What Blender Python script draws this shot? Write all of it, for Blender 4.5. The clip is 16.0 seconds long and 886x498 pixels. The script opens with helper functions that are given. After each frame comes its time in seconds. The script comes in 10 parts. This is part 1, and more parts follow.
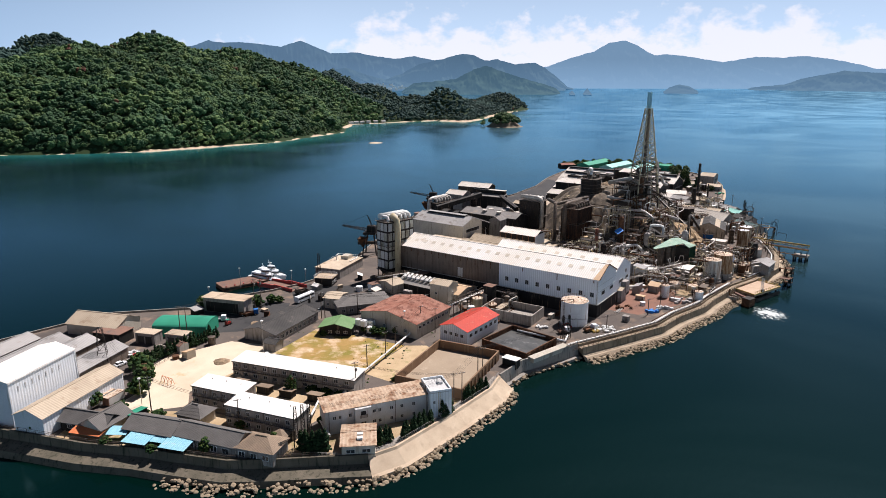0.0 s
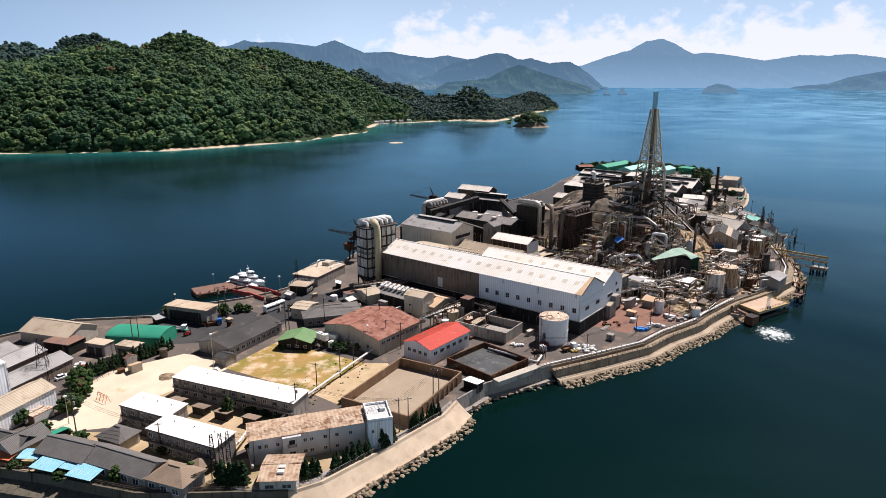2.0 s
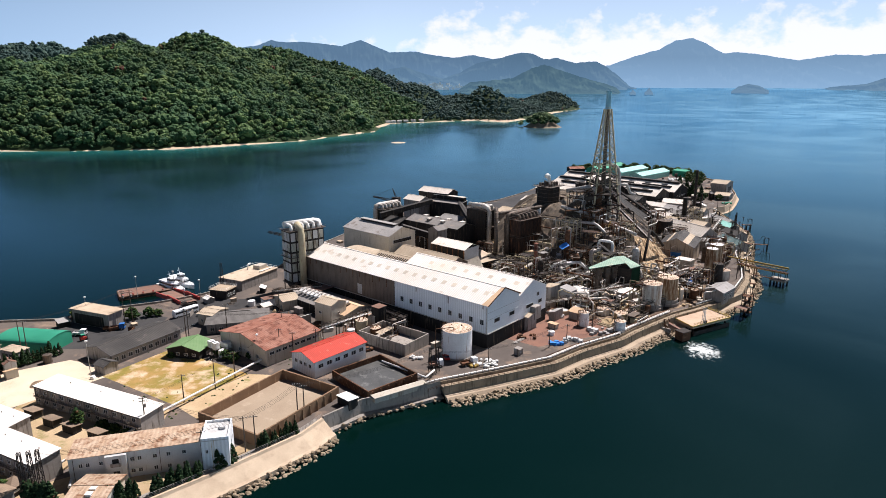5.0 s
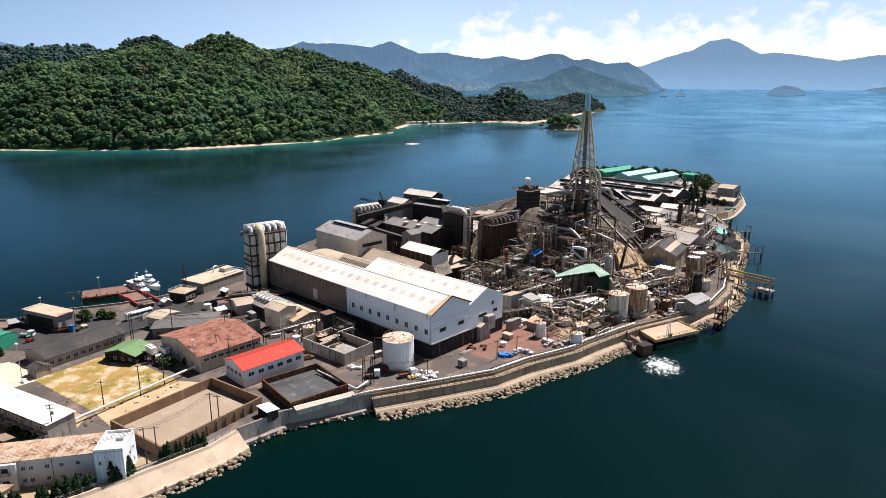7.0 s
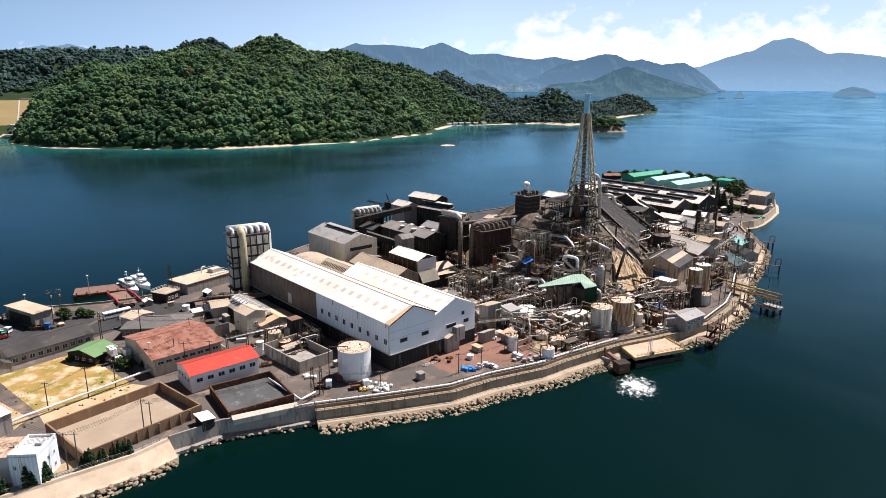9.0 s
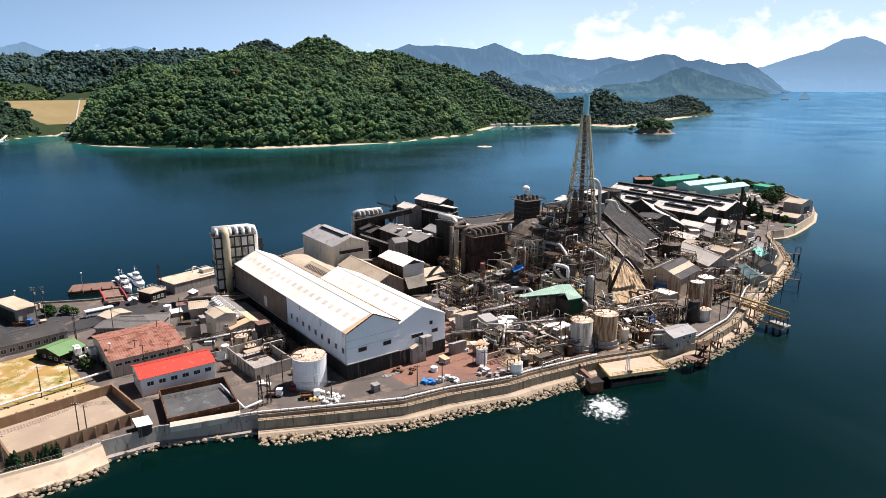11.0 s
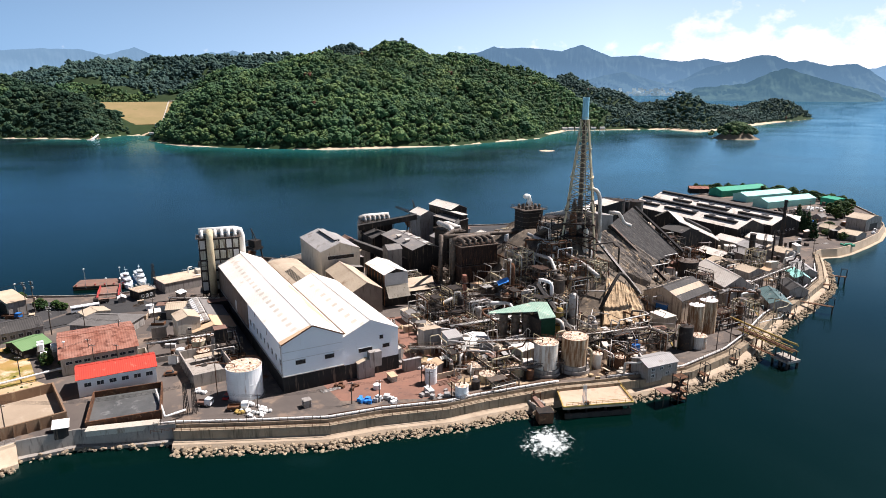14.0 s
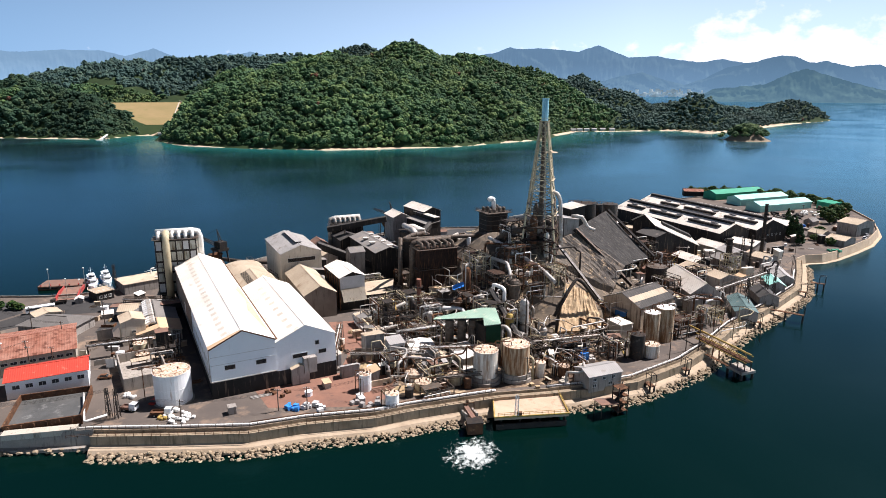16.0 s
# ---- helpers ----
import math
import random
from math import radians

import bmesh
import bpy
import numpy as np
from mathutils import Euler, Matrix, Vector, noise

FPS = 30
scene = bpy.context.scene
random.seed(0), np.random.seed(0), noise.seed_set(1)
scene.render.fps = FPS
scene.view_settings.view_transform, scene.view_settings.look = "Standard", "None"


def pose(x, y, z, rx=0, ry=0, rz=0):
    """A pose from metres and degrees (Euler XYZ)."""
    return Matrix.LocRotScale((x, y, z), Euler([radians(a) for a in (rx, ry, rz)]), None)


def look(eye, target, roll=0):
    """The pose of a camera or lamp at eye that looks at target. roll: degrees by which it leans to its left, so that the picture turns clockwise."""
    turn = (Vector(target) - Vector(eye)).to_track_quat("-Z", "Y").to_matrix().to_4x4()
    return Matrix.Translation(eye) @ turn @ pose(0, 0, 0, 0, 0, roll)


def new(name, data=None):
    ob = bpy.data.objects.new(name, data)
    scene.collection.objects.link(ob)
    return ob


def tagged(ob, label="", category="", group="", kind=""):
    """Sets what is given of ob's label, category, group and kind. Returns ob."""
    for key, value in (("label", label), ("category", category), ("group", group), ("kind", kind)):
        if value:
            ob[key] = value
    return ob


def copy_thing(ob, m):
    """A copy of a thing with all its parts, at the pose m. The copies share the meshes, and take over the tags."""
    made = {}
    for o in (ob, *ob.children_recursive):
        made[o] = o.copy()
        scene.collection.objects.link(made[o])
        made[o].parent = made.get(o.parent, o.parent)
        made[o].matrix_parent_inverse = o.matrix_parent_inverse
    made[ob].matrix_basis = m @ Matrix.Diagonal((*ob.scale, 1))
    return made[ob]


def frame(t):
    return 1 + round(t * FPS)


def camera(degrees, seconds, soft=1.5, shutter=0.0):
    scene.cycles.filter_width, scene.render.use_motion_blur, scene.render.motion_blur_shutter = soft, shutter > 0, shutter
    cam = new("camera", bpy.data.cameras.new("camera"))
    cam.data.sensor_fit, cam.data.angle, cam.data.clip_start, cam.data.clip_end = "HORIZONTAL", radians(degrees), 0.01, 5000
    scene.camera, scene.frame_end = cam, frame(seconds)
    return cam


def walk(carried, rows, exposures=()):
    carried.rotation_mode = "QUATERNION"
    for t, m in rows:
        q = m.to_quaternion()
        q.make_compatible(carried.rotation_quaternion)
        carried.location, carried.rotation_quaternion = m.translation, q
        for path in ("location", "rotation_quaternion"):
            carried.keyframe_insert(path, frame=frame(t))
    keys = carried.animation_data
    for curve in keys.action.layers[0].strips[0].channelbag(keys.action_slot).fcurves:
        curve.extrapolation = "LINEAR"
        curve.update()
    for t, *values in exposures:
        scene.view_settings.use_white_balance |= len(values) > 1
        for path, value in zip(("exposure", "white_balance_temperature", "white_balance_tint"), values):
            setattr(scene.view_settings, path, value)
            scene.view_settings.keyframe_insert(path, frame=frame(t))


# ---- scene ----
cam = camera(69.3, 16.0, soft=0.45)
METRES, EYE, TILT, LEAN, TURN = 240.0, 96.0, -14.5, 0.0, 0.0
ROWS = [
    (0.0, 0.0, 0.0, 0.0, 0.0, 0.0, 0.0),
    (0.5, 0.0209, 0.0222, 0.0054, 1.82, -0.01, -0.43),
    (1.0, 0.0433, 0.041, 0.01, 2.62, -0.03, -0.62),
    (1.5, 0.0706, 0.0579, 0.0142, 3.08, -0.07, -0.76),
    (2.0, 0.0984, 0.0717, 0.0173, 3.05, -0.08, -0.75),
    (2.5, 0.1298, 0.0837, 0.02, 2.98, -0.14, -0.76),
    (3.0, 0.1603, 0.0936, 0.022, 2.98, -0.15, -0.79),
    (3.5, 0.1923, 0.1037, 0.0244, 3.29, -0.16, -0.89),
    (4.0, 0.2224, 0.1135, 0.0265, 3.71, -0.16, -1.01),
    (6.5, 0.3734, 0.1712, 0.04, 8.36, -0.14, -2.23),
    (7.0, 0.4019, 0.1839, 0.0431, 8.45, -0.14, -2.27),
    (7.5, 0.4317, 0.1979, 0.0468, 9.01, -0.16, -2.42),
    (8.0, 0.4596, 0.212, 0.0505, 10.15, -0.2, -2.71),
    (8.5, 0.4871, 0.2267, 0.0542, 11.63, -0.24, -3.1),
    (9.0, 0.5152, 0.2429, 0.0583, 13.04, -0.28, -3.47),
    (11.5, 0.6467, 0.3293, 0.0801, 19.29, -0.65, -5.03),
    (12.0, 0.6719, 0.3483, 0.085, 20.89, -0.75, -5.43),
    (12.5, 0.6957, 0.3666, 0.0898, 21.88, -0.82, -5.66),
    (13.0, 0.7204, 0.3859, 0.0947, 23.09, -0.9, -5.96),
    (13.5, 0.7434, 0.4044, 0.0994, 24.46, -1.02, -6.27),
    (14.0, 0.7669, 0.4236, 0.1045, 25.37, -1.07, -6.48),
    (14.5, 0.7886, 0.4411, 0.1089, 25.8, -1.1, -6.59),
    (15.0, 0.811, 0.4585, 0.1134, 26.25, -1.14, -6.71),
    (15.5, 0.8317, 0.4736, 0.1174, 26.66, -1.16, -6.8),
    (16.0, 0.8522, 0.4889, 0.1212, 27.0, -1.19, -6.88),
]
walk(cam, [(t, pose(0, 0, EYE, TILT, LEAN, TURN) @ pose(METRES * x, METRES * y, METRES * z, 90 + pitch, roll, yaw)) for t, x, y, z, yaw, pitch, roll in ROWS],
     exposures=[(0.0, 0.48), (6.0, 0.66), (16.0, 0.86)])

# ---- light ----
SUN_AZ, SUN_EL = 52.0, 57.0          # degrees from +x towards +y, above the horizon
WATER, GROUND = 0.0, 4.0
U = Vector((math.cos(radians(144)), math.sin(radians(144)), 0))   # the plant's long axis

world = bpy.data.worlds.new("sky")
scene.world = world
world.use_nodes = True
wt = world.node_tree
wt.nodes.clear()


def wn(kind, **values):
    n = wt.nodes.new(kind)
    for key, value in values.items():
        if key in n.inputs:
            n.inputs[key].default_value = value
    return n


sky = wn("ShaderNodeTexSky")
sky.sky_type, sky.sun_disc = "NISHITA", False
sky.sun_elevation, sky.sun_rotation = radians(SUN_EL), radians(90 - SUN_AZ)
sky.air_density, sky.dust_density, sky.ozone_density = 0.3, 0.35, 2.8
coord = wn("ShaderNodeTexCoord")
split = wn("ShaderNodeSeparateXYZ")
wt.links.new(coord.outputs["Generated"], split.inputs[0])


def ranged(source, a, b, c, d):
    """A MapRange node from a..b to c..d."""
    n = wn("ShaderNodeMapRange")
    for key, value in zip(("From Min", "From Max", "To Min", "To Max"), (a, b, c, d)):
        n.inputs[key].default_value = value
    wt.links.new(source, n.inputs["Value"])
    return n.outputs[0]


def summed(a, b):
    n = wn("ShaderNodeMath")
    wt.links.new(a, n.inputs[0]), wt.links.new(b, n.inputs[1])
    return n.outputs[0]


# a bank of cumulus stands low over the horizon in the north and east: its top rises and falls with the bearing, its edge billows
flat = wn("ShaderNodeMapping")
flat.inputs["Scale"].default_value = (1.0, 1.0, 0.0)
wt.links.new(coord.outputs["Generated"], flat.inputs[0])
swell = wn("ShaderNodeTexNoise", Scale=7.0, Detail=2.0, Roughness=0.5)
wt.links.new(flat.outputs[0], swell.inputs["Vector"])
stretch = wn("ShaderNodeMapping")
stretch.inputs["Scale"].default_value = (1.0, 1.0, 1.5)
wt.links.new(coord.outputs["Generated"], stretch.inputs[0])
puffs = wn("ShaderNodeTexNoise", Scale=26.0, Detail=9.0, Roughness=0.58)
wt.links.new(stretch.outputs[0], puffs.inputs["Vector"])
top = summed(ranged(swell.outputs[0], 0.3, 0.7, 0.058, 0.116), ranged(split.outputs["X"], -0.35, 0.0, -0.06, 0.0))
edge = summed(summed(top, ranged(puffs.outputs[0], 0.25, 0.75, -0.042, 0.042)), ranged(split.outputs["Z"], 0.0, 1.0, 0.0, -1.0))
cover = wn("ShaderNodeValToRGB")
cover.color_ramp.elements[0].position, cover.color_ramp.elements[1].position = 0.0, 0.03
cover.color_ramp.elements[1].color = (0.74, 0.74, 0.74, 1)
wt.links.new(edge, cover.inputs[0])
mixed = wn("ShaderNodeMixRGB")
wt.links.new(cover.outputs[0], mixed.inputs[0])
# bright summer haze towards the horizon
haze = wn("ShaderNodeMapRange")
for key, value in zip(("From Min", "From Max", "To Min", "To Max"), (0.0, 0.34, 1.0, 0.0)):
    haze.inputs[key].default_value = value
wt.links.new(split.outputs["Z"], haze.inputs["Value"])
veil = wn("ShaderNodeMixRGB")
wt.links.new(haze.outputs[0], veil.inputs[0])
wt.links.new(sky.outputs[0], veil.inputs[1])
glare = wn("ShaderNodeMapRange")
for key, value in zip(("From Min", "From Max", "To Min", "To Max"), (-0.88, -0.2, 0.0, 1.0)):
    glare.inputs[key].default_value = value
wt.links.new(split.outputs["X"], glare.inputs["Value"])
air = wn("ShaderNodeMixRGB")
air.inputs[1].default_value, air.inputs[2].default_value = (3.6, 6.1, 9.8, 1), (9.7, 12.4, 16.4, 1)
wt.links.new(glare.outputs[0], air.inputs[0])
wt.links.new(air.outputs[0], veil.inputs[2])
wt.links.new(veil.outputs[0], mixed.inputs[1])
mixed.inputs[2].default_value = (14.2, 13.7, 14.9, 1)
back = wn("ShaderNodeBackground", Strength=0.05)
wt.links.new(mixed.outputs[0], back.inputs[0])
wout = wn("ShaderNodeOutputWorld")
wt.links.new(back.outputs[0], wout.inputs[0])

sun = new("sun", bpy.data.lights.new("sun", "SUN"))
sun.data.energy, sun.data.angle, sun.data.color = 5.0, radians(0.5), (1.0, 0.925, 0.92)
sx, sy, sz = (math.cos(radians(SUN_AZ)) * math.cos(radians(SUN_EL)), math.sin(radians(SUN_AZ)) * math.cos(radians(SUN_EL)), math.sin(radians(SUN_EL)))
sun.matrix_world = look((sx * 500, sy * 500, sz * 500), (0, 0, 0))


# ---- materials ----
def material(name, base, other=None, scale=0.35, rough=0.75, metal=0.0, stain=None, amount=0.0, streak=False, seams=0.0, axis="X", bump=0.25,
             spread=0.12, fine=6.0, lumps=0.0, soft=0.5):
    """A worn surface. base and other: colours mixed by broad noise; stain: colour of spots or runs, over about that share of it; seams: metres between sheet ribs."""
    m = bpy.data.materials.new(name)
    m.use_nodes = True
    t = m.node_tree
    b = t.nodes["Principled BSDF"]
    b.inputs["Roughness"].default_value, b.inputs["Metallic"].default_value = rough, metal
    b.inputs["Specular IOR Level"].default_value = 0.5 if rough < 0.4 else 0.18

    def nd(kind):
        return t.nodes.new(kind)

    co = nd("ShaderNodeTexCoord")
    info = nd("ShaderNodeObjectInfo")
    shift = nd("ShaderNodeVectorMath")
    t.links.new(co.outputs["Object"], shift.inputs[0])
    far = nd("ShaderNodeMath")
    far.operation = "MULTIPLY"
    far.inputs[1].default_value = 37.0
    t.links.new(info.outputs["Random"], far.inputs[0])
    t.links.new(far.outputs[0], shift.inputs[1])
    n1 = nd("ShaderNodeTexNoise")
    n1.inputs["Scale"].default_value, n1.inputs["Detail"].default_value, n1.inputs["Roughness"].default_value = scale, 6, 0.6
    t.links.new(shift.outputs[0], n1.inputs["Vector"])
    n2 = nd("ShaderNodeTexNoise")
    n2.inputs["Scale"].default_value, n2.inputs["Detail"].default_value = fine, 3
    t.links.new(shift.outputs[0], n2.inputs["Vector"])
    ramp = nd("ShaderNodeValToRGB")
    ramp.color_ramp.elements[0].position, ramp.color_ramp.elements[1].position = 0.5 - soft * 0.35, 0.5 + soft * 0.35
    ramp.color_ramp.elements[0].color = (*base, 1)
    ramp.color_ramp.elements[1].color = (*(other or [c * 0.8 for c in base]), 1)
    t.links.new(n1.outputs[0], ramp.inputs[0])
    colour = ramp.outputs[0]
    if stain:
        n3 = nd("ShaderNodeTexNoise")
        n3.inputs["Detail"].default_value, n3.inputs["Roughness"].default_value = 8, 0.65
        n3.inputs["Scale"].default_value = scale * (2.2 if streak else 1.7)
        mp = nd("ShaderNodeMapping")
        mp.inputs["Scale"].default_value = (2.2, 2.2, 0.22) if streak else (1, 1, 1)
        mp.inputs["Location"].default_value = (13, 7, 3)
        t.links.new(shift.outputs[0], mp.inputs[0])
        t.links.new(mp.outputs[0], n3.inputs["Vector"])
        r3 = nd("ShaderNodeValToRGB")
        r3.color_ramp.elements[0].position, r3.color_ramp.elements[1].position = 0.66 - amount * 0.35, 0.80 - amount * 0.30
        t.links.new(n3.outputs[0], r3.inputs[0])
        mx = nd("ShaderNodeMixRGB")
        mx.inputs[2].default_value = (*stain, 1)
        t.links.new(r3.outputs[0], mx.inputs[0])
        t.links.new(colour, mx.inputs[1])
        colour = mx.outputs[0]
    # fine grain, and a small difference from object to object
    val = nd("ShaderNodeMapRange")
    val.inputs["To Min"].default_value, val.inputs["To Max"].default_value = 0.78, 1.2
    t.links.new(n2.outputs[0], val.inputs["Value"])
    per = nd("ShaderNodeMapRange")
    per.inputs["To Min"].default_value, per.inputs["To Max"].default_value = 1 - spread, 1 + spread
    t.links.new(info.outputs["Random"], per.inputs["Value"])
    mul = nd("ShaderNodeMath")
    mul.operation = "MULTIPLY"
    t.links.new(val.outputs[0], mul.inputs[0]), t.links.new(per.outputs[0], mul.inputs[1])
    hsv = nd("ShaderNodeHueSaturation")
    t.links.new(mul.outputs[0], hsv.inputs["Value"])
    t.links.new(colour, hsv.inputs["Color"])
    t.links.new(hsv.outputs[0], b.inputs["Base Color"])
    height = n2.outputs[0]
    if seams:
        w = nd("ShaderNodeTexWave")
        w.bands_direction = axis
        w.inputs["Scale"].default_value = 0.314 / seams
        t.links.new(co.outputs["Object"], w.inputs["Vector"])
        ad = nd("ShaderNodeMath")
        t.links.new(w.outputs["Fac"], ad.inputs[0]), t.links.new(n2.outputs[0], ad.inputs[1])
        height = ad.outputs[0]
        # the colour runs darker between the ribs, so that they show
        rib = nd("ShaderNodeMapRange")
        rib.inputs["To Min"].default_value, rib.inputs["To Max"].default_value = 0.87, 1.04
        t.links.new(w.outputs["Fac"], rib.inputs["Value"])
        both = nd("ShaderNodeMath")
        both.operation = "MULTIPLY"
        t.links.new(rib.outputs[0], both.inputs[0]), t.links.new(mul.outputs[0], both.inputs[1])
        t.links.new(both.outputs[0], hsv.inputs["Value"])
    if lumps:
        ad = nd("ShaderNodeMath")
        ad.operation = "MULTIPLY_ADD"
        ad.inputs[1].default_value = lumps
        t.links.new(n1.outputs[0], ad.inputs[0]), t.links.new(height, ad.inputs[2])
        height = ad.outputs[0]
    if bump:
        bp = nd("ShaderNodeBump")
        bp.inputs["Strength"].default_value, bp.inputs["Distance"].default_value = bump, 0.15
        t.links.new(height, bp.inputs["Height"])
        t.links.new(bp.outputs[0], b.inputs["Normal"])
    return m


M = {}


def mat(key, *a, **k):
    M[key] = material(key, *a, **k)


mat("asphalt", (0.082, 0.07, 0.063), (0.13, 0.108, 0.092), scale=0.06, rough=0.9, stain=(0.25, 0.18, 0.13), amount=0.36)
mat("plant_floor", (0.13, 0.085, 0.055), (0.065, 0.05, 0.04), scale=0.14, rough=0.9, stain=(0.45, 0.34, 0.22), amount=0.5, bump=0.5)
mat("dark_asphalt", (0.042, 0.042, 0.044), (0.062, 0.06, 0.058), scale=0.08, rough=0.85, stain=(0.025, 0.025, 0.025), amount=0.3)
mat("sand", (0.6, 0.51, 0.39), (0.5, 0.41, 0.3), scale=0.08, rough=0.95, stain=(0.4, 0.29, 0.14), amount=0.12)
mat("dry_grass", (0.19, 0.165, 0.035), (0.33, 0.21, 0.075), scale=0.11, rough=0.95, stain=(0.56, 0.42, 0.29), amount=0.5, soft=0.35, bump=0.5)
mat("mossy_concrete", (0.165, 0.14, 0.105), (0.1, 0.09, 0.066), scale=0.2, rough=0.9, stain=(0.03, 0.032, 0.02), amount=0.4, streak=True)
mat("brown_wall", (0.26, 0.165, 0.1), (0.19, 0.12, 0.075), scale=0.2, rough=0.9, stain=(0.38, 0.28, 0.18), amount=0.3, streak=True)
mat("stained_roof", (0.5, 0.39, 0.29), (0.38, 0.26, 0.17), scale=0.3, rough=0.8, seams=1.0, axis="X", bump=0.15, stain=(0.2, 0.1, 0.055), amount=0.5)
mat("dirt", (0.36, 0.26, 0.15), (0.46, 0.35, 0.22), scale=0.15, rough=0.95, stain=(0.2, 0.19, 0.07), amount=0.3, bump=0.5)
mat("concrete", (0.5, 0.45, 0.38), (0.38, 0.34, 0.28), scale=0.25, rough=0.9, stain=(0.2, 0.17, 0.14), amount=0.3, streak=True)
mat("grey_concrete", (0.37, 0.335, 0.295), (0.27, 0.245, 0.215), scale=0.2, rough=0.9, stain=(0.1, 0.085, 0.07), amount=0.35, streak=True)
mat("pale_concrete", (0.5, 0.4, 0.29), (0.4, 0.31, 0.22), scale=0.2, rough=0.9, stain=(0.36, 0.28, 0.2), amount=0.3)
mat("sea_stained", (0.36, 0.285, 0.2), (0.22, 0.172, 0.12), scale=0.2, rough=0.85, stain=(0.1, 0.085, 0.055), amount=0.4, streak=True)
mat("boulder", (0.36, 0.285, 0.2), (0.25, 0.195, 0.13), scale=0.5, rough=0.9, bump=0.7, spread=0.35, stain=(0.1, 0.08, 0.055), amount=0.25)
mat("cliff", (0.2, 0.17, 0.14), (0.06, 0.054, 0.05), scale=0.1, rough=0.95, stain=(0.46, 0.34, 0.22), amount=0.34, streak=True, bump=0.9, lumps=1.2)
mat("dark_rock", (0.17, 0.135, 0.1), (0.075, 0.064, 0.053), scale=0.12, rough=0.95, stain=(0.36, 0.27, 0.175), amount=0.3, bump=0.8, lumps=1.5)
mat("slag", (0.058, 0.055, 0.053), (0.032, 0.031, 0.03), scale=0.14, rough=0.95, stain=(0.12, 0.105, 0.09), amount=0.32, streak=True, bump=0.6)
mat("peach_deck", (0.5, 0.38, 0.28), (0.42, 0.3, 0.21), scale=0.2, rough=0.9, stain=(0.28, 0.18, 0.12), amount=0.3)
mat("tan_slope", (0.58, 0.43, 0.27), (0.46, 0.33, 0.2), scale=0.25, rough=0.9, stain=(0.16, 0.12, 0.085), amount=0.3, streak=True, bump=0.6)
mat("red_floor", (0.23, 0.12, 0.085), (0.18, 0.1, 0.075), scale=0.2, rough=0.9, stain=(0.1, 0.07, 0.06), amount=0.3)
mat("white_wall", (0.82, 0.85, 0.87), (0.76, 0.8, 0.83), scale=0.12, rough=0.6, seams=0.9, bump=0.3, stain=(0.55, 0.5, 0.42), amount=0.1, streak=True, spread=0.02)
mat("white_roof", (0.86, 0.83, 0.78), (0.8, 0.74, 0.64), scale=0.05, rough=0.5, seams=0.9, axis="X", bump=0.1, stain=(0.42, 0.27, 0.14), amount=0.0, spread=0.02)
mat("teal_roof", (0.11, 0.17, 0.17), (0.08, 0.13, 0.13), scale=0.2, rough=0.7, seams=0.8, bump=0.2, stain=(0.25, 0.24, 0.2), amount=0.2)
mat("rubble", (0.36, 0.26, 0.165), (0.16, 0.12, 0.085), scale=0.6, rough=0.95, stain=(0.42, 0.33, 0.23), amount=0.35, bump=0.9)
mat("pale_roof", (0.68, 0.64, 0.58), (0.56, 0.5, 0.43), scale=0.1, rough=0.65, seams=0.9, axis="X", bump=0.2, stain=(0.22, 0.17, 0.13), amount=0.3)
mat("white_roof_worn", (0.84, 0.81, 0.76), (0.78, 0.71, 0.61), scale=0.06, rough=0.55, seams=0.9, axis="X", bump=0.15, stain=(0.45, 0.3, 0.17), amount=0.16, spread=0.04)
mat("beige_roof", (0.52, 0.43, 0.32), (0.42, 0.34, 0.25), scale=0.12, rough=0.75, seams=0.8, axis="X", bump=0.2, stain=(0.24, 0.15, 0.09), amount=0.25)
mat("peach_roof", (0.62, 0.44, 0.28), (0.52, 0.36, 0.23), scale=0.2, rough=0.8, stain=(0.3, 0.16, 0.08), amount=0.2)
mat("grey_roof", (0.25, 0.235, 0.22), (0.175, 0.165, 0.155), scale=0.15, rough=0.8, seams=0.75, axis="X", bump=0.3, stain=(0.3, 0.25, 0.2), amount=0.22)
mat("light_grey_roof", (0.36, 0.345, 0.33), (0.27, 0.26, 0.25), scale=0.15, rough=0.7, seams=0.75, axis="X", bump=0.2, stain=(0.18, 0.15, 0.13), amount=0.25)
mat("dark_roof", (0.05, 0.048, 0.046), (0.08, 0.075, 0.07), scale=0.12, rough=0.75, seams=0.75, axis="X", bump=0.25, stain=(0.2, 0.17, 0.15), amount=0.2)
mat("slate_roof", (0.16, 0.15, 0.14), (0.12, 0.112, 0.105), scale=0.3, rough=0.75, seams=0.4, axis="X", bump=0.35)
mat("brown_tiles", (0.27, 0.2, 0.14), (0.2, 0.15, 0.11), scale=0.3, rough=0.75, seams=0.4, axis="X", bump=0.4)
mat("rust_roof", (0.25, 0.095, 0.062), (0.36, 0.19, 0.14), scale=0.25, rough=0.8, seams=0.8, axis="Y", bump=0.2, stain=(0.12, 0.042, 0.028), amount=0.5, streak=False)
mat("red_roof", (0.47, 0.056, 0.036), (0.4, 0.05, 0.034), scale=0.25, rough=0.65, seams=0.6, axis="Y", bump=0.15, stain=(0.46, 0.2, 0.14), amount=0.2)
mat("green_roof", (0.12, 0.22, 0.09), (0.16, 0.26, 0.12), scale=0.2, rough=0.7, seams=0.6, axis="X", bump=0.15, stain=(0.3, 0.32, 0.2), amount=0.1)
mat("green_sheet", (0.03, 0.26, 0.16), (0.045, 0.31, 0.195), scale=0.15, rough=0.6, seams=0.8, bump=0.15)
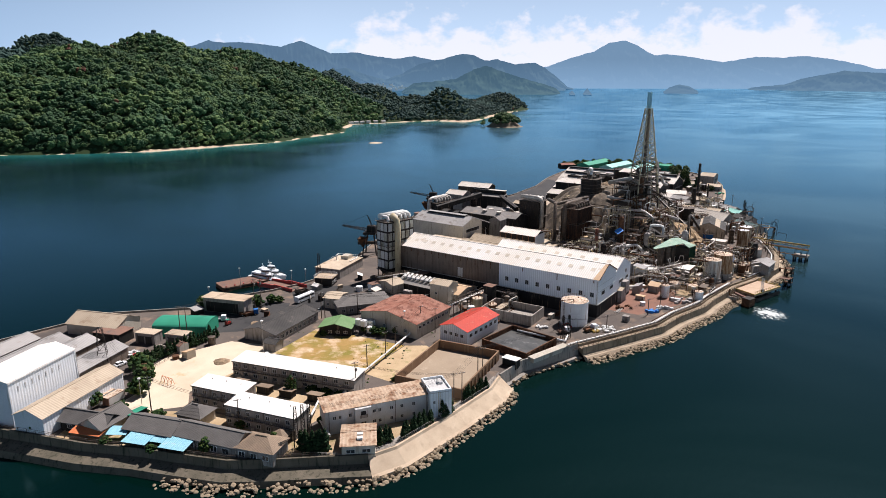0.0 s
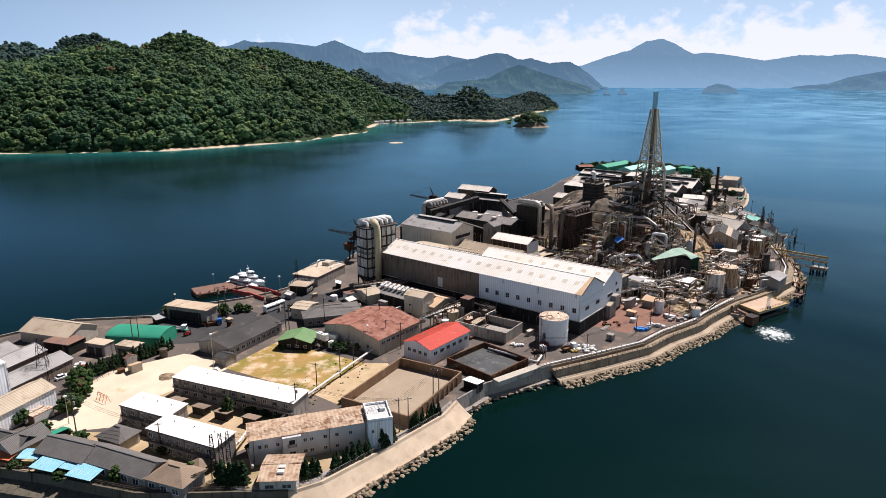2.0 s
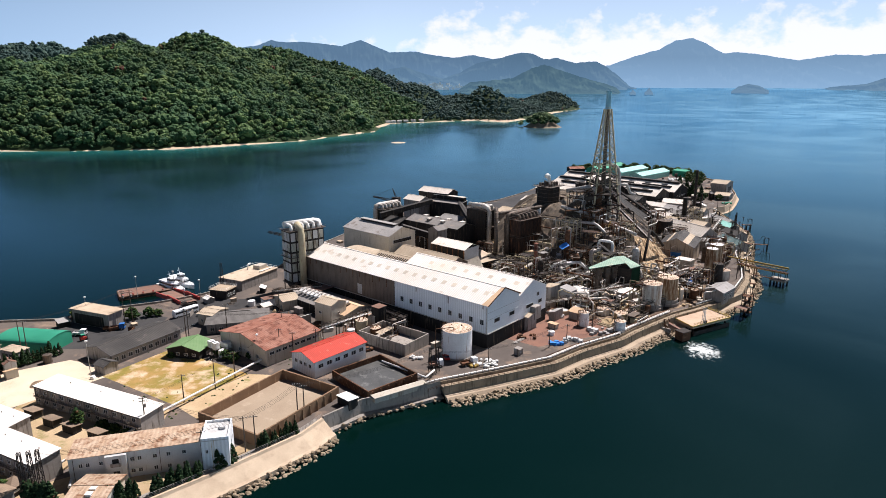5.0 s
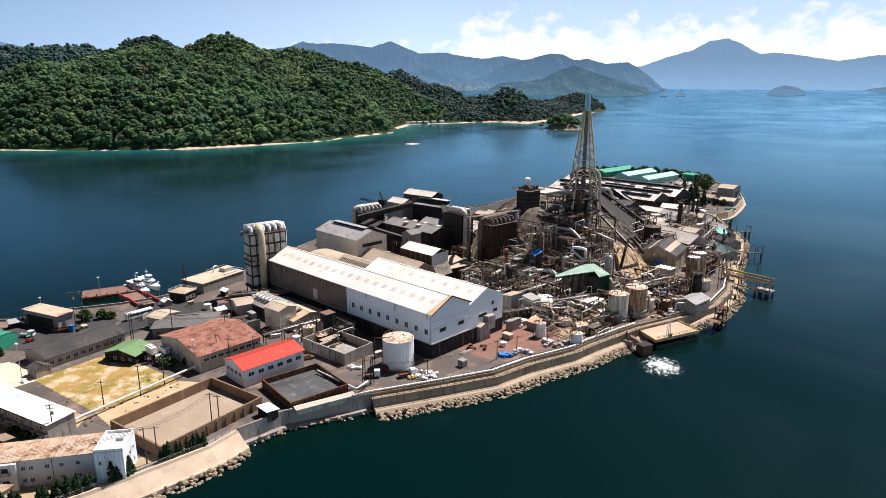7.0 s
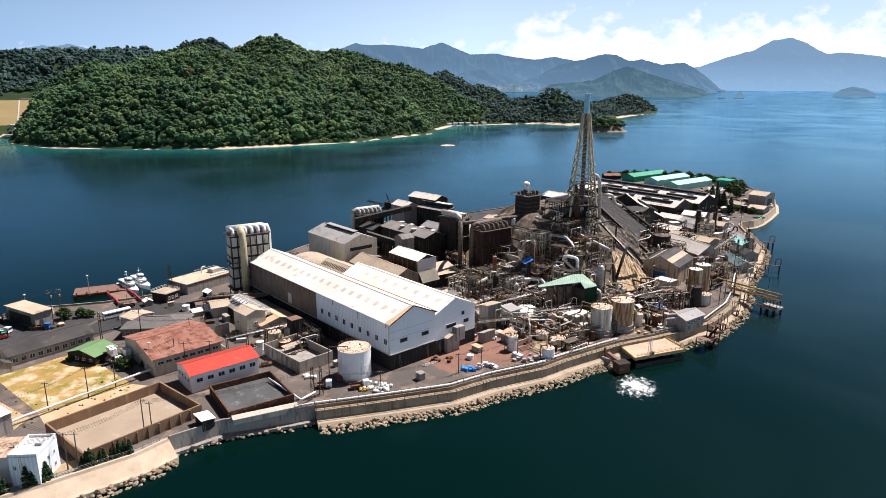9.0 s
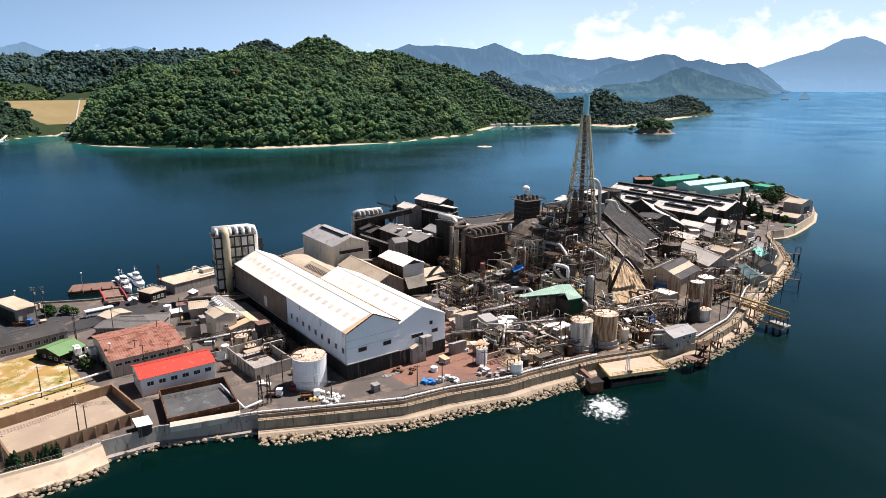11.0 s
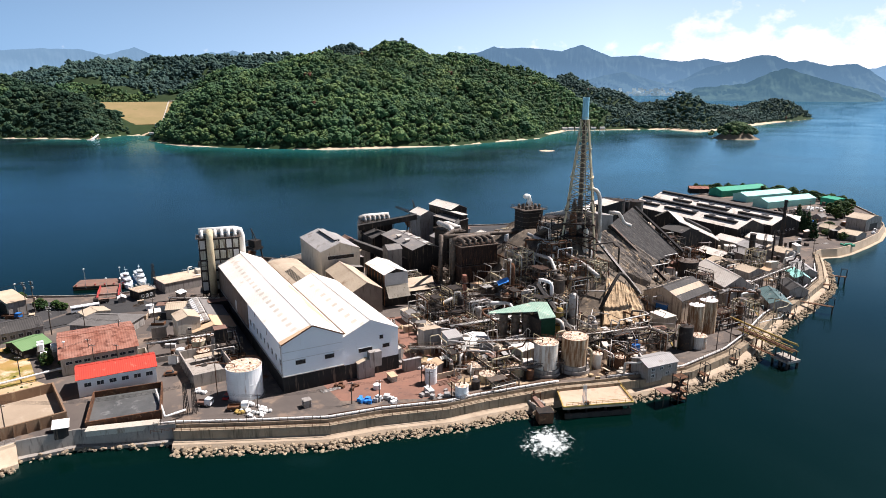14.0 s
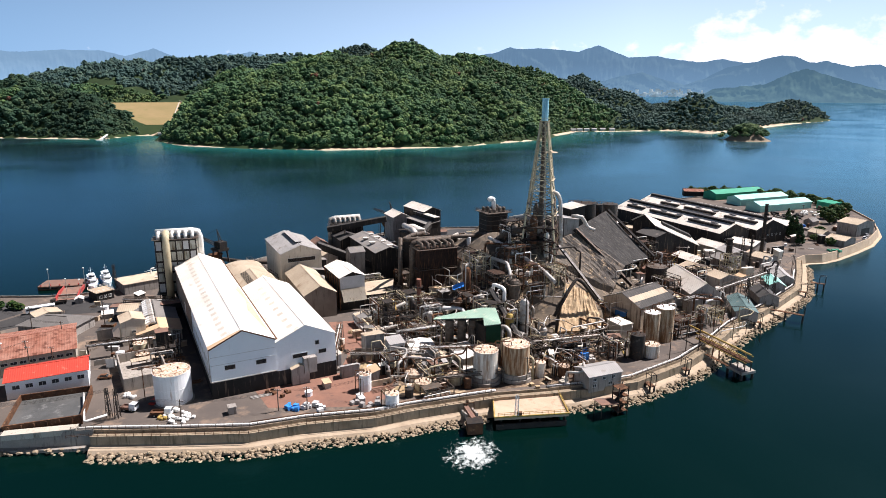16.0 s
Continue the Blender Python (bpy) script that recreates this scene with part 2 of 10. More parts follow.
mat("turquoise_sheet", (0.28, 0.62, 0.55), (0.36, 0.68, 0.6), scale=0.15, rough=0.6, seams=0.8, bump=0.15)
mat("mint_sheet", (0.3, 0.43, 0.34), (0.2, 0.31, 0.24), scale=0.25, rough=0.7, seams=0.8, bump=0.15, stain=(0.6, 0.56, 0.45), amount=0.25)
mat("dark_green_net", (0.02, 0.075, 0.045), (0.03, 0.1, 0.06), scale=0.5, rough=0.9)
mat("blue_sheet", (0.26, 0.56, 0.68), (0.34, 0.62, 0.72), scale=0.4, rough=0.6, seams=0.5, axis="X", bump=0.3, stain=(0.55, 0.6, 0.6), amount=0.15)
mat("orange_sheet", (0.62, 0.2, 0.08), (0.55, 0.17, 0.07), scale=0.4, rough=0.7)
mat("blue_paint", (0.03, 0.14, 0.42), (0.04, 0.17, 0.46), scale=0.5, rough=0.6)
mat("tarp", (0.03, 0.2, 0.62), (0.06, 0.28, 0.7), scale=0.8, rough=0.5, bump=0.6)
mat("cream_wall", (0.55, 0.5, 0.42), (0.46, 0.42, 0.35), scale=0.25, rough=0.85, stain=(0.22, 0.17, 0.12), amount=0.3, streak=True)
mat("grey_wall", (0.34, 0.315, 0.29), (0.25, 0.23, 0.21), scale=0.25, rough=0.85, stain=(0.12, 0.1, 0.085), amount=0.4, streak=True)
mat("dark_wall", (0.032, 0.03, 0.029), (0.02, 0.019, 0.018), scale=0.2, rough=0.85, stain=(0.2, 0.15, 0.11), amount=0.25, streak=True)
mat("tan_sheet", (0.46, 0.38, 0.29), (0.36, 0.29, 0.22), scale=0.2, rough=0.85, seams=0.9, bump=0.15, stain=(0.13, 0.095, 0.07), amount=0.4, streak=True)
mat("plaster", (0.55, 0.55, 0.54), (0.46, 0.46, 0.45), scale=0.3, rough=0.85, stain=(0.34, 0.31, 0.27), amount=0.25, streak=True)
mat("old_sheet", (0.23, 0.185, 0.15), (0.165, 0.13, 0.105), scale=0.18, rough=0.8, seams=0.8, bump=0.2, stain=(0.12, 0.085, 0.06), amount=0.4, streak=True)
mat("rust", (0.15, 0.07, 0.036), (0.065, 0.036, 0.024), scale=0.6, rough=0.9, stain=(0.3, 0.18, 0.1), amount=0.3)
mat("dark_rust", (0.05, 0.03, 0.022), (0.022, 0.017, 0.015), scale=0.4, rough=0.85, stain=(0.16, 0.075, 0.04), amount=0.4, streak=True)
mat("steel", (0.14, 0.118, 0.098), (0.07, 0.056, 0.046), scale=0.8, rough=0.6, metal=0.3, stain=(0.15, 0.08, 0.045), amount=0.35)
mat("black_steel", (0.026, 0.024, 0.023), (0.045, 0.038, 0.033), scale=0.6, rough=0.7, metal=0.2, stain=(0.12, 0.07, 0.045), amount=0.3)
mat("pale_pipe", (0.5, 0.48, 0.45), (0.4, 0.37, 0.33), scale=0.5, rough=0.5, metal=0.2, stain=(0.25, 0.16, 0.1), amount=0.3)
mat("white_pipe", (0.78, 0.77, 0.74), (0.68, 0.66, 0.62), scale=0.4, rough=0.45, stain=(0.36, 0.26, 0.17), amount=0.18)
mat("yellow_steel", (0.45, 0.32, 0.09), (0.36, 0.25, 0.08), scale=0.8, rough=0.7, stain=(0.16, 0.09, 0.05), amount=0.35)
mat("cream_steel", (0.5, 0.44, 0.3), (0.42, 0.36, 0.24), scale=0.4, rough=0.6, stain=(0.22, 0.12, 0.06), amount=0.3, streak=True)
mat("tank_white", (0.76, 0.77, 0.77), (0.68, 0.68, 0.67), scale=0.25, rough=0.5, stain=(0.33, 0.2, 0.11), amount=0.22, streak=True)
mat("tank_stained", (0.72, 0.7, 0.64), (0.6, 0.54, 0.45), scale=0.13, rough=0.6, stain=(0.24, 0.13, 0.065), amount=0.55, streak=True)
mat("tank_top", (0.66, 0.58, 0.48), (0.5, 0.36, 0.24), scale=0.9, rough=0.8, stain=(0.2, 0.075, 0.035), amount=0.5)
mat("tank_rusty", (0.62, 0.52, 0.38), (0.48, 0.36, 0.23), scale=0.2, rough=0.65, stain=(0.2, 0.1, 0.045), amount=0.75, streak=True)
mat("wood_pole", (0.12, 0.095, 0.075), (0.085, 0.068, 0.055), scale=1.0, rough=0.9)
mat("glass", (0.03, 0.036, 0.042), (0.05, 0.056, 0.06), scale=0.6, rough=0.12, bump=0.0)
mat("frame_white", (0.7, 0.7, 0.68), rough=0.5, bump=0.0)
mat("skylight", (0.66, 0.6, 0.5), (0.6, 0.52, 0.42), scale=1.0, rough=0.3, bump=0.0)
mat("boat_white", (0.8, 0.82, 0.83), (0.76, 0.78, 0.8), scale=1.0, rough=0.3, bump=0.0)
mat("boat_red", (0.4, 0.06, 0.05), (0.33, 0.05, 0.045), scale=0.5, rough=0.6, stain=(0.16, 0.05, 0.04), amount=0.3)
mat("rust_deck", (0.235, 0.135, 0.1), (0.175, 0.105, 0.08), scale=0.2, rough=0.85, stain=(0.12, 0.1, 0.09), amount=0.4)
mat("tyre", (0.02, 0.02, 0.02), rough=0.8, bump=0.0)
mat("red_paint", (0.45, 0.05, 0.04), rough=0.5, bump=0.0)
mat("green_paint", (0.06, 0.32, 0.2), rough=0.5, bump=0.0)
mat("basin_floor", (0.32, 0.255, 0.185), (0.27, 0.21, 0.15), scale=0.1, rough=0.9, stain=(0.42, 0.35, 0.27), amount=0.2)
mat("sludge", (0.07, 0.072, 0.07), (0.11, 0.11, 0.105), scale=0.15, rough=0.25, bump=0.1, stain=(0.2, 0.2, 0.19), amount=0.25)
mat("foam", (0.85, 0.9, 0.88), (0.6, 0.72, 0.68), scale=1.2, rough=0.6, bump=0.8)
mat("bag_white", (0.8, 0.8, 0.78), (0.7, 0.7, 0.66), scale=1.5, rough=0.7)
mat("bark", (0.09, 0.065, 0.045), rough=0.95)


def leaves(name, a, b, c, stand=0.0):
    """Foliage whose tint changes from clump to clump; stand: the share of it that follows the tree."""
    m = bpy.data.materials.new(name)
    m.use_nodes = True
    t = m.node_tree
    bsdf = t.nodes["Principled BSDF"]
    bsdf.inputs["Roughness"].default_value, bsdf.inputs["Specular IOR Level"].default_value = 0.75, 0.12
    geo, co = t.nodes.new("ShaderNodeNewGeometry"), t.nodes.new("ShaderNodeTexCoord")
    n, n2, r, h = (t.nodes.new("ShaderNode" + k) for k in ("TexNoise", "TexNoise", "ValToRGB", "HueSaturation"))
    n.inputs["Scale"].default_value, n.inputs["Detail"].default_value = 0.9, 5
    n2.inputs["Scale"].default_value, n2.inputs["Detail"].default_value = 0.006, 3
    t.links.new(co.outputs["Object"], n.inputs["Vector"]), t.links.new(co.outputs["Object"], n2.inputs["Vector"])
    r.color_ramp.elements[0].color, r.color_ramp.elements[1].color = (*a, 1), (*c, 1)
    mid = r.color_ramp.elements.new(0.5)
    mid.color = (*b, 1)
    far = r.color_ramp.elements.new(0.955)
    far.color = (*c, 1)
    last = r.color_ramp.elements[len(r.color_ramp.elements) - 1]
    last.color, last.position = (0.1, 0.042, 0.03, 1), 1.0
    tree_, blend = t.nodes.new("ShaderNodeAttribute"), t.nodes.new("ShaderNodeMix")
    tree_.attribute_name = "tree_tint"
    blend.inputs[0].default_value = stand
    t.links.new(geo.outputs["Random Per Island"], blend.inputs[2]), t.links.new(tree_.outputs["Fac"], blend.inputs[3])
    t.links.new(blend.outputs[0], r.inputs[0])
    t.links.new(r.outputs[0], h.inputs["Color"])
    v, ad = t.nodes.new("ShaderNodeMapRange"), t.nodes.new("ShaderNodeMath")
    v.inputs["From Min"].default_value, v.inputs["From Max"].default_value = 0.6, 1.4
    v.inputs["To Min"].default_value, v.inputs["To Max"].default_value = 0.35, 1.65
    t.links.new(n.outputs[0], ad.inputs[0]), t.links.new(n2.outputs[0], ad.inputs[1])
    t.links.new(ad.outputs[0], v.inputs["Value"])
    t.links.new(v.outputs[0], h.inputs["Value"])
    t.links.new(h.outputs[0], bsdf.inputs["Base Color"])
    bp = t.nodes.new("ShaderNodeBump")
    bp.inputs["Strength"].default_value, bp.inputs["Distance"].default_value = 1.0, 0.8
    t.links.new(n.outputs[0], bp.inputs["Height"])
    t.links.new(bp.outputs[0], bsdf.inputs["Normal"])
    M[name] = m


leaves("forest", (0.024, 0.055, 0.031), (0.046, 0.092, 0.038), (0.14, 0.192, 0.066), 0.8)
leaves("dark_wood", (0.014, 0.036, 0.025), (0.028, 0.06, 0.034), (0.07, 0.1, 0.05), 0.8)
# distance haze is put into these leaf colours as a blue-grey tint
leaves("hazed_forest", (0.024, 0.052, 0.05), (0.038, 0.072, 0.062), (0.068, 0.104, 0.076), 0.8)
leaves("shrub", (0.014, 0.036, 0.01), (0.025, 0.055, 0.015), (0.07, 0.095, 0.022))
leaves("cypress", (0.010, 0.026, 0.010), (0.016, 0.036, 0.013), (0.022, 0.045, 0.016))


# ---- building kit ----
class Shape:
    """Collects faces, then becomes one mesh."""

    def __init__(self):
        self.v, self.f = [], []

    def add(self, verts, faces):
        k = len(self.v)
        self.v.extend(tuple(p) for p in verts)
        self.f.extend([tuple(i + k for i in f) for f in faces])
        return self

    def box(self, x, y, z, sx, sy, sz, turn=0.0):
        """A box on the point x, y, z."""
        c, s = math.cos(radians(turn)), math.sin(radians(turn))
        q = []
        for dz in (0, sz):
            for dx, dy in ((-1, -1), (1, -1), (1, 1), (-1, 1)):
                a, b = dx * sx / 2, dy * sy / 2
                q.append((x + a * c - b * s, y + a * s + b * c, z + dz))
        return self.add(q, [(3, 2, 1, 0), (4, 5, 6, 7), (0, 1, 5, 4), (1, 2, 6, 5), (2, 3, 7, 6), (3, 0, 4, 7)])

    def prism(self, poly, z0, z1):
        n = len(poly)
        return self.add([(x, y, z0) for x, y in poly] + [(x, y, z1) for x, y in poly],
                        [tuple(range(n - 1, -1, -1)), tuple(range(n, 2 * n))] + [(i, (i + 1) % n, n + (i + 1) % n, n + i) for i in range(n)])

    def extrude(self, profile, p, q):
        """A profile of (across, up) points swept straight from p to q."""
        p, q = Vector(p), Vector(q)
        d = (q - p).normalized()
        a = d.cross(Vector((0, 0, 1))).normalized() if abs(d.z) < 0.99 else Vector((1, 0, 0))
        b = a.cross(d)
        n = len(profile)
        vs = [tuple(o + a * u + b * w) for o in (p, q) for u, w in profile]
        return self.add(vs, [tuple(range(n - 1, -1, -1)), tuple(range(n, 2 * n))] + [(i, (i + 1) % n, n + (i + 1) % n, n + i) for i in range(n)])

    def beam(self, p, q, w=0.2, h=None):
        h = h or w
        return self.extrude([(-w / 2, -h / 2), (w / 2, -h / 2), (w / 2, h / 2), (-w / 2, h / 2)], p, q)

    def cyl(self, p, q, r, r2=None, n=12):
        return self.lathe([(0, r), (1, r if r2 is None else r2)], n, p, q)

    def lathe(self, rings, n=16, p=(0, 0, 0), q=(0, 0, 1)):
        """Rings of (share of the way from p to q, radius), closed at both ends."""
        p, q = Vector(p), Vector(q)
        d = (q - p).normalized()
        a = d.orthogonal().normalized()
        b = d.cross(a)
        vs = []
        for s, r in rings:
            o = p.lerp(q, s)
            vs += [tuple(o + (a * math.cos(2 * math.pi * i / n) + b * math.sin(2 * math.pi * i / n)) * r) for i in range(n)]
        m = len(rings)
        fs = [(j * n + i, j * n + (i + 1) % n, (j + 1) * n + (i + 1) % n, (j + 1) * n + i) for j in range(m - 1) for i in range(n)]
        return self.add(vs, fs + [tuple(range(n - 1, -1, -1)), tuple(range((m - 1) * n, m * n))])

    def tube(self, points, r, n=8):
        """A pipe along the points, with rounded bends."""
        pts = [Vector(p) for p in points]
        path = [pts[0]]
        for i in range(1, len(pts) - 1):
            a, b, c = pts[i - 1], pts[i], pts[i + 1]
            k = min(2.2 * r, (b - a).length * 0.45, (c - b).length * 0.45)
            s, e = b + (a - b).normalized() * k, b + (c - b).normalized() * k
            path += [s, s.lerp(b, 0.6).lerp(b.lerp(e, 0.4), 0.5), e]
        path.append(pts[-1])
        vs, up = [], Vector((0.13, 0.21, 0.97))
        for i, o in enumerate(path):
            d = (path[min(i + 1, len(path) - 1)] - path[max(i - 1, 0)]).normalized()
            a = d.cross(up)
            if a.length < 0.2:
                a = d.cross(Vector((0.9, 0.3, 0.1)))
            a = a.normalized()
            if i and a.dot(last) < 0:
                a = -a
            last = a
            b = d.cross(a)
            vs += [tuple(o + (a * math.cos(2 * math.pi * j / n) + b * math.sin(2 * math.pi * j / n)) * r) for j in range(n)]
        m = len(path)
        fs = [(j * n + i, j * n + (i + 1) % n, (j + 1) * n + (i + 1) % n, (j + 1) * n + i) for j in range(m - 1) for i in range(n)]
        return self.add(vs, fs + [tuple(range(n - 1, -1, -1)), tuple(range((m - 1) * n, m * n))])

    def mesh(self, name, material, smooth=False):
        me = bpy.data.meshes.new(name)
        me.from_pydata(self.v, [], self.f)
        me.materials.append(M[material])
        if smooth:
            me.polygons.foreach_set("use_smooth", [len(f) < 5 for f in self.f])
        me.update()
        return me


def part(name, shape, material, parent, label="", smooth=False, kind=""):
    ob = new(name, shape.mesh(name, material, smooth) if isinstance(shape, Shape) else shape)
    ob.parent = parent
    return tagged(ob, label, kind=kind)


def thing(name, x, y, z=GROUND, yaw=0.0, label="", category="", group=""):
    ob = new(name)
    ob.empty_display_size = 0.5
    ob.matrix_basis = pose(x, y, z, 0, 0, yaw)
    return tagged(ob, label, category, group)


def solid(name, shape, material, label, category, kind="", smooth=False, at=(0, 0, 0), yaw=0.0, group=""):
    """A top-level thing of one mesh."""
    ob = new(name, shape.mesh(name, material, smooth))
    ob.matrix_basis = pose(*at, 0, 0, yaw)
    return tagged(ob, label, category, group, kind)


PANES, CLAIMED = {}, []


def claim(x, y, yaw, L, W):
    """Notes a footprint from the corner x, y, L along yaw and W to its left."""
    CLAIMED.append((x, y, math.cos(radians(yaw)), math.sin(radians(yaw)), L, W))


def clear(x, y, margin):
    """True where no noted footprint lies within the margin."""
    for cx, cy, c, s, L, W in CLAIMED:
        a, b = (x - cx) * c + (y - cy) * s, -(x - cx) * s + (y - cy) * c
        if -margin < a < L + margin and -margin < b < W + margin:
            return False
    return True



def window(parent, x, y, z, w, h, turn, frame_mat="frame_white"):
    """A window in a wall whose outside faces -y when turn is 0; x, y, z: the middle of its sill."""
    key = (round(w, 2), round(h, 2), frame_mat)
    if key not in PANES:
        fr = Shape()
        for sx_ in (-1, 1):
            fr.box(sx_ * (w / 2 - 0.04), -0.03, 0, 0.08, 0.14, h)
        fr.box(0, -0.03, 0, w, 0.14, 0.08).box(0, -0.03, h - 0.08, w, 0.14, 0.08).box(0, -0.02, 0, 0.06, 0.1, h)
        sill = Shape().box(0, -0.08, -0.08, w + 0.2, 0.26, 0.07)
        pane = Shape().box(0, 0.01, 0.05, w - 0.1, 0.05, h - 0.1)
        PANES[key] = (fr.mesh("window_frame", frame_mat), sill.mesh("window_sill", frame_mat), pane.mesh("pane", "glass"))
    fr, sill, pane = PANES[key]
    ob = part("window", fr, None, parent)
    ob.matrix_basis = pose(x, y, z, 0, 0, turn)
    part("pane", pane, None, ob)
    return ob


def building(name, label, x, y, yaw, L, W, h, roof="gable", rise=2.0, z=GROUND, wall="grey_wall", cover="grey_roof", over=0.5, windows=(), doors=(),
             category="building", group="", base=0.0, base_mat="dark_wall"):
    """A building whose first wall runs from x, y along yaw for L metres; it reaches W metres to that wall's left (right: minus).
    roof: gable (ridge along L), cross (ridge along W), flat, mono (high side at the first wall), monob (high side opposite), hip, or vault.
    windows, doors: (side, from, sill, width, height, count, step); sides a (the first wall), b (end), c (opposite), d (start)."""
    if W < 0:
        n = Vector((-math.sin(radians(yaw)), math.cos(radians(yaw)), 0)) * W
        x, y, W = x + n.x, y + n.y, -W
        swap = {"a": "c", "c": "a", "b": "b", "d": "d"}
    else:
        swap = {k: k for k in "abcd"}
    ob = thing(name, x, y, z, yaw, label, category, group)
    claim(x, y, yaw, L, W)
    g, t = Shape(), 0.12
    lo = -0.6
    if roof == "cross":
        prof, run = [(0, lo), (L, lo), (L, h), (L / 2, h + rise), (0, h)], "y"
    elif roof == "vault":
        arc = [(W / 2 - W / 2 * math.cos(math.pi * i / 10), h + rise * math.sin(math.pi * i / 10)) for i in range(11)]
        prof, run = [(0, lo), (W, lo)] + arc[::-1], "x"
    elif roof in ("gable",):
        prof, run = [(0, lo), (W, lo), (W, h), (W / 2, h + rise), (0, h)], "x"
    elif roof in ("mono", "monob"):
        r0, r1 = (rise, 0) if roof == "mono" else (0, rise)
        prof, run = [(0, lo), (W, lo), (W, h + r1), (0, h + r0)], "x"
    else:
        prof, run = [(0, lo), (W, lo), (W, h), (0, h)], "x"
    n = len(prof)
    if run == "x":
        vs = [(0, u, w) for u, w in prof] + [(L, u, w) for u, w in prof]
        g.add(vs, [tuple(range(n - 1, -1, -1)), tuple(range(n, 2 * n))] + [(i, (i + 1) % n, n + (i + 1) % n, n + i) for i in range(n)])
    else:
        vs = [(u, 0, w) for u, w in prof] + [(u, W, w) for u, w in prof]
        g.add(vs, [tuple(range(n)), tuple(range(2 * n - 1, n - 1, -1))] + [(n + i, n + (i + 1) % n, (i + 1) % n, i) for i in range(n)])
    part("wall", g, wall, ob)
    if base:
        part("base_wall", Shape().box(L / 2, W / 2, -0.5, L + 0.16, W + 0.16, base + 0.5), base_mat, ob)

    def slab(a, b, c, d):
        """A roof sheet over the corners a, b, c, d."""
        up = Vector((0, 0, t))
        p = [Vector(q) + Vector((0, 0, 0.03)) for q in (a, b, c, d)]
        return Shape().add([tuple(q) for q in p] + [tuple(q + up) for q in p], [(3, 2, 1, 0), (4, 5, 6, 7), (0, 1, 5, 4), (1, 2, 6, 5), (2, 3, 7, 6), (3, 0, 4, 7)])

    o = over
    if roof == "gable":
        k = rise * o / (W / 2)
        part("roof_slope", slab((-o, -o, h - k), (L + o, -o, h - k), (L + o, W / 2, h + rise), (-o, W / 2, h + rise)), cover, ob)
        part("roof_slope", slab((-o, W / 2, h + rise), (L + o, W / 2, h + rise), (L + o, W + o, h - k), (-o, W + o, h - k)), cover, ob)
        part("ridge_cap", Shape().box(L / 2, W / 2, h + rise + 0.1, L + 2 * o, 0.5, 0.1), cover, ob)
    elif roof == "cross":
        k = rise * o / (L / 2)
        part("roof_slope", slab((-o, -o, h - k), (L / 2, -o, h + rise), (L / 2, W + o, h + rise), (-o, W + o, h - k)), cover, ob)
        part("roof_slope", slab((L / 2, -o, h + rise), (L + o, -o, h - k), (L + o, W + o, h - k), (L / 2, W + o, h + rise)), cover, ob)
        part("ridge_cap", Shape().box(L / 2, W / 2, h + rise + 0.1, 0.5, W + 2 * o, 0.1), cover, ob)
    elif roof in ("mono", "monob"):
        k = rise * o / W * (1 if roof == "mono" else -1)
        part("roof", slab((-o, -o, h + r0 + k), (L + o, -o, h + r0 + k), (L + o, W + o, h + r1 - k), (-o, W + o, h + r1 - k)), cover, ob)
    elif roof == "hip":
        a = min(L, W) / 2
        c = [(-o, -o, h), (L + o, -o, h), (L + o, W + o, h), (-o, W + o, h)]
        rdg = [(a, W / 2, h + rise), (L - a, W / 2, h + rise)] if L >= W else [(L / 2, a, h + rise), (L / 2, W - a, h + rise)]
        fs = [(0, 1, 5, 4), (1, 2, 5), (2, 3, 4, 5), (3, 0, 4)] if L >= W else [(0, 1, 4), (1, 2, 5, 4), (2, 3, 5), (3, 0, 4, 5)]
        part("roof", Shape().add(c + rdg, fs + [(3, 2, 1, 0)]), cover, ob)
        part("ridge_cap", Shape().tube([Vector(rdg[0]) + Vector((0, 0, 0.05)), Vector(rdg[1]) + Vector((0.01, 0, 0.05))], 0.16, 6), cover, ob)
    elif roof == "vault":
        rim = [(W / 2 - (W / 2 + o) * math.cos(math.pi * i / 14), h + (rise + 0.08) * math.sin(math.pi * i / 14)) for i in range(15)]
        outer = [(u, w + 0.15) for u, w in rim][::-1]
        pr = rim + outer
        m = len(pr)
        part("roof", Shape().add([(-o, u, w) for u, w in pr] + [(L + o, u, w) for u, w in pr],
                                 [tuple(range(m - 1, -1, -1)), tuple(range(m, 2 * m))] + [(i, (i + 1) % m, m + (i + 1) % m, m + i) for i in range(m)]), cover, ob, smooth=False)
    else:
        part("roof", Shape().box(L / 2, W / 2, h, L + 2 * o, W + 2 * o, 0.18), cover, ob)
    for side_, s0, z0, w, hh, count, step in windows:
        side_ = swap[side_]
        for i in range(count):
            s = s0 + i * step
            px, py, tr = {"a": (s, 0, 0), "c": (s, W, 180), "b": (L, s, 90), "d": (0, s, -90)}[side_]
            window(ob, px, py, z0, w, hh, tr)
    for side_, s0, z0, w, hh, count, step in doors:
        side_ = swap[side_]
        for i in range(count):
            s = s0 + i * step
            px, py, tr = {"a": (s, 0, 0), "c": (s, W, 180), "b": (L, s, 90), "d": (0, s, -90)}[side_]
            d = part("door", Shape().box(0, -0.01, z0, w, 0.1, hh).box(0, -0.03, z0 + hh, w + 0.3, 0.2, 0.15), "dark_roof", ob)
            d.matrix_basis = pose(px, py, 0, 0, 0, tr)
    return ob


# ---- water, distance, far shore ----
def water_level(r):
    return WATER + 68.0 * max(0.0, (r - 2000.0) / 2700.0) ** 2


